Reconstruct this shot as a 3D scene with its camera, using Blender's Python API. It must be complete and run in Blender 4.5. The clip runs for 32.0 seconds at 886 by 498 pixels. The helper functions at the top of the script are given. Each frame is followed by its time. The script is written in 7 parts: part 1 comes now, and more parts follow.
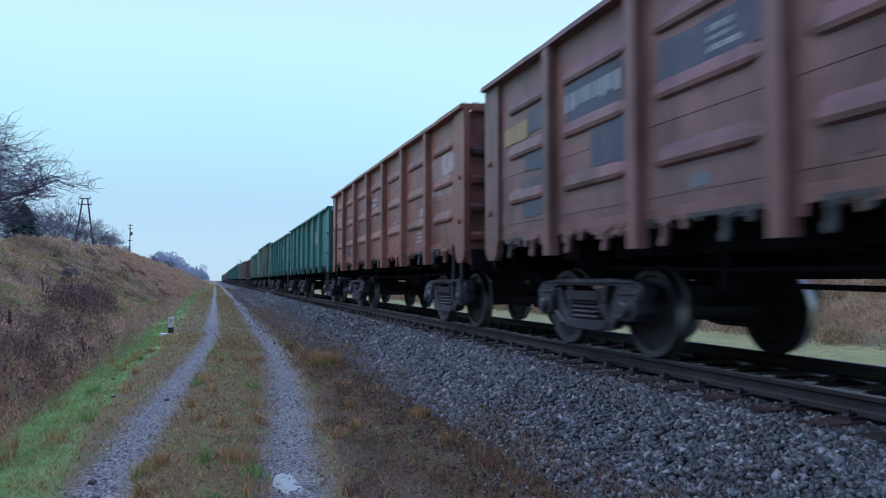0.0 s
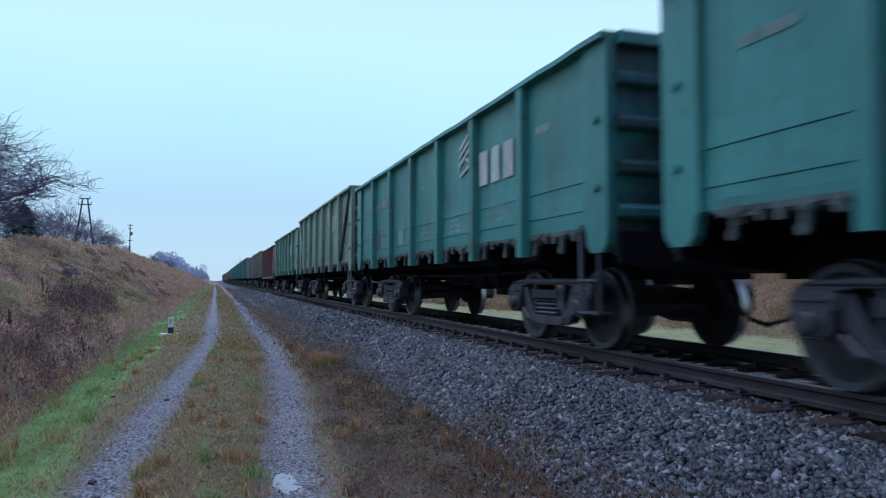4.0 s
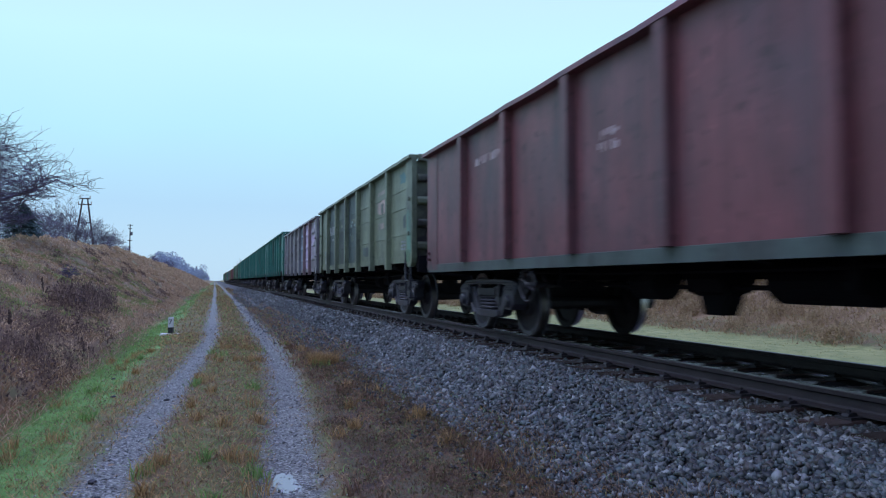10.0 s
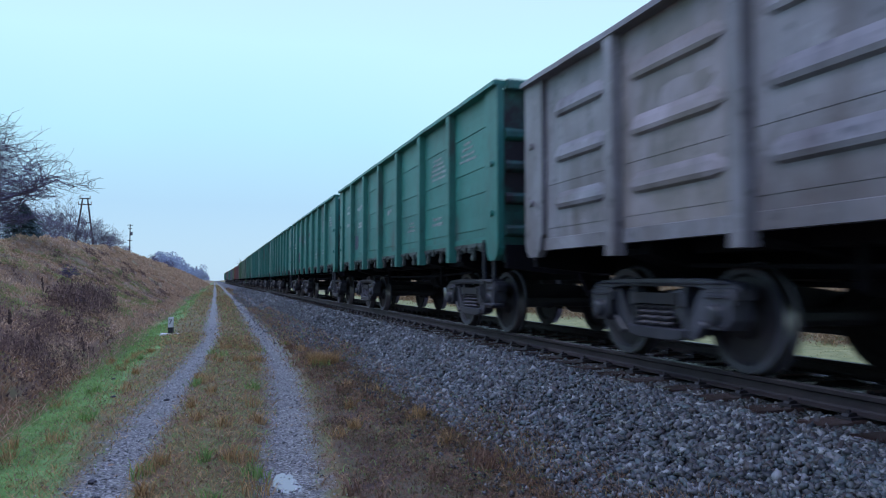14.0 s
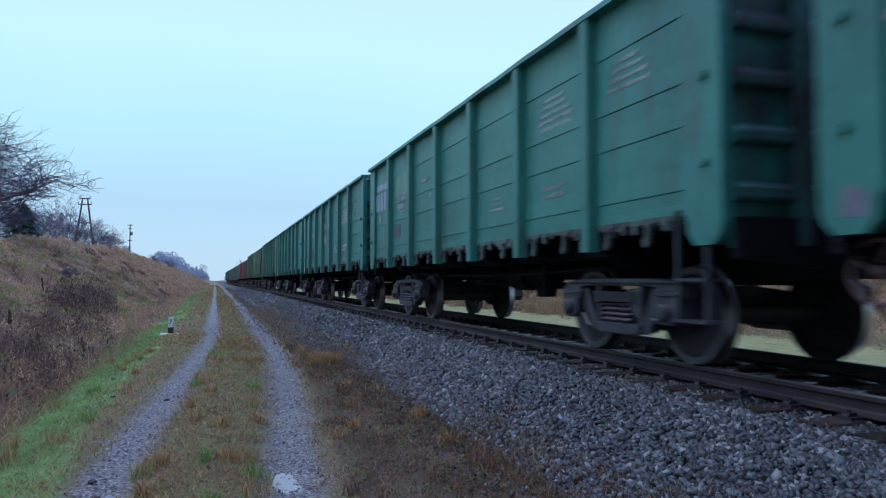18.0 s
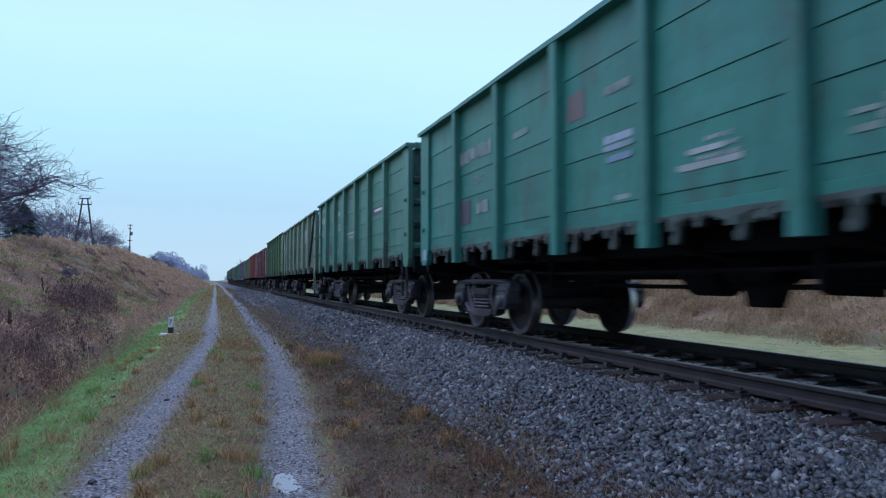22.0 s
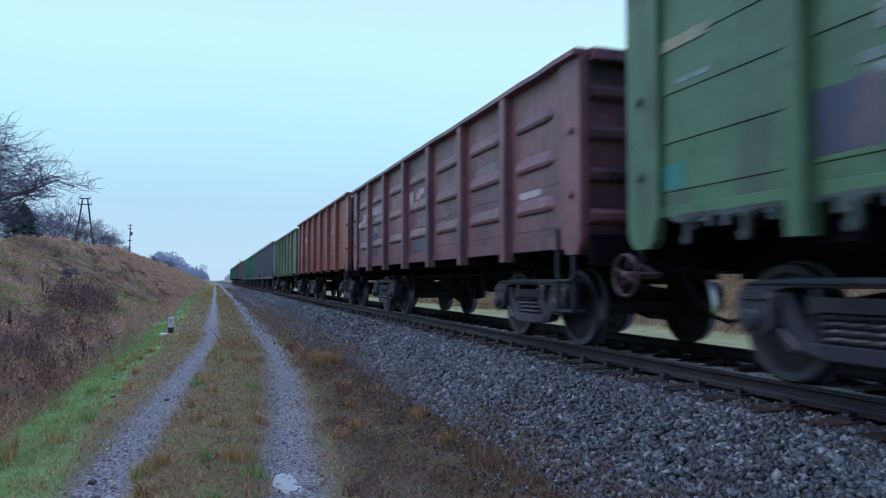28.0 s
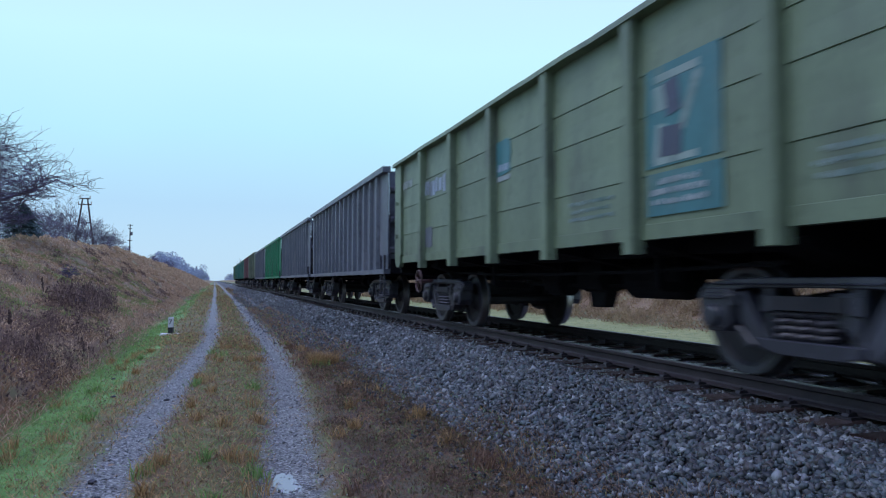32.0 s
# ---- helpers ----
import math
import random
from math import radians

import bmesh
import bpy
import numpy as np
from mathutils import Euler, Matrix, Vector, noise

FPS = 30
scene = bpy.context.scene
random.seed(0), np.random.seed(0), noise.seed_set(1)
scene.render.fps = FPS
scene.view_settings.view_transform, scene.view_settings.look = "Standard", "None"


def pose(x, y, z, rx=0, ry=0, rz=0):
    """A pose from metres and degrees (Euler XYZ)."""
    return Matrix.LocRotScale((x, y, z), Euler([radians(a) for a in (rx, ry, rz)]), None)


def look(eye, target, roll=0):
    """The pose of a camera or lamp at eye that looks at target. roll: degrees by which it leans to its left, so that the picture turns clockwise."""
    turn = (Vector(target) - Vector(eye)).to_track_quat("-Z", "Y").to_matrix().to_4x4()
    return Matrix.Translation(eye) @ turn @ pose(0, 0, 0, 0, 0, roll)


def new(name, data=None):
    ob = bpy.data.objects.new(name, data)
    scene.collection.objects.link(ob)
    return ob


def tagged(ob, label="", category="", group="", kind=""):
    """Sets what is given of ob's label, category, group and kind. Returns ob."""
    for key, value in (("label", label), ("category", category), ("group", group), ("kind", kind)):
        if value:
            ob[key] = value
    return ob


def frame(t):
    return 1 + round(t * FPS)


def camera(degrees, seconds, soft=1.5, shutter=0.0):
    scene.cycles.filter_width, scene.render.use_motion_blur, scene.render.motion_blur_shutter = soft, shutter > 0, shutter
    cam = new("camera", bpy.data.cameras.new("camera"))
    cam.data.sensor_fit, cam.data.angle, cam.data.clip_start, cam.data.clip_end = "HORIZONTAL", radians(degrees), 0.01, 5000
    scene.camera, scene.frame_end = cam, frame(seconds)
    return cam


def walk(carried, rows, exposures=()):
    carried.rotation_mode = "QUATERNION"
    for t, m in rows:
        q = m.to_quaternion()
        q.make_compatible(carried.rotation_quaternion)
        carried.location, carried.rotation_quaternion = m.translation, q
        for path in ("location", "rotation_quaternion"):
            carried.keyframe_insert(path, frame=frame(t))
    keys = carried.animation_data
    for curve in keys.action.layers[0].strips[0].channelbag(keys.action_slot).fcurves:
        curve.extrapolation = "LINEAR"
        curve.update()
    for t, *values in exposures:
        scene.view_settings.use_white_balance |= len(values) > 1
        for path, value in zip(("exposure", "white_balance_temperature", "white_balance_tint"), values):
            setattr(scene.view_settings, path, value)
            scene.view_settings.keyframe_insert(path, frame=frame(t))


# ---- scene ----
# ---- camera ----
cam = camera(63.7, 32.0, soft=1.15, shutter=0.5)
EYE = pose(0, 0, 1.65, 92.54, 0, -17.75)
walk(cam, [(0.0, EYE), (32.0, EYE)])

# ---- light: dull blue overcast evening ----
scene.view_settings.exposure = 0.0


def make_world():
    world = bpy.data.worlds.new("overcast_sky")
    scene.world = world
    world.use_nodes = True
    nt = world.node_tree
    nt.nodes.clear()
    N = nt.nodes.new
    out, bg = N("ShaderNodeOutputWorld"), N("ShaderNodeBackground")
    sky = N("ShaderNodeTexSky")
    sky.sky_type, sky.sun_disc = "NISHITA", False
    sky.sun_elevation, sky.sun_rotation = radians(30), radians(200)
    tint = N("ShaderNodeVectorMath")
    tint.operation = "SCALE"
    tint.inputs["Scale"].default_value = 0.1
    nt.links.new(sky.outputs[0], tint.inputs[0])
    co, sep = N("ShaderNodeTexCoord"), N("ShaderNodeSeparateXYZ")
    nt.links.new(co.outputs["Generated"], sep.inputs[0])
    cloud = N("ShaderNodeTexNoise")
    cloud.inputs["Scale"].default_value, cloud.inputs["Detail"].default_value = 2.2, 3
    nt.links.new(co.outputs["Generated"], cloud.inputs["Vector"])
    add = N("ShaderNodeMath")
    add.operation = "MULTIPLY_ADD"
    add.inputs[1].default_value = 0.1
    nt.links.new(cloud.outputs["Fac"], add.inputs[0])
    nt.links.new(sep.outputs["Z"], add.inputs[2])
    ramp = N("ShaderNodeValToRGB")
    cr = ramp.color_ramp
    stops = [(0.0, (0.55, 0.72, 0.92)), (0.06, (0.52, 0.76, 0.98)), (0.14, (0.47, 0.74, 1.0)), (0.24, (0.52, 0.90, 1.10)),
             (0.36, (0.62, 0.99, 1.12)), (0.55, (0.65, 0.83, 1.66)), (1.0, (0.70, 0.85, 2.12))]
    while len(cr.elements) < len(stops):
        cr.elements.new(0.5)
    for el, (p, c) in zip(cr.elements, stops):
        el.position, el.color = p, (*c, 1)
    nt.links.new(add.outputs[0], ramp.inputs[0])
    mix = N("ShaderNodeMix")
    mix.data_type = "RGBA"
    mix.inputs[0].default_value = 0.08
    nt.links.new(ramp.outputs[0], mix.inputs[6])
    nt.links.new(tint.outputs[0], mix.inputs[7])
    nt.links.new(mix.outputs[2], bg.inputs[0])
    # the dusk sky dims steadily towards the south
    south = N("ShaderNodeMapRange")
    south.inputs[1].default_value, south.inputs[2].default_value, south.inputs[3].default_value, south.inputs[4].default_value = -1.0, 0.35, 0.56, 1.0
    nt.links.new(sep.outputs["Y"], south.inputs[0])
    nt.links.new(south.outputs[0], bg.inputs[1])
    nt.links.new(bg.outputs[0], out.inputs[0])


make_world()
sun = new("sun", bpy.data.lights.new("sun", "SUN"))
sun.data.energy, sun.data.angle, sun.data.color = 1.12, radians(30), (0.91, 0.94, 1.0)
sun.matrix_world = look((-30, 4, 52), (0, 0, 0))


# ---- materials ----
def material(name, colours, rough=0.7, scale=6.0, fine=60.0, bump=0.3, metal=0.0, stretch=(1, 1, 1), island=False, spec=0.4, per_object=0.0,
             wear=None, wear_amount=0.0, wear_scale=(1, 1, 1), bump_dist=0.01, fine_mix=0.35, streaks=0.0, thin=0.0, solid=0.72):
    """Node material: colours spread by coarse noise, broken by fine grain, with worn or rusty spots."""
    m = bpy.data.materials.new(name)
    m.use_nodes = True
    nt = m.node_tree
    N, link = nt.nodes.new, nt.links.new
    bsdf = nt.nodes["Principled BSDF"]
    bsdf.inputs["Roughness"].default_value, bsdf.inputs["Metallic"].default_value = rough, metal
    bsdf.inputs["Specular IOR Level"].default_value = spec
    geo, obi = N("ShaderNodeNewGeometry"), N("ShaderNodeObjectInfo")
    co = N("ShaderNodeTexCoord")
    offs = N("ShaderNodeVectorMath")
    offs.operation = "MULTIPLY_ADD"
    comb = N("ShaderNodeCombineXYZ")
    for i in range(3):
        link(obi.outputs["Random"], comb.inputs[i])
    offs.inputs[1].default_value = (37, 53, 29)
    link(comb.outputs[0], offs.inputs[0])
    link(co.outputs["Object"], offs.inputs[2])
    mp = N("ShaderNodeMapping")
    mp.inputs["Scale"].default_value = stretch
    link(offs.outputs[0], mp.inputs["Vector"])
    big, small = N("ShaderNodeTexNoise"), N("ShaderNodeTexNoise")
    big.inputs["Scale"].default_value, big.inputs["Detail"].default_value = scale, 4
    small.inputs["Scale"].default_value, small.inputs["Detail"].default_value = fine, 3
    link(mp.outputs[0], big.inputs["Vector"])
    link(mp.outputs[0], small.inputs["Vector"])
    fac = N("ShaderNodeMix")
    fac.inputs[0].default_value = fine_mix
    link(big.outputs["Fac"], fac.inputs[2])
    link(small.outputs["Fac"], fac.inputs[3])
    value = fac.outputs[0]
    if island:
        isl = N("ShaderNodeMix")
        isl.inputs[0].default_value = solid
        link(value, isl.inputs[2])
        link(geo.outputs["Random Per Island"], isl.inputs[3])
        value = isl.outputs[0]
    if per_object:
        po = N("ShaderNodeMix")
        po.inputs[0].default_value = per_object
        link(value, po.inputs[2])
        link(obi.outputs["Random"], po.inputs[3])
        value = po.outputs[0]
    ramp = N("ShaderNodeValToRGB")
    cr = ramp.color_ramp
    while len(cr.elements) < len(colours):
        cr.elements.new(0.5)
    lo, hi = (0.08, 0.92) if island else (0.32, 0.68)
    for i, (el, c) in enumerate(zip(cr.elements, colours)):
        el.position, el.color = lo + (hi - lo) * i / max(1, len(colours) - 1), (*c, 1)
    link(value, ramp.inputs[0])
    colour = ramp.outputs[0]
    if wear:
        mp2 = N("ShaderNodeMapping")
        mp2.inputs["Scale"].default_value = wear_scale
        link(offs.outputs[0], mp2.inputs["Vector"])
        wn = N("ShaderNodeTexNoise")
        wn.inputs["Scale"].default_value, wn.inputs["Detail"].default_value, wn.inputs["Roughness"].default_value = 1.0, 6, 0.65
        link(mp2.outputs[0], wn.inputs["Vector"])
        wr = N("ShaderNodeMapRange")
        wr.inputs[1].default_value, wr.inputs[2].default_value = 0.62 - 0.25 * wear_amount, 0.8 - 0.2 * wear_amount
        link(wn.outputs["Fac"], wr.inputs[0])
        wm = N("ShaderNodeMix")
        wm.data_type = "RGBA"
        link(wr.outputs[0], wm.inputs[0])
        link(colour, wm.inputs[6])
        wm.inputs[7].default_value = (*wear, 1)
        colour = wm.outputs[2]
    if streaks:
        for sc, lo, hi, amount, mul in (((5.5, 5.5, 0.35), 0.5, 0.72, 0.55, 0.55), ((9, 9, 7), 0.60, 0.68, 0.8, 0.5), ((0.8, 0.8, 1.2), 0.5, 0.62, 0.4, 1.35), ((14, 14, 11), 0.63, 0.70, 0.5, 1.7)):
            sm, sn, sr, sx, sd = N("ShaderNodeMapping"), N("ShaderNodeTexNoise"), N("ShaderNodeMapRange"), N("ShaderNodeMix"), N("ShaderNodeMix")
            sm.inputs["Scale"].default_value = sc
            link(offs.outputs[0], sm.inputs["Vector"])
            link(sm.outputs[0], sn.inputs["Vector"])
            sn.inputs["Scale"].default_value, sn.inputs["Detail"].default_value = 1.0, 7
            sr.inputs[1].default_value, sr.inputs[2].default_value, sr.inputs[4].default_value = lo, hi, amount * streaks
            link(sn.outputs["Fac"], sr.inputs[0])
            sd.data_type, sd.blend_type = "RGBA", "MULTIPLY"
            sd.inputs[0].default_value = 1.0
            link(colour, sd.inputs[6])
            sd.inputs[7].default_value = (mul, mul, mul, 1)
            sx.data_type = "RGBA"
            link(sr.outputs[0], sx.inputs[0])
            link(colour, sx.inputs[6])
            link(sd.outputs[2], sx.inputs[7])
            colour = sx.outputs[2]
    if streaks:
        # dull road film in broad drifts
        dn, dr, dx = N("ShaderNodeTexNoise"), N("ShaderNodeMapRange"), N("ShaderNodeMix")
        dn.inputs["Scale"].default_value, dn.inputs["Detail"].default_value = 0.75, 7
        link(offs.outputs[0], dn.inputs["Vector"])
        dr.inputs[1].default_value, dr.inputs[2].default_value, dr.inputs[4].default_value = 0.45, 0.7, 0.22 * min(0.7, streaks)
        link(dn.outputs["Fac"], dr.inputs[0])
        dx.data_type = "RGBA"
        link(dr.outputs[0], dx.inputs[0])
        link(colour, dx.inputs[6])
        dx.inputs[7].default_value = (0.07, 0.095, 0.115, 1)
        colour = dx.outputs[2]
    link(colour, bsdf.inputs["Base Color"])
    if bump:
        b = N("ShaderNodeBump")
        b.inputs["Strength"].default_value, b.inputs["Distance"].default_value = bump, bump_dist
        link(small.outputs["Fac"], b.inputs["Height"])
        link(b.outputs[0], bsdf.inputs["Normal"])
    if thin:
        # blades and dead leaves let light through
        tl, ms = N("ShaderNodeBsdfTranslucent"), N("ShaderNodeMixShader")
        link(colour, tl.inputs["Color"])
        ms.inputs[0].default_value = thin
        link(bsdf.outputs[0], ms.inputs[1])
        link(tl.outputs[0], ms.inputs[2])
        link(ms.outputs[0], nt.nodes["Material Output"].inputs["Surface"])
    return m


def shade(c, k):
    return tuple(min(1, v * k) for v in c)


PAINT, COLOURS = {}, {}
GRIME = (0.05, 0.045, 0.045)


def paint(key, c, rough=0.45, wear=GRIME, amount=0.35, k=0.95, spec=0.45, streaks=0.6):
    c = COLOURS[key] = shade(c, k)
    PAINT[key] = material("paint_" + key, [shade(c, 0.72), c, shade(c, 1.22)], rough, 1.1, 14, 0.25, stretch=(1, 1, 0.45), wear=wear,
                          wear_amount=amount, wear_scale=(1.3, 1.3, 0.5), bump_dist=0.004, spec=spec, streaks=streaks)


paint("teal", (0.027, 0.185, 0.148), amount=0.25)
paint("teal_bright", (0.027, 0.185, 0.162), amount=0.25)
paint("grey_green", (0.15, 0.238, 0.168))
paint("mint", (0.10, 0.248, 0.178), amount=0.25)
paint("leaf", (0.082, 0.18, 0.09))
paint("deep", (0.052, 0.195, 0.14))
paint("olive", (0.165, 0.205, 0.13), wear=(0.06, 0.075, 0.06), amount=0.6, streaks=1.1)
paint("sage", (0.155, 0.207, 0.126), amount=0.25)
paint("emerald", (0.01, 0.23, 0.10))
paint("brown_warm", (0.26, 0.105, 0.075), wear=(0.08, 0.04, 0.03), amount=0.5, streaks=0.9)
paint("sill_dust", (0.068, 0.098, 0.09), wear=(0.04, 0.045, 0.043), amount=0.8, streaks=1.2)
paint("dusty", (0.048, 0.053, 0.052), wear=(0.04, 0.036, 0.036), amount=0.5)
paint("brown", (0.20, 0.102, 0.09), wear=(0.07, 0.035, 0.03), amount=0.5)
paint("oxide", (0.165, 0.056, 0.065), wear=(0.085, 0.042, 0.05), amount=0.7, streaks=1.2)
paint("rust", (0.205, 0.092, 0.096), wear=(0.105, 0.05, 0.062), amount=0.8, streaks=1.2)
paint("rust_red", (0.25, 0.095, 0.085), wear=(0.13, 0.06, 0.06), amount=0.8)
paint("orange", (0.24, 0.08, 0.062), wear=(0.09, 0.04, 0.03), amount=0.4)
paint("lilac_grey", (0.235, 0.235, 0.255), wear=(0.12, 0.10, 0.10), amount=0.7, streaks=1.2)
paint("lilac", (0.52, 0.43, 0.62), wear=(0.20, 0.18, 0.24), amount=0.6)
paint("steel_blue", (0.20, 0.29, 0.41), wear=(0.12, 0.10, 0.10), amount=0.6)
paint("navy", (0.055, 0.06, 0.10), wear=(0.16, 0.12, 0.12), amount=0.5)
paint("slate", (0.125, 0.142, 0.172), wear=(0.19, 0.20, 0.22), amount=0.4)
paint("dark_olive", (0.03, 0.055, 0.055), wear=(0.09, 0.13, 0.125), amount=0.5, streaks=1.3)
paint("pink", (0.46, 0.32, 0.28), wear=(0.15, 0.17, 0.14), amount=0.9)
paint("chalk", (0.36, 0.40, 0.40), wear=(0.16, 0.20, 0.20), amount=0.75)
paint("poster_teal", (0.045, 0.165, 0.175), wear=(0.13, 0.18, 0.14), amount=0.6)
paint("plum", (0.085, 0.07, 0.105), amount=0.2)
paint("tan", (0.40, 0.285, 0.19), wear=(0.2, 0.12, 0.1), amount=0.6)
paint("charcoal", (0.045, 0.052, 0.066), wear=(0.12, 0.11, 0.11), amount=0.35)
paint("iron", (0.022, 0.021, 0.026), rough=0.55, wear=(0.045, 0.04, 0.045), amount=0.5, k=1.0, streaks=0.0, spec=0.35)
paint("dust_iron", (0.023, 0.025, 0.036), rough=0.42, spec=0.65, wear=(0.11, 0.115, 0.15), amount=0.42, k=1.0, streaks=0.3)
paint("spring_steel", (0.075, 0.072, 0.085), rough=0.4, spec=0.6, wear=(0.03, 0.028, 0.03), amount=0.4, k=1.0, streaks=0.0)
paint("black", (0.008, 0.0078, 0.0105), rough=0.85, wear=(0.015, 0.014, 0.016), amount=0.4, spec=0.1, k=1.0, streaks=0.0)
paint("lilac_patchy", (0.50, 0.41, 0.59), wear=(0.17, 0.165, 0.175), amount=1.1)
paint("dun", (0.20, 0.18, 0.17), wear=(0.34, 0.31, 0.34), amount=0.7)
paint("steel_pale", (0.32, 0.38, 0.48), amount=0.5)
paint("ochre", (0.34, 0.22, 0.10), amount=0.5)
paint("chalk_red", (0.52, 0.43, 0.45), wear=(0.22, 0.11, 0.11), amount=0.9)
paint("white_worn", (0.40, 0.345, 0.345), wear=(0.24, 0.12, 0.10), amount=1.0, streaks=1.0)
paint("faint", (0.26, 0.33, 0.30), wear=(0.10, 0.18, 0.16), amount=0.9)
paint("cream", (0.43, 0.455, 0.42), wear=(0.24, 0.30, 0.27), amount=0.6)
paint("olive_dim", (0.075, 0.105, 0.08), wear=(0.03, 0.045, 0.045), amount=0.9, streaks=1.3)
paint("pink_brown", (0.20, 0.13, 0.145), wear=(0.16, 0.13, 0.13), amount=0.6, streaks=1.0)
paint("ochre_pale", (0.30, 0.30, 0.18), wear=(0.08, 0.2, 0.16), amount=0.6)
paint("stencil", (0.52, 0.47, 0.52), wear=(0.3, 0.2, 0.22), amount=0.35)
paint("red", (0.11, 0.052, 0.056), amount=0.6)
paint("white", (0.75, 0.75, 0.75), amount=0.25)
# darker, grimy paint copies for wagon ends: shade between wagons put into colour
END_PAINT = {k: material("shaded_end_paint_" + k, [shade(c, 0.7), c, shade(c, 1.1)], 0.6, 1.1, 14, 0.25, wear=(0.022, 0.02, 0.022), wear_amount=1.0, wear_scale=(0.9, 0.9, 0.9), bump_dist=0.004)
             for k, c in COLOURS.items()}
TREAD = material("worn_steel", [(0.35, 0.34, 0.34), (0.5, 0.49, 0.48)], 0.32, 20, 90, 0.1, metal=1.0)
RAIL_STEEL = material("rail_steel", [(0.022, 0.019, 0.021), (0.042, 0.034, 0.036)], 0.6, 5, 60, 0.3, spec=0.3)
RAIL_HEAD = material("rail_head_steel", [(0.11, 0.10, 0.105), (0.18, 0.165, 0.17)], 0.5, 5, 60, 0.1, metal=0.7)
TIMBER = material("wet_timber", [(0.035, 0.022, 0.02), (0.075, 0.045, 0.04), (0.11, 0.075, 0.07)], 0.12, 3, 40, 0.05, stretch=(1, 8, 8), per_object=0.4, spec=0.6)
STONE = material("crushed_stone", [(0.0158, 0.019, 0.0213), (0.0279, 0.037, 0.0427), (0.0614, 0.055, 0.0543), (0.04, 0.06, 0.066), (0.0791, 0.083, 0.0854), (0.0744, 0.108, 0.114), (0.121, 0.13, 0.136), (0.242, 0.27, 0.276)], 0.5, 8, 60, 0.12, island=True, spec=0.35, solid=0.84)
# near-black stone and fill, laid only between the rails
DARK_STONE = material("dark_stone", [(0.012, 0.012, 0.013), (0.022, 0.021, 0.022), (0.035, 0.032, 0.032), (0.06, 0.055, 0.055)], 0.85, 8, 60, 0.3, island=True, spec=0.15)
GRIT = material("rut_grit", [(0.0727, 0.0765, 0.0742), (0.178, 0.187, 0.181), (0.291, 0.302, 0.288), (0.484, 0.501, 0.478)], 0.6, 8, 60, 0.2, island=True)
DARK_BED = material("dark_ballast_fill", [(0.006, 0.006, 0.007), (0.014, 0.013, 0.014), (0.03, 0.028, 0.029)], 0.95, 16, 45, 1.0, spec=0.05, bump_dist=0.05, fine_mix=0.6)
BED = material("ballast_fill", [(0.015, 0.015, 0.018), (0.05, 0.05, 0.057), (0.12, 0.118, 0.13)], 0.7, 16, 45, 1.0, bump_dist=0.05, fine_mix=0.6)
DRY = material("dry_grass", [(0.152, 0.103, 0.0453), (0.318, 0.207, 0.0906), (0.469, 0.311, 0.136), (0.661, 0.457, 0.231)], 0.8, 0.8, 8, 0, island=True, spec=0.15, thin=0.45)
GREEN = material("green_grass", [(0.111, 0.182, 0.0575), (0.208, 0.351, 0.104), (0.304, 0.483, 0.144)], 0.75, 0.8, 8, 0, island=True, spec=0.2, thin=0.45)
MATTED = material("matted_weed", [(0.0757, 0.0537, 0.0487), (0.138, 0.095, 0.0796), (0.213, 0.15, 0.119), (0.366, 0.268, 0.212)], 0.9, 0.8, 8, 0, island=True, spec=0.1, thin=0.6)
VERGE = material("verge_weed", [(0.0925, 0.0588, 0.0436), (0.181, 0.112, 0.0754), (0.261, 0.166, 0.106), (0.412, 0.274, 0.186)], 0.9, 0.8, 8, 0, island=True, spec=0.1, thin=0.45)
THATCH = material("bank_thatch", [(0.214, 0.13, 0.068), (0.273, 0.167, 0.0869), (0.328, 0.202, 0.106), (0.382, 0.246, 0.134)], 0.95, 0.5, 6, 0, island=True, spec=0.05, thin=0.45)
FIELD_WEED = material("field_weed", [(0.278, 0.203, 0.116), (0.369, 0.272, 0.158), (0.458, 0.351, 0.203)], 0.95, 0.4, 6, 0, island=True, spec=0.05, thin=0.45)
HERB = material("verge_herb", [(0.0754, 0.0503, 0.0408), (0.133, 0.0862, 0.0637), (0.144, 0.14, 0.0702), (0.206, 0.14, 0.0951), (0.329, 0.239, 0.159)], 0.9, 0.8, 8, 0, island=True, spec=0.1, thin=0.45)
HERB_GREEN = material("bank_herb", [(0.184, 0.207, 0.0805), (0.265, 0.299, 0.115), (0.345, 0.356, 0.161)], 0.85, 0.8, 8, 0, island=True, spec=0.1, thin=0.6)
RUSSET = material("russet_weed", [(0.275, 0.194, 0.123), (0.41, 0.291, 0.181), (0.557, 0.397, 0.248), (0.73, 0.565, 0.371)], 0.85, 0.8, 8, 0, island=True, spec=0.1, thin=0.6)
STRAW = material("straw_grass", [(0.234, 0.234, 0.084), (0.324, 0.322, 0.122), (0.388, 0.371, 0.151)], 0.8, 0.5, 8, 0, island=True, spec=0.1, thin=0.75)
LEAF = material("fallen_leaf", [(0.08, 0.05, 0.03), (0.2, 0.13, 0.07), (0.32, 0.25, 0.15)], 0.6, 3, 20, 0, island=True)
LEAF_DARK = material("withered_dock", [(0.035, 0.024, 0.02), (0.07, 0.045, 0.036), (0.11, 0.075, 0.055)], 0.9, 12, 60, 0.3)
# bark and needle tones paled, far bark most: distance haze put into colour
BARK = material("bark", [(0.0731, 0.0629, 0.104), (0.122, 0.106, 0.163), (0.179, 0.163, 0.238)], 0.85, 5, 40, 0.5)
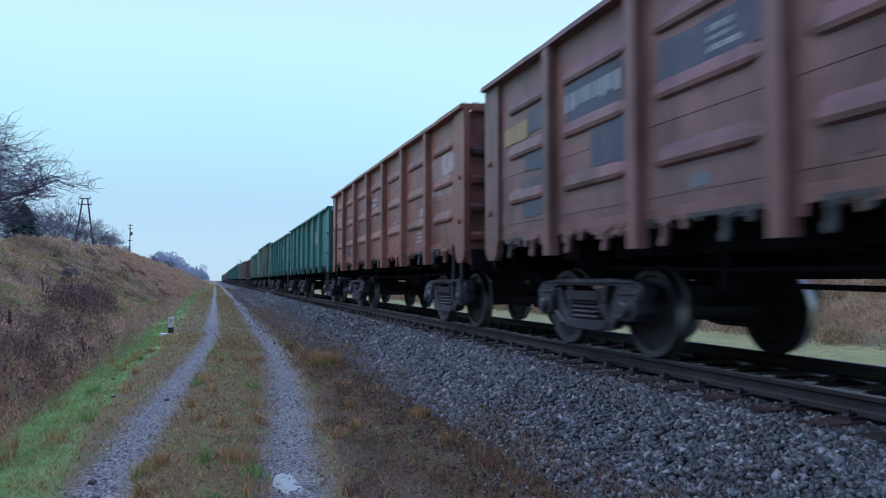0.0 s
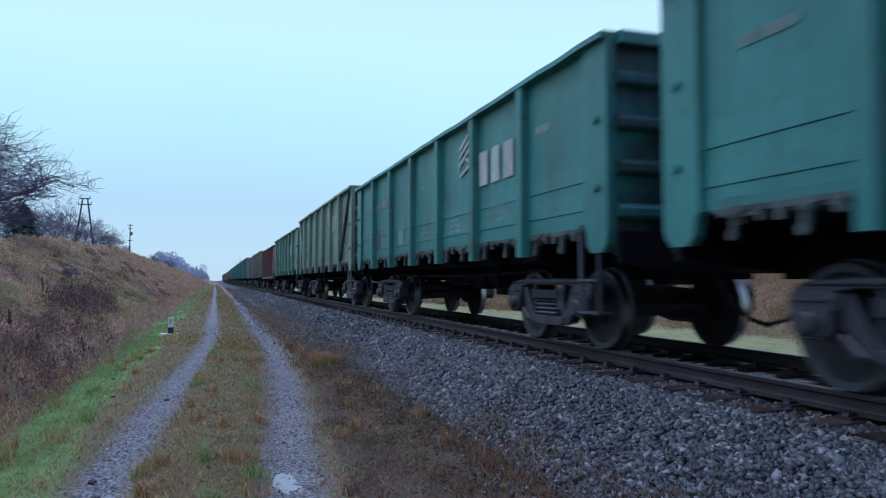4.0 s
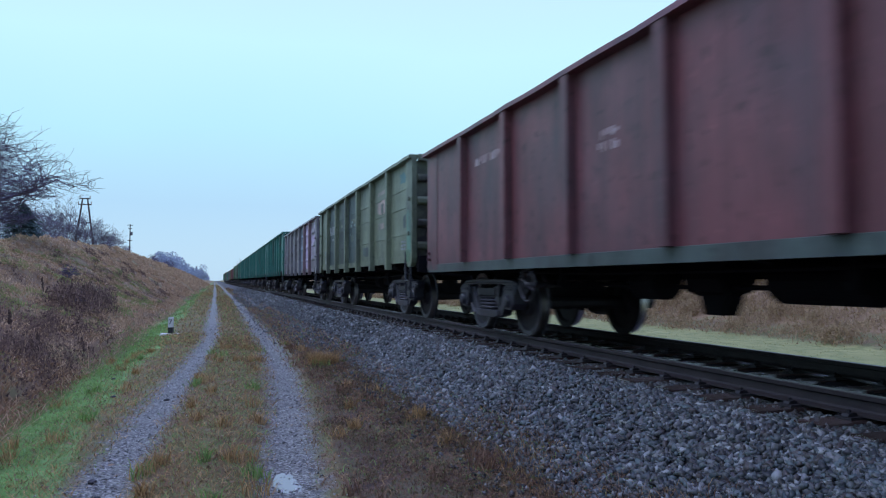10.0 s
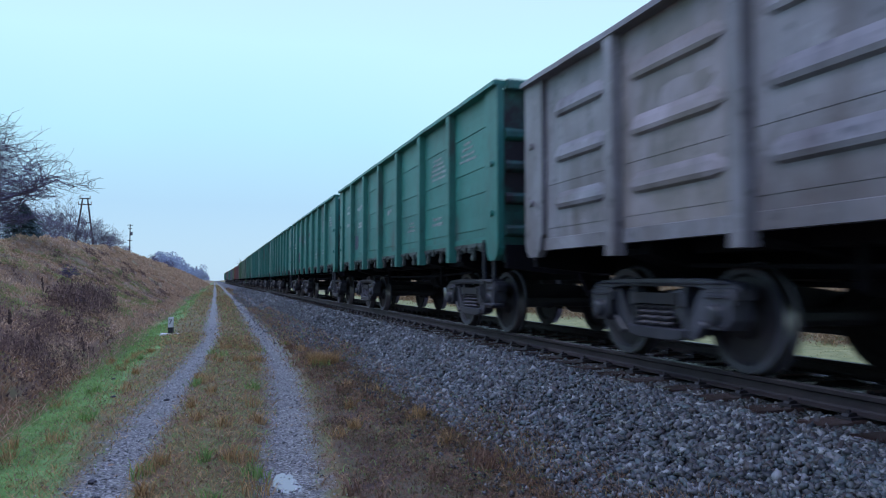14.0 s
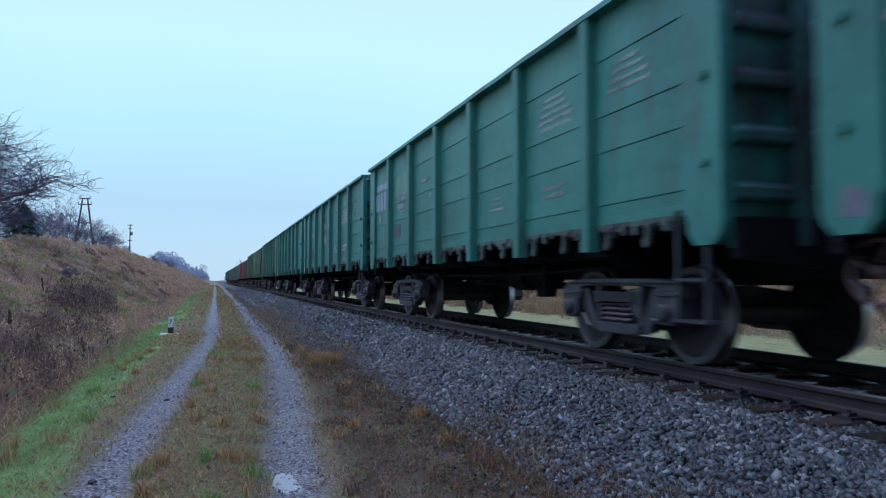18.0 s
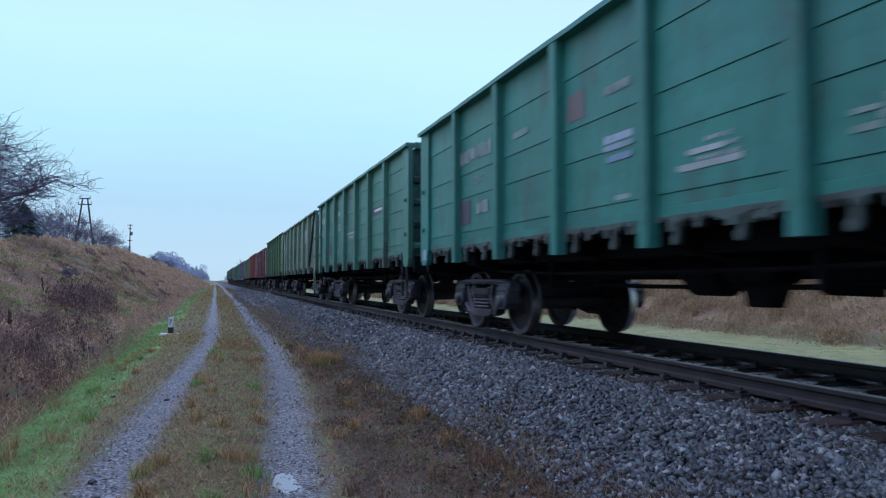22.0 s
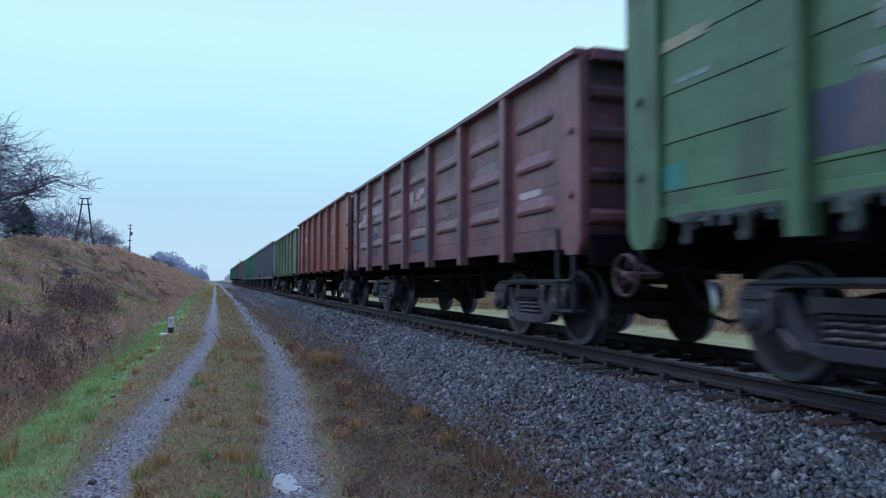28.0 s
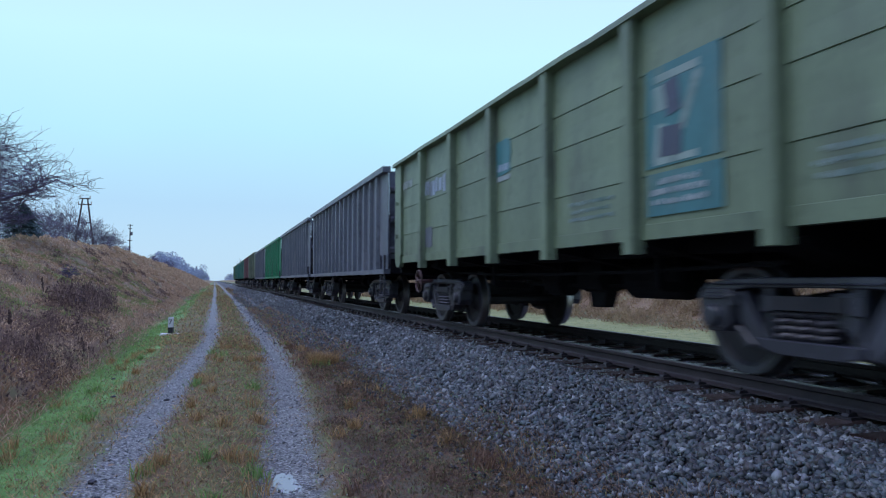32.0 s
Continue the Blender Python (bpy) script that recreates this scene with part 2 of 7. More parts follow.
HAZY_BARK = material("haze_tinted_bark", [(0.0938, 0.09, 0.125), (0.138, 0.131, 0.175), (0.188, 0.181, 0.231)], 0.9, 5, 40, 0.3)
NEEDLE = material("spruce_needles", [(0.0595, 0.098, 0.102), (0.104, 0.154, 0.153), (0.149, 0.224, 0.204)], 0.7, 1, 8, 0, island=True, spec=0.1, thin=0.4)
# pale blue-grey woods colour with the haze of distance put into it
WOODS = material("far_woods_hazed", [(0.33, 0.39, 0.475), (0.365, 0.425, 0.51), (0.40, 0.465, 0.55)], 0.9, 0.05, 0.4, 0, island=True, spec=0.05, thin=0.5)
POLE_WOOD = material("grey_pole_wood", [(0.05, 0.04, 0.04), (0.11, 0.09, 0.085)], 0.8, 4, 40, 0.4, stretch=(6, 6, 1))
CONCRETE = material("white_washed_concrete", [(0.55, 0.55, 0.54), (0.78, 0.78, 0.76)], 0.8, 6, 50, 0.3)
BLACK_PAINT = material("black_paint", [(0.015, 0.015, 0.017), (0.03, 0.03, 0.03)], 0.5, 8, 40, 0.1)
PORCELAIN = material("insulator_porcelain", [(0.3, 0.3, 0.3), (0.5, 0.5, 0.48)], 0.3, 8, 40, 0.0)


def sleeper_material():
    """Sleeper: sky glint painted as pale middle between the rails, rust-brown stained ends outside."""
    m = TIMBER.copy()
    m.name = "stained_sleeper"
    nt = m.node_tree
    N, link = nt.nodes.new, nt.links.new
    bsdf = nt.nodes["Principled BSDF"]
    old = bsdf.inputs["Base Color"].links[0].from_socket
    co, sep, ab, rg, mx = N("ShaderNodeTexCoord"), N("ShaderNodeSeparateXYZ"), N("ShaderNodeMath"), N("ShaderNodeMapRange"), N("ShaderNodeMix")
    link(co.outputs["Object"], sep.inputs[0])
    ab.operation = "ABSOLUTE"
    link(sep.outputs["X"], ab.inputs[0])
    link(ab.outputs[0], rg.inputs[0])
    rg.inputs[1].default_value, rg.inputs[2].default_value = 0.30, 0.38
    mx.data_type = "RGBA"
    link(rg.outputs[0], mx.inputs[0])
    mx.inputs[6].default_value = (0.86, 0.86, 0.85, 1)
    link(old, mx.inputs[7])
    link(mx.outputs[2], bsdf.inputs["Base Color"])
    bsdf.inputs["Coat Weight"].default_value, bsdf.inputs["Coat Roughness"].default_value = 1.0, 0.05
    return m


SLEEPER = sleeper_material()


def ground_material():
    """Soil, verge turf, gravel ruts and bank turf, told apart by masks laid along the track."""
    m = bpy.data.materials.new("verge_ground")
    m.use_nodes = True
    nt = m.node_tree
    N, link = nt.nodes.new, nt.links.new
    bsdf = nt.nodes["Principled BSDF"]
    bsdf.inputs["Specular IOR Level"].default_value = 0.3
    co = N("ShaderNodeTexCoord")

    def noise_at(scale, detail=4, stretch=(1, 1, 1)):
        mp, n = N("ShaderNodeMapping"), N("ShaderNodeTexNoise")
        mp.inputs["Scale"].default_value = stretch
        link(co.outputs["Object"], mp.inputs["Vector"])
        link(mp.outputs[0], n.inputs["Vector"])
        n.inputs["Scale"].default_value, n.inputs["Detail"].default_value = scale, detail
        return n.outputs["Fac"]

    def ramp(v, *stops):
        r = N("ShaderNodeValToRGB")
        while len(r.color_ramp.elements) < len(stops):
            r.color_ramp.elements.new(0.5)
        for el, (p, c) in zip(r.color_ramp.elements, stops):
            el.position, el.color = p, (*c, 1)
        link(v, r.inputs[0])
        return r.outputs[0]

    def mixed(f, a, b):
        x = N("ShaderNodeMix")
        x.data_type = "RGBA"
        link(f, x.inputs[0])
        link(a, x.inputs[6])
        link(b, x.inputs[7])
        return x.outputs[2]

    def mask(name, soft=0.5):
        a, s, w = N("ShaderNodeAttribute"), N("ShaderNodeMath"), N("ShaderNodeMapRange")
        a.attribute_name = name
        s.operation = "MULTIPLY_ADD"
        s.inputs[1].default_value = soft
        n = noise_at(4.5, 8)
        link(n, s.inputs[0])
        link(a.outputs["Fac"], s.inputs[2])
        w.inputs[1].default_value, w.inputs[2].default_value = 0.5 + soft * 0.3, 0.5 + soft * 0.7
        link(s.outputs[0], w.inputs[0])
        return w.outputs[0]

    mid, grit = noise_at(1.6, 6), noise_at(38, 3)
    turf = ramp(mid, (0.3, (0.1, 0.074, 0.047)), (0.42, (0.18, 0.133, 0.07)), (0.55, (0.135, 0.157, 0.062)), (0.7, (0.235, 0.18, 0.095)))
    pebble = noise_at(34, 7)
    gravel = mixed(noise_at(1.3, 6), ramp(pebble, (0.36, (0.032, 0.032, 0.029)), (0.5, (0.088, 0.09, 0.08)), (0.62, (0.23, 0.235, 0.215))), ramp(pebble, (0.36, (0.062, 0.062, 0.055)), (0.5, (0.15, 0.152, 0.136)), (0.62, (0.35, 0.355, 0.32))))
    bank = ramp(noise_at(0.5, 8), (0.3, (0.14, 0.094, 0.052)), (0.44, (0.2, 0.136, 0.072)), (0.53, (0.235, 0.164, 0.088)), (0.60, (0.19, 0.172, 0.074)), (0.68, (0.255, 0.21, 0.1)))
    lush = ramp(mid, (0.3, (0.1, 0.19, 0.055)), (0.6, (0.175, 0.345, 0.1)))
    pale = ramp(noise_at(0.4, 5), (0.3, (0.22, 0.232, 0.085)), (0.7, (0.33, 0.335, 0.13)))
    c = mixed(mask("bank"), turf, bank)
    c = mixed(mask("matted"), c, ramp(noise_at(2.3, 6), (0.3, (0.055, 0.041, 0.033)), (0.46, (0.11, 0.08, 0.06)), (0.58, (0.09, 0.088, 0.05)), (0.72, (0.16, 0.125, 0.095))))
    c = mixed(mask("lush"), c, lush)
    pale = mixed(ramp(noise_at(2.6, 6, (1, 0.6, 1)), (0.42, (0, 0, 0)), (0.62, (1, 1, 1))), pale, ramp(noise_at(9, 4), (0.35, (0.13, 0.17, 0.055)), (0.65, (0.25, 0.27, 0.1))))
    c = mixed(mask("pale"), c, pale)
    rut = mask("rut", 1.15)
    c = mixed(rut, c, gravel)
    link(c, bsdf.inputs["Base Color"])
    rr = N("ShaderNodeMapRange")
    rr.inputs[3].default_value, rr.inputs[4].default_value = 0.85, 0.55
    link(rut, rr.inputs[0])
    link(rr.outputs[0], bsdf.inputs["Roughness"])
    b = N("ShaderNodeBump")
    b.inputs["Strength"].default_value, b.inputs["Distance"].default_value = 0.7, 0.03
    link(grit, b.inputs["Height"])
    link(b.outputs[0], bsdf.inputs["Normal"])
    return m


GROUND = ground_material()


def water_material():
    m = bpy.data.materials.new("puddle_water")
    m.use_nodes = True
    bsdf = m.node_tree.nodes["Principled BSDF"]
    # base colour paled to carry part of the sky's reflection
    bsdf.inputs["Base Color"].default_value = (0.24, 0.245, 0.265, 1)
    bsdf.inputs["Roughness"].default_value, bsdf.inputs["IOR"].default_value = 0.04, 1.33
    n, b = m.node_tree.nodes.new("ShaderNodeTexNoise"), m.node_tree.nodes.new("ShaderNodeBump")
    n.inputs["Scale"].default_value = 9
    b.inputs["Strength"].default_value, b.inputs["Distance"].default_value = 0.06, 0.01
    m.node_tree.links.new(n.outputs["Fac"], b.inputs["Height"])
    m.node_tree.links.new(b.outputs[0], bsdf.inputs["Normal"])
    return m


WATER = water_material()


# ---- building helpers ----
MESHES = {}


def box(bm, x0, x1, y0, y1, z0, z1, m=None):
    vs = [bm.verts.new((x, y, z)) for x in (x0, x1) for y in (y0, y1) for z in (z0, z1)]
    if m is not None:
        for v in vs:
            v.co = m @ v.co
    for f in ((0, 1, 3, 2), (4, 6, 7, 5), (0, 4, 5, 1), (2, 3, 7, 6), (0, 2, 6, 4), (1, 5, 7, 3)):
        bm.faces.new([vs[i] for i in f])
    return vs


def prism(bm, outline, a, b, axis=0):
    """Extrudes an outline of (u, v) pairs between a and b along the axis (0: u=y, v=z; 1: u=x, v=z)."""
    def at(w, u, v):
        return (w, u, v) if axis == 0 else (u, w, v)
    lo = [bm.verts.new(at(a, u, v)) for u, v in outline]
    hi = [bm.verts.new(at(b, u, v)) for u, v in outline]
    n = len(outline)
    bm.faces.new(lo)
    bm.faces.new(hi[::-1])
    for i in range(n):
        bm.faces.new((lo[i], hi[i], hi[(i + 1) % n], lo[(i + 1) % n]))


def lathe(bm, profile, n=24, axis="X", at=(0, 0, 0)):
    """Turns a profile of (along, radius) pairs about an axis."""
    rings = []
    for u, r in profile:
        ring = []
        for k in range(n):
            c, s = math.cos(k * math.tau / n) * r, math.sin(k * math.tau / n) * r
            p = {"X": (u, c, s), "Y": (c, u, s), "Z": (c, s, u)}[axis]
            ring.append(bm.verts.new(Vector(p) + Vector(at)))
        rings.append(ring)
    for a, b in zip(rings, rings[1:]):
        for k in range(n):
            bm.faces.new((a[k], a[(k + 1) % n], b[(k + 1) % n], b[k]))
    bm.faces.new(rings[0][::-1])
    bm.faces.new(rings[-1])


def tube(bm, points, r, n=8):
    """A bent round bar through points."""
    rings = []
    pts = [Vector(p) for p in points]
    for i, p in enumerate(pts):
        d = (pts[min(i + 1, len(pts) - 1)] - pts[max(i - 1, 0)]).normalized()
        a = d.orthogonal().normalized() if abs(d.z) > 0.95 else d.cross(Vector((0, 0, 1))).normalized()
        b = d.cross(a)
        rr = r[i] if isinstance(r, (list, tuple)) else r
        rings.append([bm.verts.new(p + (a * math.cos(k * math.tau / n) + b * math.sin(k * math.tau / n)) * rr) for k in range(n)])
    for a, b in zip(rings, rings[1:]):
        for k in range(n):
            bm.faces.new((a[k], a[(k + 1) % n], b[(k + 1) % n], b[k]))
    bm.faces.new(rings[0][::-1])
    bm.faces.new(rings[-1])


def finish(bm, name, mats, bevel=0.0, smooth=False):
    bmesh.ops.recalc_face_normals(bm, faces=bm.faces)
    if bevel:
        bmesh.ops.bevel(bm, geom=list(bm.edges), offset=bevel, segments=1, affect="EDGES", clamp_overlap=True)
    me = bpy.data.meshes.new(name)
    bm.to_mesh(me)
    bm.free()
    for m in mats if isinstance(mats, (list, tuple)) else [mats]:
        me.materials.append(m)
    if smooth:
        me.polygons.foreach_set("use_smooth", [True] * len(me.polygons))
    return me


def shared(key, mat, draw, bevel=0.0, smooth=False):
    """The mesh of that key and material, drawn once."""
    k = (key, mat.name)
    if k not in MESHES:
        bm = bmesh.new()
        draw(bm)
        MESHES[k] = finish(bm, str(key if isinstance(key, str) else key[0]), mat, bevel, smooth)
    return MESHES[k]


def piece(name, mesh, parent, at=None, label=""):
    """Links a mesh as one part under a thing or a part."""
    ob = new(name, mesh)
    ob.parent = parent
    if at is not None:
        ob.matrix_basis = at if isinstance(at, Matrix) else Matrix.Translation(at)
    return tagged(ob, label)


def part(name, bm, mat, parent, label="", bevel=0.0, smooth=False):
    return piece(name, finish(bm, name, mat, bevel, smooth), parent, None, label)


def from_arrays(name, verts, faces, mat, loops=None):
    """A mesh from numpy vertices and equal-sided faces, or lists of both sizes."""
    me = bpy.data.meshes.new(name)
    me.from_pydata(verts.tolist() if hasattr(verts, "tolist") else verts, [], faces if isinstance(faces, list) else faces.tolist())
    me.materials.append(mat)
    return me


def fast_mesh(name, verts, faces, mat):
    """A mesh from numpy arrays: verts (n, 3), faces (m, k)."""
    me = bpy.data.meshes.new(name)
    k = faces.shape[1]
    me.vertices.add(len(verts))
    me.vertices.foreach_set("co", verts.astype(np.float32).ravel())
    me.loops.add(faces.size)
    me.loops.foreach_set("vertex_index", faces.astype(np.int32).ravel())
    me.polygons.add(len(faces))
    me.polygons.foreach_set("loop_start", np.arange(0, faces.size, k, dtype=np.int32))
    me.update(calc_edges=True)
    me.materials.append(mat)
    return me


# ---- lie of the land ----
TRACK_X, RAIL_Z = 5.21, 0.843
LEFT_RUT = ([-60, 3, 6, 8.6, 15.4, 21, 51, 150, 3000], [-0.9, -0.9, -0.88, -0.76, -0.38, -0.09, 0.0, 0.1, 0.1])
RIGHT_RUT = ([-60, 3, 5.5, 10.4, 13.9, 20.8, 34, 77, 150, 3000], [0.45, 0.46, 0.55, 1.02, 1.22, 1.38, 1.5, 1.7, 1.75, 1.75])
CREST = ([-60, 20, 42, 56, 86, 169, 300, 500, 900, 3000], [3.0, 3.15, 3.66, 4.5, 5.25, 5.1, 4.3, 3.0, 2.2, 1.6])


def rut_x(side, y):
    ys, xs = side
    return sum(np.interp(y + o, ys, xs) for o in (-2.0, -1.0, 0.0, 1.0, 2.0)) / 5


def wave(x, y, f, s):
    return np.sin(x * f * 1.3 + s + 1.7 * np.sin(y * f * 0.7 + s)) * np.sin(y * f + 2.1 * s + 1.3 * np.sin(x * f * 0.9))


def land(x, y):
    """Height of the ground, with its masks: rut, bank, lush, pale."""
    x, y = np.asarray(x, float), np.asarray(y, float)
    dl, dr = x - rut_x(LEFT_RUT, y), x - rut_x(RIGHT_RUT, y)
    rut = np.maximum(np.exp(-(np.abs(dl) / 0.29) ** 2.4), np.exp(-(np.abs(dr) / 0.31) ** 2.4))
    z = -0.05 * rut + 0.03 * np.exp(-((x - 0.5 * (rut_x(LEFT_RUT, y) + rut_x(RIGHT_RUT, y))) / 0.35) ** 2)
    z = z + 0.015 * wave(x, y, 1.9, 0.3) + 0.008 * wave(x, y, 5.3, 1.1)
    # dip of the puddle
    z = z - 0.045 * np.exp(-(((x - 0.57) / 0.17) ** 2 + ((y - 6.35) / 0.42) ** 2))
    # ditch edge and bank
    toe = -2.15 + 0.12 * np.sin(y * 0.37) + 0.06 * np.sin(y * 1.1 + 1)
    u = np.clip((toe - x) / 8.6, 0, 1)
    rise = np.interp(y, *CREST)
    prof = u ** 1.12 + 0.035 * np.sin(u * 9.0 + y * 0.05) * (u > 0.05) * (1 - u)
    z = z + rise * prof - 0.12 * np.exp(-((x - toe) / 0.5) ** 2)
    on = np.clip((toe - x) / 1.5, 0, 1)
    z = z + on * (0.16 * wave(x, y, 0.55, 2.0) + 0.09 * wave(x, y, 1.3, 0.8) + 0.05 * wave(x, y, 2.9, 4.0))
    # flat land past the crest and past the line
    z = z - 0.35 * np.clip((x - 7.5) / 3.0, 0, 1)
    z = z + 2.9 * np.clip((x - 18.5) / 9.0, 0, 1) ** 1.15 * (1 + 0.15 * np.sin(y * 0.06))
    bank = np.clip((toe + 0.1 - x) / 0.5, 0, 1)
    lush = np.exp(-((x - toe - 0.45) / 0.52) ** 2) * np.clip(1.5 - y / 60, 0.72, 1)
    pale = np.clip((x - 8.5) / 1.5, 0, 1) * np.clip((19.5 - x) / 2.0, 0, 1)
    bank = np.maximum(bank, np.clip((x - 19.0) / 1.5, 0, 1))
    matted = np.clip((dr - 0.25) / 0.4, 0, 1) * np.clip((3.2 - x) / 0.3, 0, 1)
    rut = np.maximum(np.exp(-(np.abs(dl) / 0.31) ** 1.7), np.exp(-(np.abs(dr) / np.interp(y, (8, 16, 60), (0.34, 0.42, 0.44))) ** 1.9) * np.interp(y, (0, 7, 10, 25, 60), (1, 0.97, 0.9, 0.88, 0.9)))
    return z, rut, bank, lush, pale, matted


def steps(*runs):
    out = []
    for a, b, d in runs:
        out.extend(np.linspace(a, b, max(2, int(round((b - a) / d)) + 1))[:-1])
    return np.array(out + [runs[-1][1]])


def build_ground():
    xs = steps((-900, -60, 60), (-60, -14, 3), (-14, -4, 0.35), (-4, -1.3, 0.075), (-1.3, 2.0, 0.045), (2.0, 3.2, 0.075), (3.2, 9, 0.6), (9, 24, 0.75), (24, 90, 6), (90, 900, 60))
    ys = steps((-60, 0, 6), (0, 3, 0.5), (3, 9, 0.07), (9, 16, 0.11), (16, 40, 0.35), (40, 120, 1.6), (120, 400, 10), (400, 3600, 160))
    X, Y = np.meshgrid(xs, ys, indexing="ij")
    Z, *masks = land(X, Y)
    verts = np.stack([X, Y, Z], -1).reshape(-1, 3)
    idx = np.arange(X.size).reshape(X.shape)
    faces = np.stack([idx[:-1, :-1], idx[1:, :-1], idx[1:, 1:], idx[:-1, 1:]], -1).reshape(-1, 4)
    me = fast_mesh("ground", verts, faces, GROUND)
    for name, mk in zip(("rut", "bank", "lush", "pale", "matted"), masks):
        at = me.attributes.new(name, "FLOAT", "POINT")
        at.data.foreach_set("value", mk.astype(np.float32).ravel())
    me.polygons.foreach_set("use_smooth", [True] * len(me.polygons))
    tagged(new("ground", me), "grassy verge with gravel wheel ruts and a brown cutting bank", "ground", kind="structure")


build_ground()


WATER_Z = float(land(0.57, 6.35)[0]) + 0.012


def build_puddle():
    bm = bmesh.new()
    ring = []
    for k in range(40):
        a = k * math.tau / 40
        r = 1 + 0.18 * math.sin(3 * a + 1) + 0.1 * math.sin(7 * a)
        ring.append(bm.verts.new((0.57 + 0.22 * r * math.cos(a), 6.35 + 0.6 * r * math.sin(a), WATER_Z)))
    bm.faces.new(ring)
    tagged(new("puddle", finish(bm, "puddle", WATER)), "shallow rain puddle in the gravel wheel rut", "puddle", kind="structure")


build_puddle()

# ---- the railway line ----
BED_TOP = RAIL_Z - 0.178
BED_OUTLINE = [(2.35, -0.06), (2.55, 0.05), (2.95, 0.30), (3.35, 0.55), (3.55, RAIL_Z - 0.215), (3.82, RAIL_Z - 0.204), (4.33, RAIL_Z - 0.198), (4.48, BED_TOP - 0.02), (5.94, BED_TOP - 0.02), (6.09, BED_TOP), (6.6, BED_TOP), (6.9, BED_TOP - 0.02),
               (7.5, 0.25), (8.2, -0.45)]


def build_ballast():
    us = steps((2.35, 8.2, 0.13))
    zs = np.interp(us, [p[0] for p in BED_OUTLINE], [p[1] for p in BED_OUTLINE])
    ys = steps((-60, 2, 6), (2, 20, 0.15), (20, 60, 1.0), (60, 300, 12), (300, 3000, 300))
    X, Y = np.meshgrid(us, ys, indexing="ij")
    Z = np.repeat(zs[:, None], len(ys), 1) + 0.02 * wave(X, Y, 3.1, 0.5) + 0.012 * wave(X, Y, 9.0, 1.5)
    idx = np.arange(X.size).reshape(X.shape)
    faces = np.stack([idx[:-1, :-1], idx[1:, :-1], idx[1:, 1:], idx[:-1, 1:]], -1).reshape(-1, 4)
    me = fast_mesh("ballast_bed", np.stack([X, Y, Z], -1).reshape(-1, 3), faces, BED)
    me.materials.append(DARK_BED)
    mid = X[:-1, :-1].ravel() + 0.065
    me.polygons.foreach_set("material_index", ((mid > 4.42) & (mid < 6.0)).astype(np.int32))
    tagged(new("ballast_bed", me), "grey crushed stone ballast bank under the railway line", "ballast", kind="structure")


build_ballast()


def scatter_stones(seed, count, spot, lo, hi):
    """Angular stones: squashed, turned and knocked blocks, joined. spot(rng, n) gives their centres."""
    rng = np.random.default_rng(seed)
    cube = np.array([(x, y, z) for x in (-1, 1) for y in (-1, 1) for z in (-1, 1)], float) * 0.62
    quad = np.array([(0, 1, 3, 2), (4, 6, 7, 5), (0, 4, 5, 1), (2, 3, 7, 6), (0, 2, 6, 4), (1, 5, 7, 3)])
    tri = np.concatenate([quad[:, [0, 1, 2]], quad[:, [0, 2, 3]]])
    c = spot(rng, count)
    size = rng.uniform(lo, hi, (count, 1, 1)) * rng.uniform(0.55, 1.1, (count, 1, 1))
    v = cube[None] + rng.uniform(-0.42, 0.42, (count, 8, 3))
    v = v * np.stack([rng.uniform(0.9, 1.5, count), rng.uniform(0.6, 1.1, count), rng.uniform(0.4, 0.8, count)], -1)[:, None, :] * size
    q = rng.normal(size=(count, 4)) * np.array([1.0, 0.45, 0.45, 1.0])
    q /= np.linalg.norm(q, axis=1, keepdims=True)
    w, x, y, z = q.T
    R = np.stack([1 - 2 * (y * y + z * z), 2 * (x * y - z * w), 2 * (x * z + y * w), 2 * (x * y + z * w), 1 - 2 * (x * x + z * z), 2 * (y * z - x * w),
                  2 * (x * z - y * w), 2 * (y * z + x * w), 1 - 2 * (x * x + y * y)], -1).reshape(-1, 3, 3)
    v = np.einsum("nij,nkj->nki", R, v) + c[:, None, :]
    f = tri[None] + 8 * np.arange(count)[:, None, None]
    return v.reshape(-1, 3), f.reshape(-1, 3)


def bed_spot(x0, x1, y0, y1, lift=0.01, thin=None):
    def spot(rng, n):
        y = y0 + (y1 - y0) * rng.uniform(0, 1, n) ** 1.7
        x = rng.uniform(x0, x1, n)
        z = np.interp(x, [p[0] for p in BED_OUTLINE], [p[1] for p in BED_OUTLINE])
        return np.stack([x, y, np.maximum(z, land(x, y)[0]) + lift + rng.uniform(-0.012, 0.012, n)], -1)
    return spot


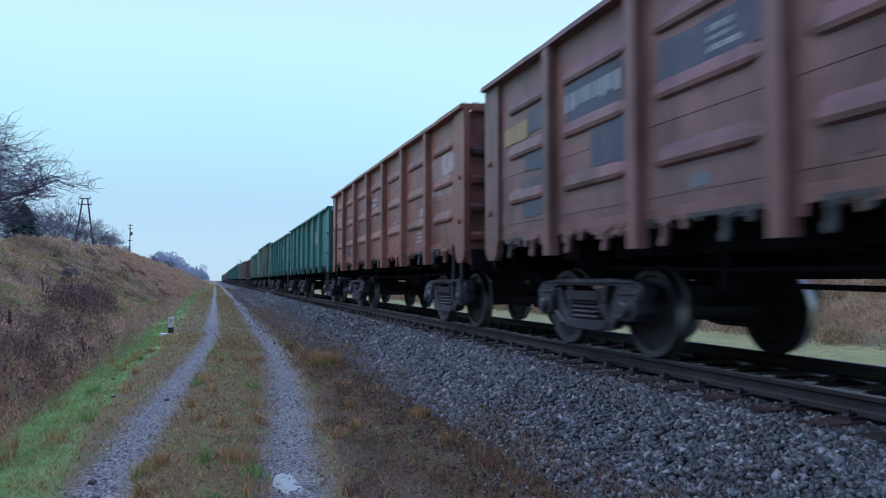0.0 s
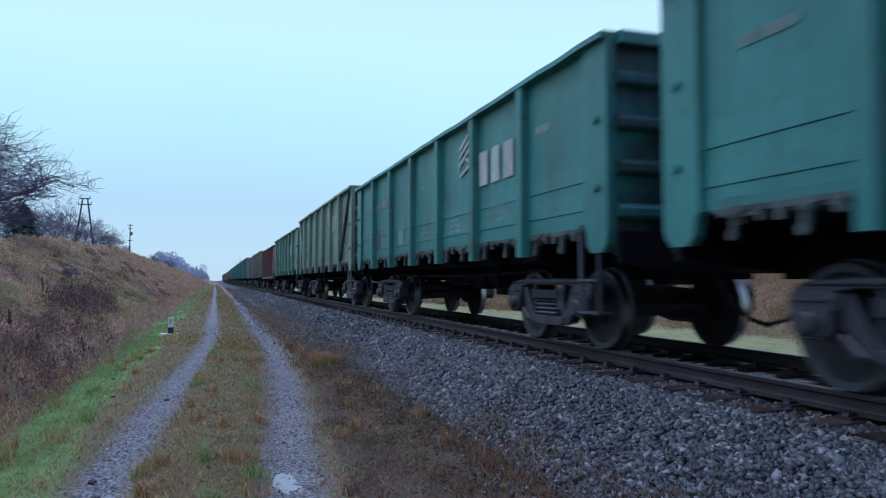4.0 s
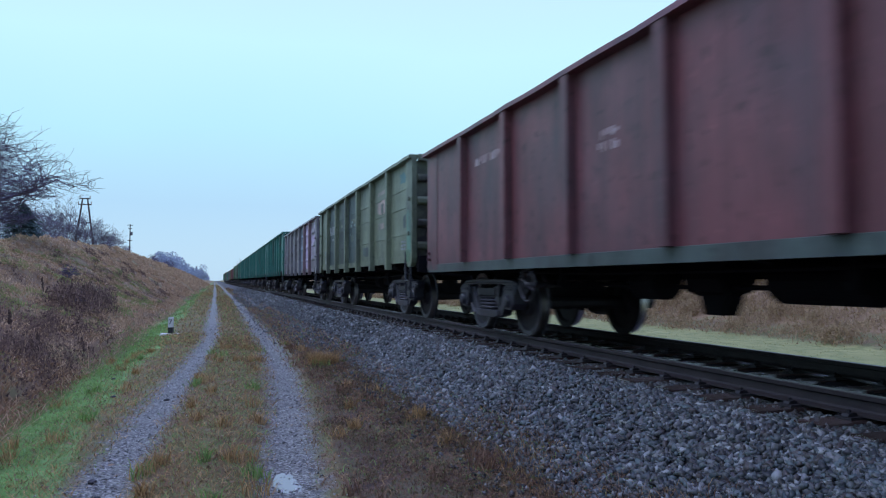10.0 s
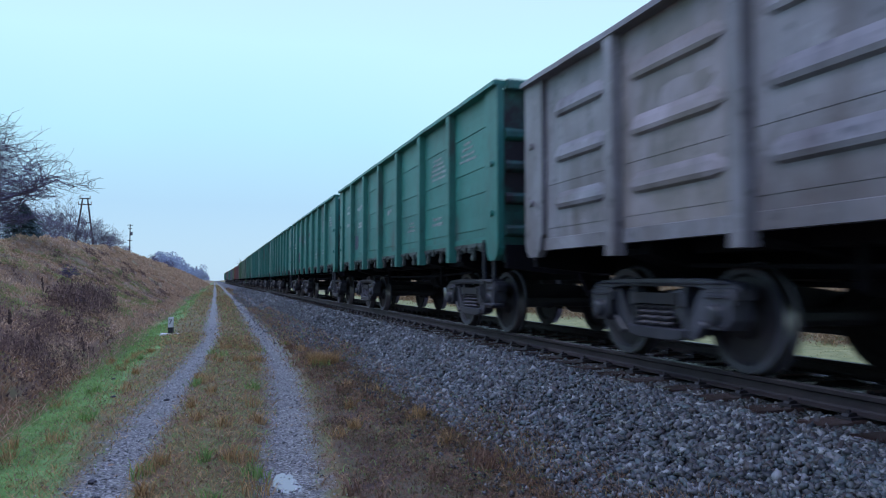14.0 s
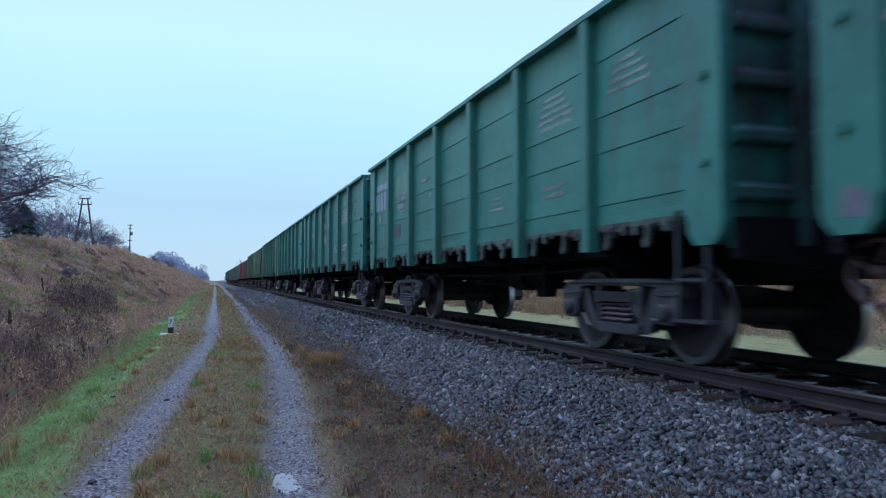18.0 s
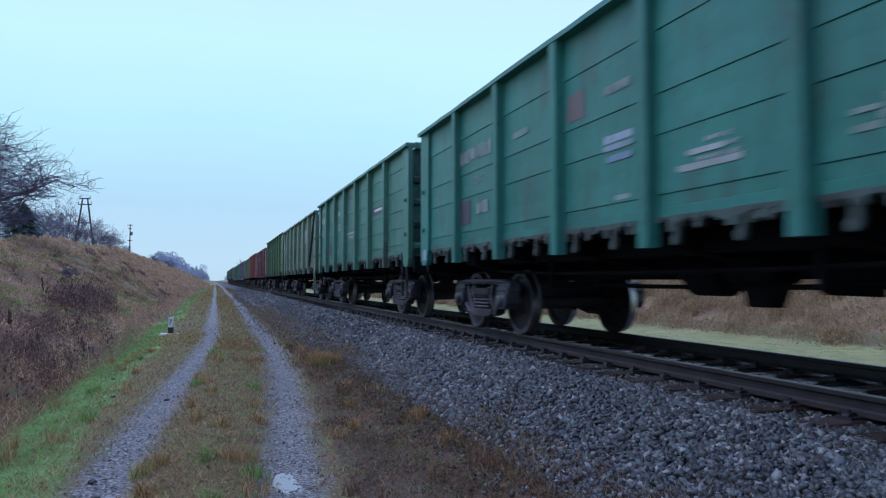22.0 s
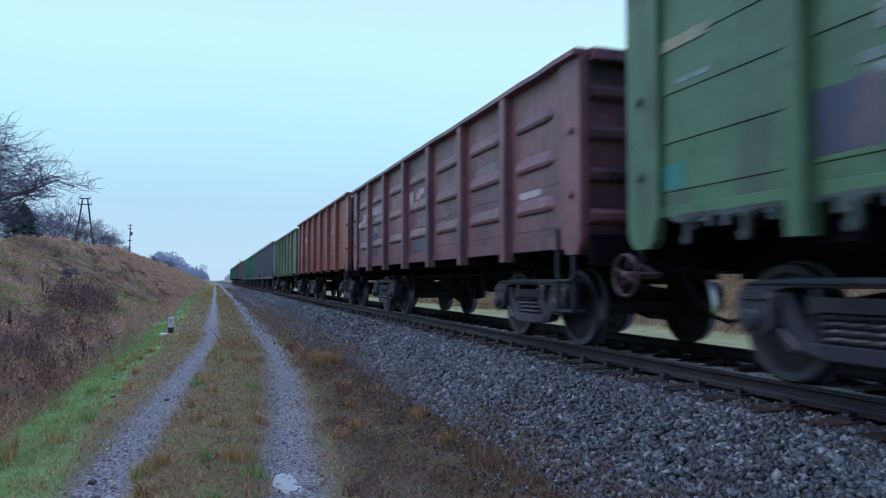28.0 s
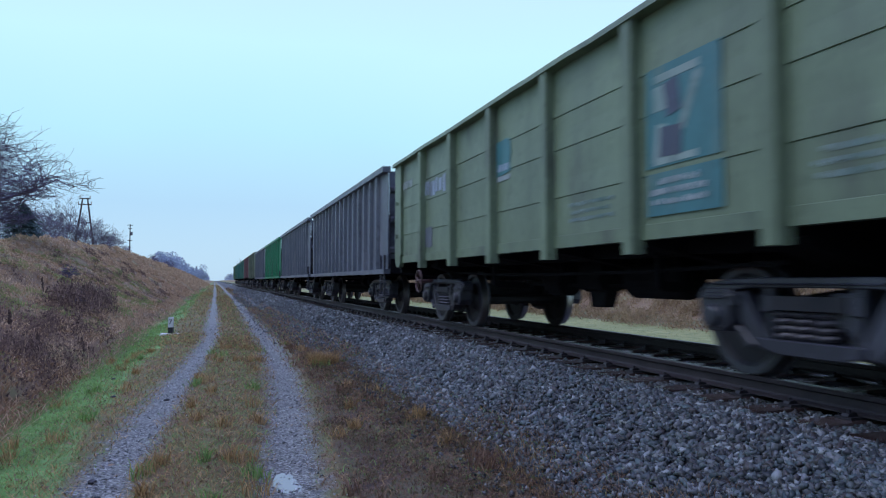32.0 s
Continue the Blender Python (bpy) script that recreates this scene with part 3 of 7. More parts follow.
def build_stones():
    sets = [scatter_stones(1, 29000, bed_spot(2.5, 3.84, 2.3, 15), 0.023, 0.043), scatter_stones(8, 3500, bed_spot(2.45, 4.3, -9, 2.6), 0.04, 0.06), scatter_stones(2, 15000, bed_spot(2.5, 3.85, 7.5, 45), 0.032, 0.056),
            scatter_stones(6, 4000, bed_spot(2.45, 3.85, 40, 110), 0.06, 0.10),
            scatter_stones(7, 12000, bed_spot(3.72, 4.36, 2.5, 26, -0.006), 0.02, 0.036)]
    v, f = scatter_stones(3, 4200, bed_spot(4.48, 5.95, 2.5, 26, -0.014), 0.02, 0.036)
    tagged(new("oily_stones", fast_mesh("oily_stones", v, f, DARK_STONE)), "near-black crushed stones between the rails", "gravel", kind="stuff")

    def toe(rng, n):
        y = 2.5 + 22 * rng.uniform(0, 1, n) ** 1.6
        x = 2.75 - np.abs(rng.normal(0, 0.34, n))
        return np.stack([x, y, land(x, y)[0] + 0.012], -1)

    def far_toe(rng, n):
        y = 13 + 70 * rng.uniform(0, 1, n) ** 1.5
        x = 2.6 - np.abs(rng.normal(0, 0.5, n)) * np.clip((y - 11) / 12, 0.2, 1)
        return np.stack([x, y, land(x, y)[0] + 0.01], -1)

    sets.append(scatter_stones(4, 4200, toe, 0.016, 0.036))
    sets.append(scatter_stones(9, 5500, far_toe, 0.02, 0.045))
    off, V, F = 0, [], []
    for v, f in sets:
        V.append(v)
        F.append(f + off)
        off += len(v)
    me = fast_mesh("ballast_stones", np.concatenate(V), np.concatenate(F), STONE)
    tagged(new("ballast_stones", me), "loose angular grey crushed stones on the ballast slope", "gravel", kind="stuff")

    def path(rng, n):
        y = 3.5 + 26 * rng.uniform(0, 1, n) ** 1.8
        side = rng.uniform(0, 1, n) < 0.5
        x = np.where(side, rut_x(LEFT_RUT, y), rut_x(RIGHT_RUT, y)) + rng.normal(0, 0.17, n)
        return np.stack([x, y, land(x, y)[0] + 0.002], -1)

    v, f = scatter_stones(5, 6000, path, 0.007, 0.02)
    tagged(new("path_gravel", fast_mesh("path_gravel", v, f, GRIT)), "fine grey gravel pressed into the wheel ruts", "gravel", kind="stuff")


build_stones()


def build_track():
    track = tagged(new("railway_track"), "broad gauge railway track on dark wet wooden sleepers", "track", kind="structure")
    track.location = (TRACK_X, 0, RAIL_Z)
    outline = [(-0.066, -0.152), (0.066, -0.152), (0.066, -0.142), (0.02, -0.126), (0.009, -0.11), (0.009, -0.05), (0.036, -0.036), (0.0375, -0.006), (0.03, 0.0),
               (-0.03, 0.0), (-0.0375, -0.006), (-0.036, -0.036), (-0.009, -0.05), (-0.009, -0.11), (-0.02, -0.126), (-0.066, -0.142)]

    def rail(bm):
        prism(bm, outline, -60, 3000, axis=1)

    me = shared("rail", RAIL_STEEL, rail)
    me.materials.append(RAIL_HEAD)
    for p in me.polygons:
        if p.normal.z > 0.5 and p.center.z > -0.01:
            p.material_index = 1
    for s in (-1, 1):
        piece("rail", me, track, (s * 0.797, 0, 0))

    def sleeper(bm):
        prism(bm, [(-1.375, -0.17), (1.375, -0.17), (1.375, -0.03), (1.36, 0.0), (-1.36, 0.0), (-1.375, -0.03)], -0.115, 0.115, axis=1)

    def plate(bm):
        box(bm, -0.165, 0.165, -0.07, 0.07, 0.0, 0.018)
        for s in (-1, 1):
            prism(bm, [(s * 0.06, 0.018), (s * 0.15, 0.018), (s * 0.14, 0.038), (s * 0.1, 0.046), (s * 0.07, 0.04)], -0.03, 0.03, axis=1)
            lathe(bm, [(0.0, 0.015), (0.062, 0.015), (0.066, 0.01)], 6, "Z", (s * 0.11, 0, 0.0))

    sl, pl = shared("sleeper", SLEEPER, sleeper), shared("rail_plate", PAINT["iron"], plate)
    rng = random.Random(4)
    for i in range(300):
        y = -8 + i * 0.545
        piece("sleeper", sl, track, pose(rng.uniform(-0.03, 0.03), y + rng.uniform(-0.02, 0.02), -0.172, 0, 0, rng.uniform(-0.8, 0.8)))
        if 2 < y < 62:
            for s in (-1, 1):
                piece("rail_plate", pl, track, (s * 0.797, y, -0.171))
    bm = bmesh.new()
    for i in range(300, 900):
        box(bm, -1.375, 1.375, -8 + i * 0.545 - 0.11, -8 + i * 0.545 + 0.11, -0.34, -0.172)
    tagged(part("far_sleepers", bm, TIMBER, track), "distant row of dark wooden sleepers", kind="stuff")


build_track()


# ---- wagons ----
HALF, SKIN, OUT = 6.5, 1.44, 1.565
POSTS = (-4.4375, -2.6625, -0.8875, 0.8875, 2.6625, 4.4375)
BAYS = list(zip((-6.0, *POSTS), (*POSTS, 6.0)))


def bay_y(y):
    """Marks are planned for bays of 1.68 m: their place in the true bays."""
    return float(np.interp(y, (-6.0, -4.2, 4.2, 6.0), (-6.0, -4.4375, 4.4375, 6.0))) if abs(y) < 6 else y



LEDGES = {"five": (1.57, 1.93, 2.30, 2.74, 3.18), "four": (1.57, 2.11, 2.48, 3.06), "even4": (1.58, 2.0, 2.43, 2.85), "high3": (1.76, 2.31, 2.70),
          "low3": (1.65, 1.99, 2.33), "low2": (1.55, 1.86), "press": (1.55, 2.2), "press_low": (1.42, 1.93), "plain": ()}
PRESSINGS = {"press": (1.88, 2.48, 3.08), "press_low": (1.7, 2.24, 2.77)}


def draw_panel(width, style, low, top):
    """A side sheet folded into ledges; its foot at z = low, centred on y, facing -x."""
    def draw(bm):
        w = width / 2
        k = 0.6 if style.startswith("press") else 1.0
        front = [(-0.012, low)]
        for z in LEDGES[style]:
            front += [(-0.012, z - 0.011), (-0.011 + 0.008 * (k - 0.6), z - 0.003), (-0.012 - 0.008 * k, z), (-0.012 - 0.008 * k, z + 0.016), (-0.012, z + 0.2)]
        front.append((-0.012, top - 0.05))
        prism(bm, front + [(0.025, top - 0.05), (0.025, low)], -w, w, axis=1)
    return draw


def draw_pressing(width):
    """One long pressed bulge with sloping ends and a sharp lower edge."""
    def draw(bm):
        e = width / 2 - 0.2
        a = []
        for y, d in ((-e, 0), (-e + 0.14, 1), (e - 0.14, 1), (e, 0)):
            a.append([bm.verts.new((-0.0115 - d * q, y, v * (0.35 + 0.65 * d))) for q, v in ((0, -0.085), (0.036, -0.062), (0.046, -0.02), (0.024, 0.06), (0, 0.12))])
        for r, s in zip(a, a[1:]):
            for k in range(4):
                bm.faces.new((r[k], r[k + 1], s[k + 1], s[k]))
    return draw


def draw_post(low, top):
    """A pressed hat-section post."""
    def draw(bm):
        prof = [(SKIN - 0.004, -0.1), (SKIN - 0.004, 0.1), (SKIN + 0.012, 0.098), (OUT - 0.012, 0.084), (OUT, 0.07), (OUT, -0.07), (OUT - 0.012, -0.084), (SKIN + 0.012, -0.098)]
        lo = [bm.verts.new((-x, y, low)) for x, y in prof]
        hi = [bm.verts.new((-x, y, top - 0.07)) for x, y in prof]
        bm.faces.new(lo)
        bm.faces.new(hi[::-1])
        for i in range(8):
            bm.faces.new((lo[i], hi[i], hi[(i + 1) % 8], lo[(i + 1) % 8]))
    return draw


def draw_corner(low, top, flush=False):
    """A broad corner stanchion with its lower corners cut off; y runs from the last bay to the end. flush: a smooth sheet corner."""
    def draw(bm):
        if flush:
            box(bm, -SKIN - 0.02, -SKIN + 0.03, -0.1, 0.5, 1.0, top - 0.07)
            for z in (1.2, 1.3):
                lathe(bm, [(-SKIN - 0.06, 0.03), (-SKIN - 0.02, 0.035)], 8, "X", (0, 0.36, z))
            return
        prism(bm, [(0.02, low + 0.16), (0.02, top - 0.07), (0.5, top - 0.07), (0.5, low + 0.06), (0.47, low - 0.03), (0.39, low - 0.11), (0.17, low - 0.11), (0.09, low - 0.03), (0.06, low + 0.12)], -SKIN - 0.07, -SKIN + 0.03)
        for z in (1.75, 2.45):
            lathe(bm, [(-SKIN - 0.11, 0.04), (-SKIN - 0.07, 0.045)], 8, "X", (0, 0.3, z))
    return draw


def draw_latch(bm):
    """One hatch hinge with its closing lever, hung under the sill."""
    prism(bm, [(-0.13, 1.365), (0.11, 1.365), (0.11, 1.325), (0.075, 1.315), (0.07, 1.27), (-0.03, 1.27), (-0.045, 1.32), (-0.13, 1.33)], -SKIN - 0.05, -SKIN + 0.01)
    prism(bm, [(-0.01, 1.28), (0.045, 1.28), (0.05, 1.2), (0.085, 1.17), (0.08, 1.12), (0.03, 1.105), (-0.005, 1.14)], -SKIN - 0.065, -SKIN - 0.02)
    prism(bm, [(-0.31, 1.365), (-0.16, 1.365), (-0.165, 1.325), (-0.2, 1.32), (-0.205, 1.25), (-0.245, 1.235), (-0.27, 1.26), (-0.265, 1.32), (-0.31, 1.33)], -SKIN - 0.045, -SKIN)
    box(bm, -SKIN - 0.02, -SKIN + 0.02, -0.42, 0.2, 1.325, 1.345)
    lathe(bm, [(-SKIN - 0.075, 0.022), (-SKIN + 0.05, 0.022)], 8, "X", (0, 0.015, 1.29))


def draw_hatch_edge(width, seed):
    """The ragged lower edge of a floor hatch: hooks, straps and bolt ends of uneven depth."""
    def draw(bm):
        r = random.Random(seed)
        y, end = -width / 2 + 0.09, width / 2 - 0.09
        low = []
        while y < end - 0.03:
            run = min(r.uniform(0.035, 0.12), end - y)
            z = r.choice((1.335, 1.32, 1.31, 1.29, 1.27, 1.235))
            low += [(y, z), (y + run * 0.85, z - r.uniform(-0.012, 0.012))]
            y += run
        prism(bm, [(-width / 2 + 0.08, 1.362)] + low + [(end, 1.362)], -SKIN - 0.032, -SKIN + 0.005)
    return draw


def draw_sill(z0, z1):
    def draw(bm):
        prism(bm, [(-SKIN - 0.02, z0), (-SKIN + 0.08, z0), (-SKIN + 0.08, z1), (-SKIN - 0.0105, z1), (-SKIN - 0.02, z1 - 0.006)], -HALF + 0.05, HALF - 0.05, axis=1)
    return draw


def draw_top_rail(top):
    def draw(bm):
        ys = [-HALF + k * 2 * HALF / 26 for k in range(27)]
        rng = random.Random(int(top * 1000))
        prof = [(-OUT - 0.012, top - 0.075), (-OUT - 0.006, top - 0.012), (-OUT + 0.02, top), (-SKIN + 0.06, top), (-SKIN + 0.06, top - 0.082)]
        rings = []
        for y in ys:
            dz, dx = rng.uniform(-0.007, 0.007), rng.uniform(-0.006, 0.006)
            rings.append([bm.verts.new((x + dx, y, z + dz)) for x, z in prof])
        for r, q in zip(rings, rings[1:]):
            for k in range(5):
                bm.faces.new((r[k], r[(k + 1) % 5], q[(k + 1) % 5], q[k]))
        bm.faces.new(rings[0])
        bm.faces.new(rings[-1][::-1])
    return draw


def draw_end_rail(top):
    def draw(bm):
        prism(bm, [(HALF - 0.06, top - 0.13), (HALF - 0.06, top - 0.001), (HALF + 0.07, top - 0.001), (HALF + 0.085, top - 0.02), (HALF + 0.085, top - 0.13)], -SKIN + 0.061, SKIN - 0.061)
    return draw


def draw_end_wall(top):
    def draw(bm):
        box(bm, -SKIN + 0.031, SKIN - 0.031, HALF - 0.055, HALF - 0.03, 1.06, top - 0.13)
    return draw


def draw_end_beam(bm):
    prism(bm, [(HALF - 0.029, -0.085), (HALF - 0.029, 0.085), (HALF + 0.015, 0.06), (HALF + 0.035, 0.03), (HALF + 0.035, -0.04), (HALF + 0.015, -0.065)], -SKIN + 0.05, SKIN - 0.05)


def draw_end_stile(top):
    def draw(bm):
        box(bm, -0.07, 0.07, HALF - 0.029, HALF + 0.05, 1.08, top - 0.14)
    return draw


def draw_floor(bm):
    box(bm, -SKIN + 0.09, SKIN - 0.09, -HALF + 0.06, HALF - 0.06, 1.30, 1.42)


def draw_cross_beam(bm):
    prism(bm, [(-SKIN + 0.09, 1.30), (-SKIN + 0.09, 1.12), (-0.3, 0.94), (0.3, 0.94), (SKIN - 0.09, 1.12), (SKIN - 0.09, 1.30)], -0.09, 0.09, axis=1)


def draw_stringer(bm):
    prism(bm, [(-0.98, 1.06), (-0.98, 1.295), (-0.5, 1.295), (-0.5, 1.06)], -3.9, 3.9, axis=1)


def draw_spine(bm):
    prism(bm, [(-0.26, 0.82), (-0.26, 1.3), (0.26, 1.3), (0.26, 0.82)], -HALF + 0.02, HALF - 0.02, axis=1)


def draw_bolster_beam(bm):
    prism(bm, [(-1.3, 1.06), (-1.3, 1.29), (1.3, 1.29), (1.3, 1.06), (0.5, 0.83), (-0.5, 0.83)], -0.2, 0.2, axis=1)


def draw_end_sill(bm):
    prism(bm, [(-1.38, 0.98), (-1.38, 1.3), (1.38, 1.3), (1.38, 0.98), (0.6, 0.9), (-0.6, 0.9)], -0.06, 0.06, axis=1)


def draw_coupler(bm):
    box(bm, -0.09, 0.09, HALF - 0.1, HALF + 0.22, 0.96, 1.12)
    prism(bm, [(-0.2, HALF + 0.2), (0.16, HALF + 0.2), (0.24, HALF + 0.42), (0.1, HALF + 0.45), (0.02, HALF + 0.34), (-0.1, HALF + 0.455), (-0.22, HALF + 0.42)], 0, 0.32)
    for v in list(bm.verts)[8:]:
        v.co = Vector((v.co.y, v.co.z, 0.88 + v.co.x))
    tube(bm, [(0.3, HALF, 0.98), (0.24, HALF + 0.16, 0.66), (0.1, HALF + 0.34, 0.42), (0.0, HALF + 0.5, 0.36)], 0.026, 6)


def draw_step(bm):
    # stirrup under the corner: two hangers and two treads
    for y in (-0.19, 0.19):
        box(bm, -SKIN - 0.06, -SKIN - 0.02, y - 0.016, y + 0.016, 0.46, 1.4)
    for z in (0.46, 0.80):
        box(bm, -SKIN - 0.08, -SKIN + 0.1, -0.21, 0.21, z, z + 0.025)


def draw_tank(bm):
    lathe(bm, [(-0.6, 0.07), (-0.57, 0.16), (-0.5, 0.2), (0.5, 0.2), (0.57, 0.16), (0.6, 0.07)], 20, "Y", (-0.4, 0, 0.8))
    for y in (-0.35, 0.35):
        box(bm, -0.5, -0.3, y - 0.04, y + 0.04, 0.9, 1.16)


def draw_cylinder(bm):
    lathe(bm, [(-0.3, 0.06), (-0.27, 0.2), (0.22, 0.2), (0.3, 0.12), (0.5, 0.04)], 18, "Y", (-0.38, 0, 0.79))
    box(bm, -0.5, -0.26, -0.25, 0.2, 0.9, 1.16)


def draw_pull_rod(bm):
    tube(bm, [(-0.95, -4.0, 0.95), (-0.95, -2.0, 0.9), (-0.95, 0.0, 0.89), (-0.95, 2.0, 0.9), (-0.95, 4.0, 0.95)], 0.022, 6)


def draw_brake_rod(bm):
    tube(bm, [(-0.4, -3.4, 0.78), (-0.4, -0.8, 0.74), (-0.4, 0.8, 0.74), (-0.4, 3.4, 0.78)], 0.028, 6)


def draw_lever(bm):
    prism(bm, [(-1.0, 0.74), (-1.0, 1.08), (-0.92, 1.08), (-0.9, 0.80), (-0.36, 0.76), (-0.36, 0.68), (-0.92, 0.70)], -0.03, 0.03, axis=1)


def draw_gear_box(bm):
    """Load-sensing brake gear in a lumpy housing on hangers."""
    prism(bm, [(-0.52, 0.7), (-0.55, 0.82), (-0.5, 1.0), (-0.5, 1.12), (-0.2, 1.12), (-0.18, 0.95), (-0.1, 0.82), (-0.16, 0.7), (-0.34, 0.64)], -0.3, 0.28, axis=1)
    prism(bm, [(-0.3, 0.72), (-0.17, 0.46), (0.12, 0.46), (0.2, 0.72)], -0.42, -0.24)
    lathe(bm, [(0.26, 0.08), (0.4, 0.075), (0.44, 0.04)], 12, "Y", (-0.34, 0, 0.8))


def draw_handwheel(bm):
    n = 20
    rings = []
    for k in range(n):
        a = k * math.tau / n
        c = Vector((0, math.cos(a), math.sin(a)))
        rings.append([bm.verts.new(c * 0.21 + c * 0.018 * math.cos(q * math.tau / 6) + Vector((1, 0, 0)) * 0.018 * math.sin(q * math.tau / 6)) for q in range(6)])
    for k in range(n):
        for q in range(6):
            bm.faces.new((rings[k][q], rings[k][(q + 1) % 6], rings[(k + 1) % n][(q + 1) % 6], rings[(k + 1) % n][q]))
    for k in range(4):
        a = k * math.tau / 4 + 0.4
        tube(bm, [(0, 0, 0), (0, 0.21 * math.cos(a), 0.21 * math.sin(a))], 0.014, 5)
    lathe(bm, [(-0.03, 0.045), (0.4, 0.03)], 8, "X")


# bogie: two cast side frames, coil springs, bolster, two wheelsets
def draw_side_frame(bm):
    x0, x1 = -1.12, -0.94
    # top chord
    prism(bm, [(-1.17, 0.64), (-1.165, 0.735), (-1.1, 0.785), (-0.95, 0.812), (-0.55, 0.832), (0.55, 0.832), (0.95, 0.812), (1.1, 0.785), (1.165, 0.735), (1.17, 0.64), (0.95, 0.70),
               (0.6, 0.752), (-0.6, 0.752), (-0.95, 0.70)], x0, x1)
    box(bm, x0 - 0.022, x0 + 0.01, -1.06, 1.06, 0.772, 0.79)
    for s in (-1, 1):
        # axle box under the jaw, with its round cap and two bolts
        prism(bm, [(s * 0.76, 0.68), (s * 0.80, 0.71), (s * 1.09, 0.71), (s * 1.13, 0.66), (s * 1.13, 0.47), (s * 1.05, 0.385), (s * 0.83, 0.385), (s * 0.76, 0.46)], x0 - 0.05, x1)
        lathe(bm, [(-1.235, 0.06), (-1.228, 0.085), (-1.175, 0.10), (-1.165, 0.115)], 12, "X", (0, s * 0.94, 0.51))
        box(bm, x0 - 0.075, x0 - 0.045, s * 0.94 - 0.13, s * 0.94 + 0.13, 0.655, 0.685)
        for k in (-0.1, 0.1):
            lathe(bm, [(x0 - 0.07, 0.018), (x0 - 0.05, 0.02)], 6, "X", (0, s * 0.94 + k, 0.42))
        # slanting leg to the spring seat, and the upright beside the springs
        prism(bm, [(s * 0.77, 0.66), (s * 0.67, 0.735), (s * 0.44, 0.36), (s * 0.46, 0.27), (s * 0.56, 0.30), (s * 0.70, 0.47)], x0 + 0.01, x1)
        prism(bm, [(s * 0.44, 0.77), (s * 0.375, 0.77), (s * 0.375, 0.34), (s * 0.44, 0.34)], x0 + 0.02, x1)
        box(bm, x0 - 0.004, x0 + 0.02, s * 0.41 - 0.05, s * 0.41 + 0.05, 0.56, 0.70)
        # raised rim of the jaw over the box, and the lug below the leg
        prism(bm, [(s * 0.72, 0.60), (s * 0.72, 0.70), (s * 0.80, 0.745), (s * 1.10, 0.745), (s * 1.16, 0.70), (s * 1.16, 0.60), (s * 1.12, 0.60), (s * 1.10, 0.685), (s * 0.80, 0.685), (s * 0.77, 0.60)], x0 - 0.035, x0 + 0.005)
        prism(bm, [(s * 0.52, 0.30), (s * 0.70, 0.45), (s * 0.74, 0.42), (s * 0.60, 0.26)], x0 - 0.02, x0 + 0.02)
    prism(bm, [(-0.49, 0.36), (0.49, 0.36), (0.46, 0.28), (0.30, 0.245), (-0.30, 0.245), (-0.46, 0.28)], x0 - 0.02, x1)
    # friction wedge
    prism(bm, [(-0.38, 0.72), (-0.20, 0.72), (-0.24, 0.50), (-0.38, 0.40)], x0 + 0.025, x1)


def draw_spring(bm):
    pts, n, turns = [], 24, 4.0
    for k in range(n + 1):
        a = k / n * turns * math.tau
        pts.append((-1.03 + 0.085 * math.cos(a), 0.082 * math.sin(a), 0.36 + 0.22 * k / n))
    tube(bm, pts, 0.02, 4)


def draw_bolster(bm):
    prism(bm, [(-1.10, 0.60), (-1.10, 0.68), (-0.5, 0.75), (0.5, 0.75), (1.10, 0.68), (1.10, 0.60), (0.5, 0.44), (-0.5, 0.44)], -0.2, 0.2, axis=1)
    for s in (-1, 1):
        box(bm, s * 1.09 - 0.05, s * 1.09 + 0.01, -0.36, 0.36, 0.585, 0.69)
        box(bm, s * 0.93 - 0.03, s * 0.93 + 0.03, -0.40, 0.40, 0.30, 0.58)
    lathe(bm, [(0.72, 0.18), (0.82, 0.18)], 16, "Z")


def draw_brake_beam(bm):
    for s in (-1, 1):
        tube(bm, [(-0.85, s * 0.42, 0.42), (0.85, s * 0.42, 0.42)], 0.035, 6)
        for x in (-0.79, 0.79):
            prism(bm, [(s * 0.40, 0.60), (s * 0.45, 0.60), (s * 0.44, 0.45), (s * 0.47, 0.3), (s * 0.41, 0.3), (s * 0.38, 0.45)], x - 0.04, x + 0.04)


def draw_wheelset(bm):
    # turned about x; wheels with flange inside, dished web and hub
    lathe(bm, [(-1.1, 0.065), (-0.95, 0.07), (-0.86, 0.1), (-0.70, 0.1), (0, 0.08), (0.70, 0.1), (0.86, 0.1), (0.95, 0.07), (1.1, 0.065)], 8)
    for s in (-1, 1):
        prof = [(0.905, 0.10), (0.90, 0.15), (0.83, 0.18), (0.825, 0.37), (0.855, 0.40), (0.862, 0.462), (0.75, 0.475), (0.742, 0.495), (0.722, 0.502), (0.715, 0.48),
                (0.72, 0.40), (0.76, 0.36), (0.77, 0.19), (0.70, 0.15), (0.70, 0.1)]
        lathe(bm, [(s * u, r) for u, r in prof], 28)


def wheel_mesh():
    bm = bmesh.new()
    draw_wheelset(bm)
    me = finish(bm, "wheelset", [PAINT["iron"], TREAD, PAINT["dust_iron"]], smooth=False)
    for p in me.polygons:
        r = math.hypot(p.center.y, p.center.z)
        if r > 0.455 and abs(p.normal.x) < 0.4 and abs(p.center.x) > 0.74:
            p.material_index = 1
        # outer rims dusty; inner ones keep dark iron for shade under the wagon
        elif r > 0.40 and p.normal.x * p.center.x > 0.4:
            p.material_index = 2
    return me


WHEELSET = wheel_mesh()
TURN = Matrix.Rotation(math.pi, 4, "Z")
WAGONS, WHEELS = [], []


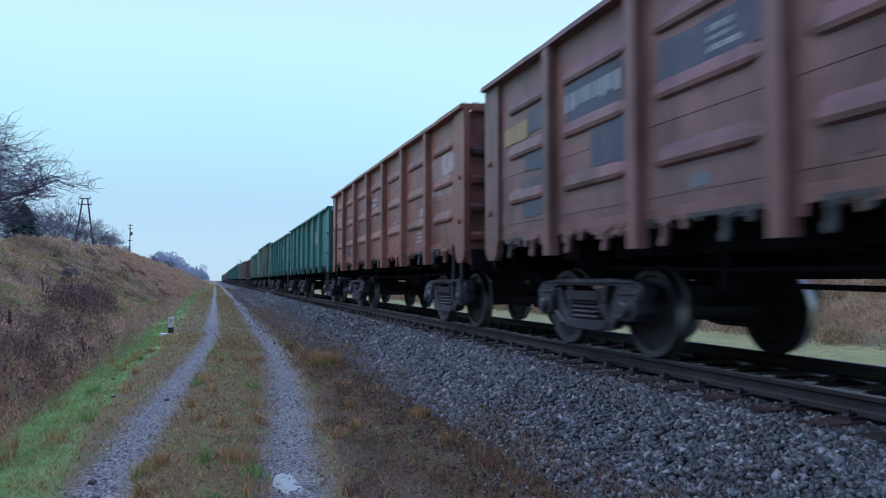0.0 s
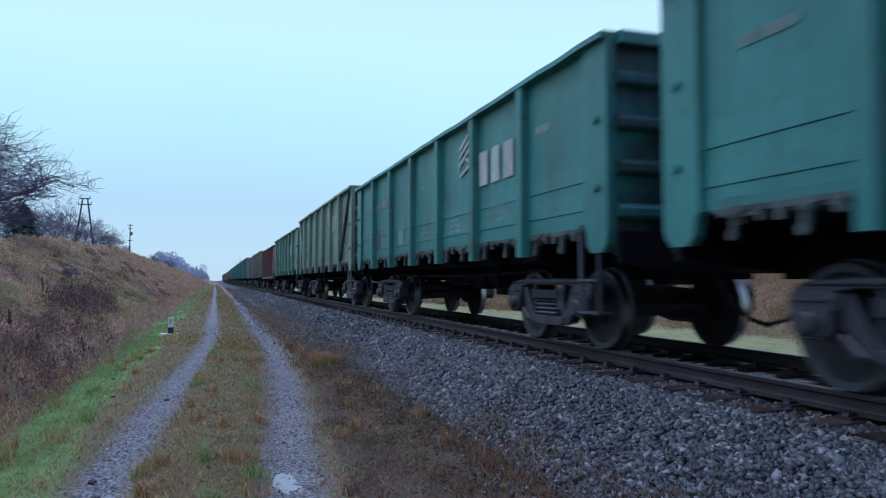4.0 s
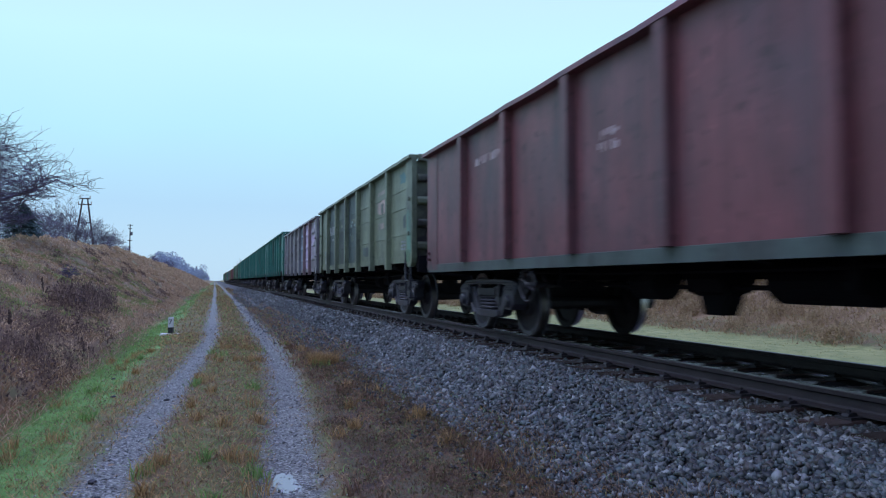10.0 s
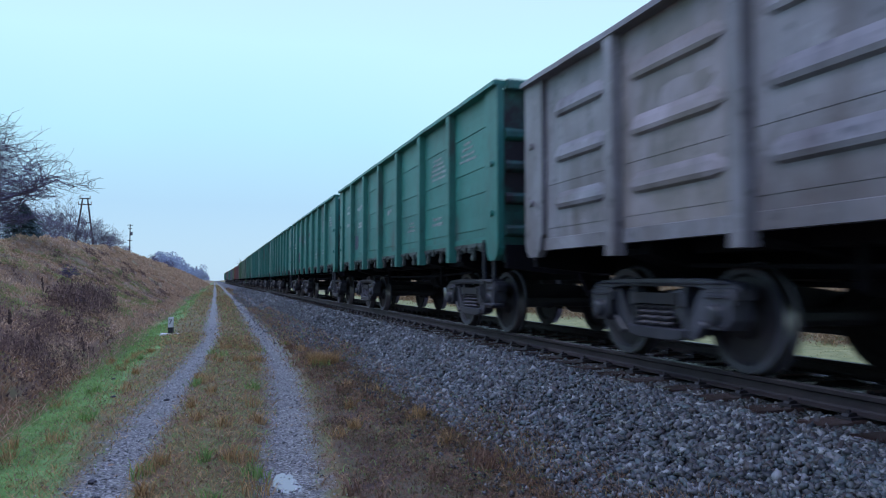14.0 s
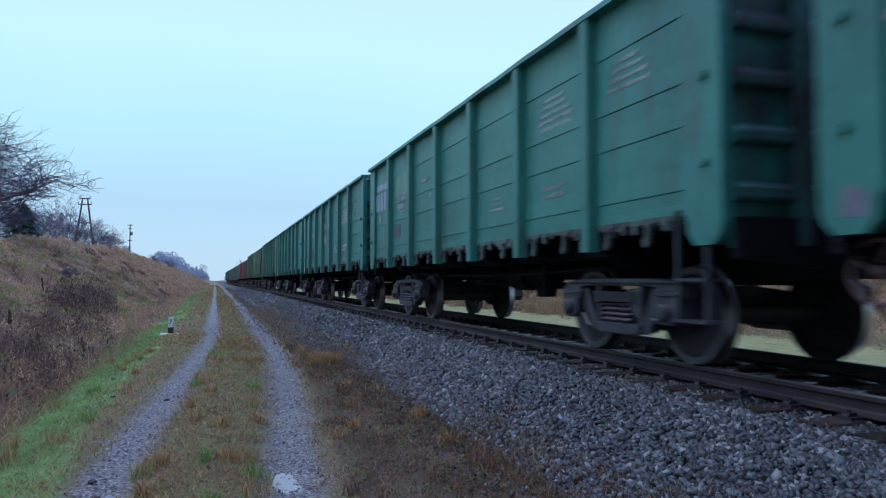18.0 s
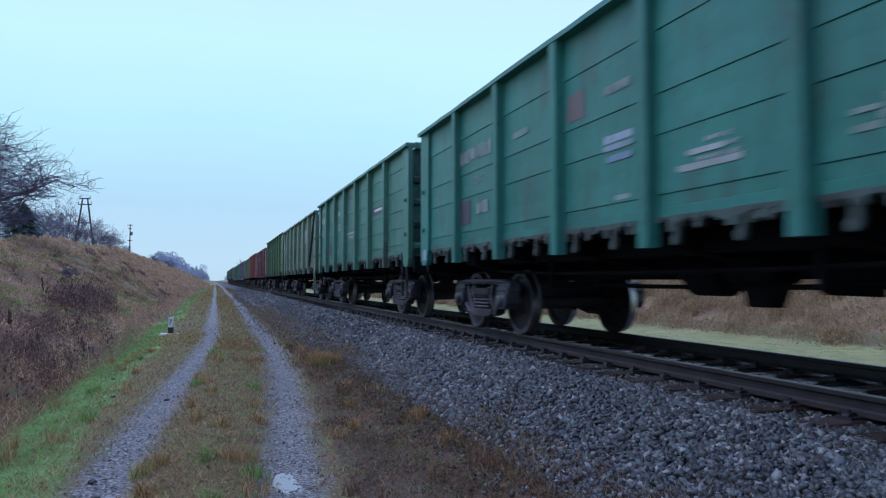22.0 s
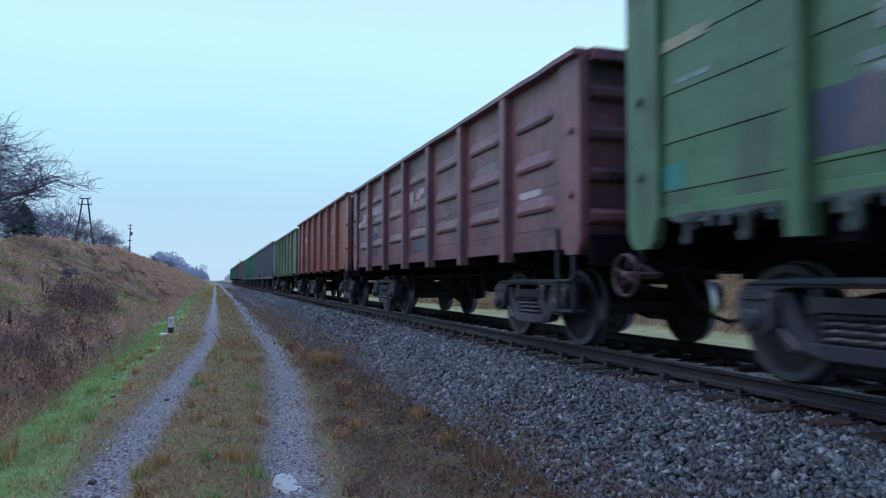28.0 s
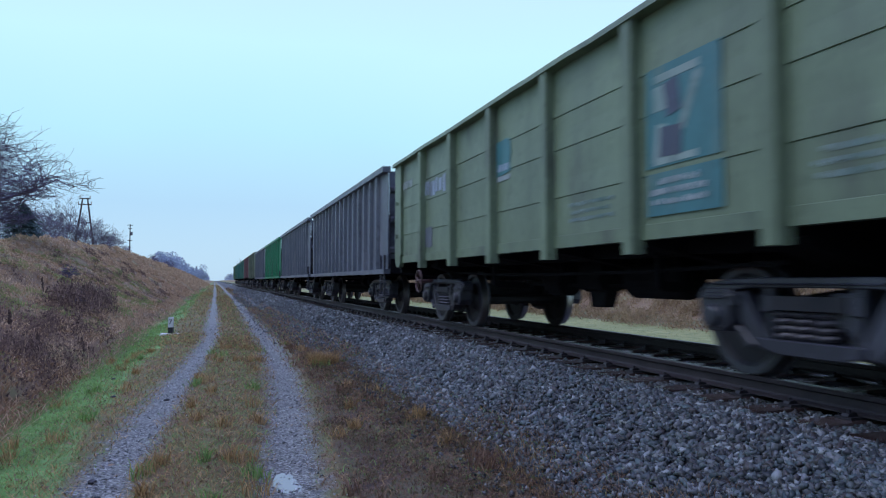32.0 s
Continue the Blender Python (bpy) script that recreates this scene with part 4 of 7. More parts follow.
def add_bogie(wagon, y):
    bogie = piece("bogie", shared("bolster", PAINT["iron"], draw_bolster), wagon, (0, y, 0), "dusty cast steel two-axle bogie")
    frame_me = shared("side_frame", PAINT["dust_iron"], draw_side_frame, bevel=0.009)
    spring_me = shared("coil_spring", PAINT["spring_steel"], draw_spring)
    for m in (Matrix(), TURN):
        piece("side_frame", frame_me, bogie, m)
        for y in (-0.11, 0.09, 0.27):
            piece("coil_spring", spring_me, bogie, m @ Matrix.Translation((0, y, 0)))
    piece("brake_beam", shared("brake_beam", PAINT["iron"], draw_brake_beam), bogie)
    for dy in (-0.925, 0.925):
        w = piece("wheelset", WHEELSET, bogie, (0, dy, 0.475), "steel wheelset with bright worn treads")
        WHEELS.append(w)


def bar_mesh(w, h, mat):
    def draw(bm):
        box(bm, -0.004, 0.0, -w / 2, w / 2, -h / 2, h / 2)
    return shared(("marking", round(w, 3), round(h, 3)), mat, draw)


def marking(wagon, y, z, w, h, key="chalk", label="", x=-SKIN - 0.0125, lean=0.0):
    piece("marking", bar_mesh(w, h, PAINT[key]), wagon, pose(x, bay_y(y), z, lean), label)


def smear(wagon, y, z, w, h, key, seed, label="", x=-SKIN - 0.0135):
    """A rubbed patch of paint with an uneven edge."""
    r, n = random.Random(seed), 16

    def draw(bm):
        ring = []
        for k in range(n):
            c, s = math.cos(k * math.tau / n), math.sin(k * math.tau / n)
            f = r.uniform(0.68, 1.0) / max(abs(c), abs(s)) ** 0.75
            ring.append((c * f * w / 2, s * f * h / 2))
        prism(bm, ring, -0.0012, 0.004)
    piece("paint_patch", shared(("paint_patch", seed), PAINT[key], draw), wagon, (x, bay_y(y), z), label)


def text_lines(wagon, y, z, widths, h=0.05, gap=0.085, key="chalk", rag=0.0):
    """Lines of unreadable stencilling in plain upright bars: fine print is one joined part, large figures are bars of their own."""
    rows = []
    for k, w in enumerate(widths):
        r = random.Random(int(1000 * abs(y) + 100 * z + 7 * k))
        left, run = w / 2, r.randint(2, 7)
        while left > -w / 2 + 0.3 * h:
            wide = h * r.uniform(0.38, 0.66)
            a, b = h * r.choice((0, 0, 0, 0.12, 0.35)), h * r.choice((0, 0, 0, 0.1, 0.3))
            rows.append((rag * k + left - wide / 2, -k * gap + (a - b) / 2, wide, h - a - b))
            run -= 1
            left -= wide + h * (r.uniform(0.12, 0.24) if run else r.uniform(0.5, 0.8))
            run = run or r.randint(2, 7)
    if h >= 0.1:
        for dy, dz, w, t in rows:
            marking(wagon, y + dy, z + dz, w, t, key)
        return
    bm = bmesh.new()
    for dy, dz, w, t in rows:
        box(bm, -0.004, 0.0, dy - w / 2, dy + w / 2, dz - t / 2, dz + t / 2)
    tagged(piece("fine_print", finish(bm, "fine_print", PAINT[key]), wagon, (-SKIN - 0.0145, bay_y(y), z)), kind="stuff")


def bank_logo(wagon, y, z=2.74, fan=True):
    """A firm's sign in plain white shapes: a fan of slanted stripes and three solid blocks."""
    for k, w in enumerate((0.44, 0.5, 0.52) if fan else ()):
        marking(wagon, y + 1.2 - 0.01 * k, z + 0.5 - 0.125 * k, w, 0.055, "cream", x=-SKIN - 0.03, lean=-24)
    if fan:
        for dy, dz, w, h, lean in ((1.14, 0.04, 0.5, 0.05, -14), (1.42, 0.13, 0.05, 0.2, -8), (0.96, 0.16, 0.34, 0.05, 20)):
            marking(wagon, y + dy, z + dz, w, h, "cream", x=-SKIN - 0.03, lean=lean)
    for k, w in enumerate((0.32, 0.29, 0.33)):
        marking(wagon, y + 0.38 - k * 0.44, z - 0.05, w, 0.5, "cream", x=-SKIN - 0.03)


def gondola(label, key, style="four", latches=True, brace=False, bays=None, post_keys=None, top=3.605, low=1.38):
    wagon = tagged(new("freight_wagon"), label, "freight wagon", group="wagons of the passing train")
    wagon.empty_display_size = 0.3
    p = PAINT[key]
    if not latches:
        low = {"plain": 0.98, "press_low": 1.19, "high3": 1.2}.get(style, 1.19)
    bays = bays or {}
    dust = p if key.startswith(("brown", "rust")) else PAINT["sill_dust"]
    latch_mats = (dust, PAINT["dusty"], dust)
    for s, m in ((-1, Matrix()), (1, TURN)):
        for i, (a, b) in enumerate(BAYS):
            mat = PAINT[bays[i]] if s < 0 and i in bays else p
            mid, wide = (a + b) / 2, b - a
            side = Matrix.Translation((0, mid, 0)) @ m
            out = side @ Matrix.Translation((-SKIN, 0, 0))
            piece("side_panel", shared(("side_panel", round(wide, 2), style, low, top), mat, draw_panel(wide, style, low, top)), wagon, out)
            for z in PRESSINGS.get(style, ()):
                piece("pressed_rib", shared(("pressed_rib", round(wide, 2)), mat, draw_pressing(wide)), wagon, out @ Matrix.Translation((0, 0, z)))
            if latches:
                piece("hatch_edge", shared(("hatch_edge", round(wide, 2), i % 3), latch_mats[i % 3], draw_hatch_edge(wide, 31 + i % 3)), wagon, side)
                n = 2
                for k in range(n):
                    y = -wide / 2 + 0.16 + (k + 0.5) * (wide - 0.2) / n
                    piece("hatch_latch", shared("hatch_latch", latch_mats[(i + k) % 3], draw_latch), wagon, side @ Matrix.Translation((0, y, 0)))
        for n, y in enumerate(POSTS):
            pm = PAINT[post_keys[n]] if s < 0 and post_keys and n in post_keys else p
            foot = 1.05 if style in ("press_low", "high3") else 1.10
            piece("post", shared(("post", top, foot), pm, draw_post(foot, top)), wagon, Matrix.Translation((0, y, 0)) @ m)
        cm = shared(("corner_post", top, style == "plain"), p, draw_corner(1.2, top, style == "plain"))
        cm2 = MESHES.get(("corner_mirror", top, p.name))
        if cm2 is None:
            cm2 = cm.copy()
            cm2.transform(Matrix.Diagonal((1, -1, 1, 1)))
            cm2.flip_normals()
            MESHES[("corner_mirror", top, p.name)] = cm2
        for y, me in ((6.0, cm), (-6.0, cm2)):
            piece("corner_post", me, wagon, m @ Matrix.Translation((0, y, 0)))
        piece("side_sill", shared(("side_sill", low), PAINT["sill_dust"] if style == "plain" else p, draw_sill(low - 0.02 if not latches else 1.36, low + (0.07 if latches else 0.12))), wagon, m)
        piece("top_rail", shared(("top_rail", top), p, draw_top_rail(top)), wagon, m)
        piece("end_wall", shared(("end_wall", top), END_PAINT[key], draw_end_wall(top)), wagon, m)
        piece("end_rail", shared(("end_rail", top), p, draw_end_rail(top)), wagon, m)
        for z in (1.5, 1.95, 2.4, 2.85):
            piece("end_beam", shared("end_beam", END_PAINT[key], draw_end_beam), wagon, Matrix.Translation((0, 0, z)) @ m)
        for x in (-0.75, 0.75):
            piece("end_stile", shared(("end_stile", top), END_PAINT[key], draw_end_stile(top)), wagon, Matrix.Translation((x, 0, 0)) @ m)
        piece("footstep", shared("footstep", p if key == "grey_green" else PAINT["dust_iron"], draw_step), wagon, m @ Matrix.Translation((0, -6.1, 0)))
    if brace:
        for e in (-1, 1):
            def draw_brace(bm, e=e):
                tube(bm, [(-SKIN - 0.085, e * 4.72, 1.42), (-SKIN - 0.085, e * 6.32, top - 0.12)], 0.035 if e > 0 else 0.05, 6)
            piece("diagonal_brace", shared(("diagonal_brace", e), p if e > 0 else PAINT["dark_olive"], draw_brace), wagon)
    running_gear(wagon, not latches)
    return wagon


def running_gear(wagon, solid_floor=True):
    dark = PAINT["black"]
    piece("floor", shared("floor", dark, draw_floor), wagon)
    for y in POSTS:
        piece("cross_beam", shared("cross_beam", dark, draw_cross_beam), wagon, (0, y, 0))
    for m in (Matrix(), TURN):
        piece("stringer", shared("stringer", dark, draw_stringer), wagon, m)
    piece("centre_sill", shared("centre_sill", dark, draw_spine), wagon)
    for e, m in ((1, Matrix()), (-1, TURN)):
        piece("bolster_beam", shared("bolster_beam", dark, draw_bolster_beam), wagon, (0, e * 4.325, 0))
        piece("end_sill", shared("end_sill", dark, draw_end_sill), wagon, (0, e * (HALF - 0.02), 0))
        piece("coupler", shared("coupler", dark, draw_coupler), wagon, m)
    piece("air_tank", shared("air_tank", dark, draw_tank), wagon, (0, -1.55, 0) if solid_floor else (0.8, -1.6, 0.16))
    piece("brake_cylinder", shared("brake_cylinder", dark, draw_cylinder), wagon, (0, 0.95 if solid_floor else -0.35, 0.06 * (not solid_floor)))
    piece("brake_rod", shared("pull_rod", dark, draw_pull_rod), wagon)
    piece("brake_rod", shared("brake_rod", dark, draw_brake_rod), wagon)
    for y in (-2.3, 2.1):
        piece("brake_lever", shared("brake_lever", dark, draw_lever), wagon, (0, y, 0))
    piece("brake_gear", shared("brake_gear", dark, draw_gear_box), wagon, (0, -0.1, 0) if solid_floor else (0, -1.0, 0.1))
    for y in (-4.325, 4.325):
        add_bogie(wagon, y)


def hopper(label, key, end_key=None):
    """A tall closed-side wagon with many upright ribs."""
    wagon = tagged(new("freight_wagon"), label, "freight wagon", group="wagons of the passing train")
    p = PAINT[key]
    low, top = 1.02, 3.40

    def sheet(bm):
        box(bm, -SKIN - 0.012, -SKIN + 0.012, -HALF, HALF, low, top)

    def rib(bm):
        prism(bm, [(-SKIN - 0.008, -0.07), (-SKIN - 0.1, -0.045), (-SKIN - 0.1, 0.045), (-SKIN - 0.008, 0.07)], low + 0.05, top - 0.1, axis=1)
        for v in bm.verts:
            v.co = Vector((v.co.x, v.co.z, v.co.y))

    def rim(bm):
        prism(bm, [(-OUT - 0.01, top - 0.1), (-OUT - 0.01, top + 0.03), (-SKIN + 0.05, top + 0.03), (-SKIN + 0.05, top - 0.1)], -HALF, HALF, axis=1)

    def foot(bm):
        box(bm, -OUT + 0.02, -SKIN + 0.05, -HALF, HALF, low - 0.06, low + 0.05)

    for m in (Matrix(), TURN):
        piece("side_sheet", shared("side_sheet", p, sheet), wagon, m)
        for k in range(16):
            piece("rib", shared("rib", p, rib), wagon, Matrix.Translation((0, -5.6 + k * 11.2 / 15, 0)) @ m)
        piece("top_rail", shared("hopper_rail", p, rim), wagon, m)
        piece("side_sill", shared("hopper_sill", p, foot), wagon, m)
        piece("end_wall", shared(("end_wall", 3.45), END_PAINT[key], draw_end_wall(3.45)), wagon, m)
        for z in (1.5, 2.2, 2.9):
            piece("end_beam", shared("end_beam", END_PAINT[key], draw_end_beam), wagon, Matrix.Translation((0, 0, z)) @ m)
        piece("footstep", shared("footstep", PAINT["dust_iron"], draw_step), wagon, m @ Matrix.Translation((0, -6.1, 0)))
    running_gear(wagon)
    return wagon


SLACK = ([0, 6, 7, 8, 9, 10, 18, 19, 20, 28, 29, 30, 31, 32], [0, 0.02, 0.06, 0.06, 0.1, 0.02, 0.0, 0.1, 0.02, 0.0, 0.0, 0.04, 0.02, 0.0])


def wagon_start(i, t=0.0):
    return 13.92 * i + 3.06 - 8.021 * t - 0.00236 * t * t + float(np.interp(t, *SLACK))


def build_train():
    B = "open freight wagon"
    made = [
        gondola(f"rusty brown pressed-panel {B} with dark painted patches", "brown", "press"),
        gondola(f"rusty brown pressed-panel {B} with faded white patch", "brown_warm", "press"),
        gondola(f"teal green {B} with white block sign", "teal_bright", "low2", top=3.36),
        gondola(f"teal green {B} with scuffed white sign", "teal_bright", "low2", top=3.32),
        gondola(f"grey-green {B} with diagonal end braces", "grey_green", "low3", brace=True, top=3.53),
        gondola(f"light green {B} with white block sign", "mint", "even4", top=3.32),
        gondola(f"dark red smooth-sided {B} with side door", "oxide", "plain", latches=False, top=3.15),
        gondola(f"faded olive {B} with dark graffiti panels", "olive", "high3", latches=False, bays={5: "dark_olive", 4: "olive_dim", 3: "dark_olive"}, top=3.32),
        gondola(f"weathered grey pressed-panel {B} with lilac graffiti", "lilac_grey", "press_low", latches=False,
                bays={0: "lilac_patchy", 1: "lilac", 2: "steel_blue", 3: "dun", 5: "dun"}, post_keys={0: "pink_brown", 1: "pink_brown"}, top=3.29),
    ]
    for k in range(5):
        made.append(gondola(f"teal green ribbed {B} with rows of white stencilling", "teal", "four"))
    made += [
        gondola(f"deep green ribbed {B} with a plum nameplate", "deep", "five"),
        gondola(f"grey-green {B} with diagonal end braces and blue scribbles", "grey_green", "low3", brace=True, top=3.53),
        gondola(f"leaf green ribbed {B} with white stencilling", "leaf", "even4", top=3.58),
        gondola(f"dark rusty pressed-panel {B} with worn paint", "rust", "press_low", latches=False, top=3.32),
        gondola(f"orange-brown {B} with white stencilling", "orange", "low3", latches=False, top=3.40),
        gondola(f"sage green {B} with a teal painted panel", "sage", "high3", latches=False, top=3.32),
        hopper("slate grey ribbed tall freight wagon", "slate"),
        hopper("dark slate ribbed tall freight wagon", "slate"),
        hopper("emerald green ribbed tall freight wagon", "emerald"),
        hopper("slate grey ribbed tall freight wagon", "slate"),
        gondola(f"dull olive {B} far along the train", "olive", "high3", latches=False),
        # duller rust and deep green picked here: distance haze put into the colour
        gondola(f"rusty brown {B} far along the train", "rust", "press"),
        gondola(f"deep green {B} far along the train", "deep", "five"),
        gondola(f"teal green {B} far along the train", "teal", "four"),
        gondola(f"deep green {B} far along the train", "deep", "four"),
        gondola(f"green {B} at the tail of the train", "leaf", "four"),
    ]
    for i, w in enumerate(made):
        w.location = (TRACK_X, wagon_start(i), RAIL_Z)
    WAGONS.extend(made)
    for i in (2, 3, 4, 5, 15):
        bank_logo(made[i], -3.2, {2: 2.5, 3: 2.5, 5: 2.45}.get(i, 2.74), fan=i != 15)
        text_lines(made[i], -4.75, 2.64, (0.55,), 0.11, 0.1, "chalk" if i > 3 else "faint")
        text_lines(made[i], -3.3, {5: 1.89, 2: 1.86, 3: 1.86}.get(i, 2.22), (0.5, 0.8, 0.9), 0.055, 0.1, "chalk" if i in (4, 5) else "faint")
        text_lines(made[i], -1.55, {5: 1.87, 2: 1.8, 3: 1.8}.get(i, 2.2), (0.35, 0.5, 0.55), 0.055, 0.095, "chalk" if i in (4, 5) else "faint")
        if i in (4, 15):
            text_lines(made[i], 3.3, 2.55, (0.7,), 0.12, 0.1, "faint")
            marking(made[i], 3.85, 1.81, 0.38, 0.28, "plum")
        if i in (2, 3):
            for y, z, wide, high, key in ((1.93, 1.71, 0.44, 0.34, "faint"), (4.15, 1.79, 0.51, 0.46, "plum"), (3.67, 1.95, 0.25, 0.16, "Tfaint"), (3.84, 2.57, 1.2, 0.17, "Tfaint"),
                                          (0.08, 1.68, 0.6, 0.07, "Tfaint"), (-0.34, 2.9, 0.4, 0.16, "teal"), (0.38, 2.56, 0.4, 0.07, "faint"), (5.3, 2.6, 0.6, 0.09, "Tfaint")):
                scrawl(made[i], y, z, wide, high, key)
    w = made[4]
    smear(w, 3.54, 3.15, 0.9, 0.2, "chalk", 391)
    smear(w, 5.76, 2.16, 0.2, 0.26, "mint", 392)
    smear(w, 5.76, 1.82, 0.2, 0.22, "mint", 393)
    text_lines(w, 4.9, 2.88, (0.5,), 0.07, 0.1, "faint")
    for i in (9, 10, 11, 12, 13):
        w = made[i]
        text_lines(w, -5.0, 2.96, (0.35, 0.5, 0.6, 0.75), 0.045, 0.09)
        text_lines(w, -3.35, 2.95, (0.5, 0.62, 0.75, 0.85, 0.8), 0.045, 0.085, rag=-0.02)
        text_lines(w, -3.35, 1.9, (0.5, 0.6), 0.06, 0.1)
        text_lines(w, -1.7, 1.95, (0.3, 0.45, 0.5), 0.04, 0.075)
        if w is not made[12]:
            text_lines(w, 3.35, 2.36, (0.4, 0.5), 0.05, 0.09)
        smear(w, 6.24, 1.28, 0.24, 0.24, ("faint", "slate", "leaf", "cream", "steel_pale")[i - 9], 380 + i, x=-SKIN - 0.0715)
    w = made[9]
    text_lines(w, 3.3, 2.78, (0.85,), 0.16, 0.14)
    text_lines(w, 5.0, 2.95, (0.6, 0.7), 0.09, 0.16)
    text_lines(w, 0.1, 2.35, (0.4,), 0.12, 0.1)
    marking(w, 3.8, 1.84, 0.46, 0.42, "navy")
    smear(w, 3.3, 2.3, 0.5, 0.2, "faint", 379)
    smear(w, 5.1, 2.45, 0.8, 0.12, "chalk", 378)
    # dark repainted patches and chalk on the two brown wagons
    w = made[1]
    smear(w, -5.1, 2.80, 1.5, 0.46, "white_worn", 301, "scuffed white patch")
    smear(w, -5.0, 2.36, 1.4, 0.16, "white_worn", 302)
    text_lines(w, -2.0, 2.06, (0.9, 0.8, 0.9), 0.05, 0.09, "chalk_red")
    text_lines(w, -3.6, 1.72, (0.8, 0.7, 0.8), 0.05, 0.08, "chalk_red")
    smear(w, -2.3, 1.69, 0.34, 0.2, "white_worn", 303)
    smear(w, -3.65, 2.11, 0.36, 0.2, "chalk_red", 304)
    text_lines(w, -1.8, 2.82, (0.25,), 0.08, 0.1, "chalk_red")
    text_lines(w, 5.0, 2.32, (0.8,), 0.05, 0.1, "chalk_red")
    text_lines(w, 5.0, 1.66, (0.7,), 0.05, 0.1, "chalk_red")
    w = made[6]
    text_lines(w, -3.3, 2.86, (0.3, 0.45, 0.4, 0.55, 0.8), 0.05, 0.11, "chalk_red")
    text_lines(w, 0.1, 2.3, (0.3, 0.4), 0.1, 0.13, "chalk_red")
    text_lines(w, 3.3, 2.6, (0.9,), 0.12, 0.1, "chalk_red")
    side_door(w)
    w = made[7]
    smear(w, -3.45, 2.52, 1.2, 0.36, "pink", 361, "faded pink graffiti panel", x=-SKIN - 0.0245)
    smear(w, -3.35, 2.84, 0.8, 0.2, "pink", 362)
    smear(w, -3.5, 2.5, 0.3, 0.3, "olive_dim", 363, x=-SKIN - 0.0265)
    smear(w, -3.3, 2.1, 0.7, 0.16, "pink", 364)
    smear(w, -1.7, 1.55, 0.9, 0.3, "dark_olive", 365)
    smear(w, -5.75, 2.0, 0.5, 0.4, "dark_olive", 366)
    text_lines(w, -5.6, 1.62, (0.4, 0.42, 0.4), 0.05, 0.075)
    smear(w, -5.5, 2.96, 0.5, 0.26, "poster_teal", 367)
    smear(w, 1.88, 2.45, 0.35, 0.22, "olive", 368)
    smear(w, -0.1, 2.5, 1.0, 0.16, "olive", 369)
    smear(w, 0.2, 2.02, 0.6, 0.22, "olive_dim", 370)
    w = made[8]
    smear(w, -5.3, 2.5, 0.9, 0.3, "lilac", 351)
    smear(w, -3.4, 1.9, 1.0, 0.3, "lilac", 352)
    smear(w, 3.2, 2.45, 0.9, 0.22, "dun", 354)
    smear(w, -1.6, 1.92, 0.9, 0.2, "dun", 355)
    text_lines(w, -1.7, 2.3, (0.9,), 0.2, 0.1, "steel_pale")
    w = made[14]
    marking(w, -3.3, 2.5, 1.25, 0.2, "plum", "plum nameplate with white line")
    marking(w, -3.3, 2.52, 0.85, 0.06, "white", x=-SKIN - 0.018)
    w = made[15]
    for y, z, ww, h in ((0.0, 2.75, 0.9, 0.14), (0.1, 2.2, 0.7, 0.12), (0.0, 1.85, 0.8, 0.1), (3.4, 2.6, 0.8, 0.16), (3.3, 2.2, 0.6, 0.1)):
        marking(w, y, z, ww, h, "steel_blue", lean=random.Random(int(z * 100)).uniform(-6, 10))
    w = made[17]
    for k, (y, z, ww, h, key) in enumerate(((-1.7, 2.42, 1.3, 0.16, "pink_brown"), (4.9, 2.45, 0.9, 0.2, "chalk_red"), (4.9, 1.9, 0.6, 0.14, "pink_brown"),
                                            (-3.4, 2.4, 1.0, 0.2, "pink_brown"), (-5.0, 1.9, 0.8, 0.14, "chalk_red"))):
        smear(w, y, z, ww, h, key, 320 + k)
    w = made[18]
    text_lines(w, -3.3, 2.62, (0.5, 0.75, 0.85), 0.06, 0.1, "steel_pale")
    text_lines(w, 0.1, 2.62, (0.5,), 0.2, 0.1, "pink_brown")
    for k, (y, z) in enumerate(((0.9, 1.45), (2.0, 1.5), (-1.8, 1.5), (4.9, 1.44), (-3.0, 1.52))):
        smear(w, y, z, 0.5, 0.2, "rust", 400 + k)
    w = made[19]
    marking(w, -3.19, 2.26, 1.02, 0.9, "poster_teal", "teal painted poster panel with pale shapes", x=-SKIN - 0.0245)
    marking(w, -3.19, 1.57, 1.02, 0.38, "poster_teal", x=-SKIN - 0.0245)
    for y, z, ww, h, ln, key in ((-3.12, 2.6, 0.62, 0.07, 0, "faint"), (-3.3, 2.32, 0.5, 0.09, -62, "faint"), (-2.98, 2.42, 0.36, 0.22, 0, "faint"), (-3.08, 2.4, 0.2, 0.3, -10, "navy"),
                                 (-3.05, 2.02, 0.3, 0.26, 4, "navy"), (-2.9, 2.02, 0.16, 0.34, 10, "faint"), (-3.1, 1.86, 0.6, 0.06, 0, "faint")):
        marking(w, y, z, ww, h, key, x=-SKIN - 0.028 - (0.003 if key == "navy" else 0), lean=ln)
    text_lines(w, -3.15, 1.68, (0.55, 0.8, 0.75), 0.055, 0.09)
    for b in w.children:
        if b.name.startswith("fine_print") and b.location.z < 1.7 and b.location.y < -3:
            b.location.x = -SKIN - 0.031
    text_lines(w, -4.9, 1.66, (0.45, 0.6, 0.55), 0.045, 0.085, "faint")
    text_lines(w, -1.7, 1.64, (0.9, 0.8, 0.9), 0.045, 0.085, "faint")
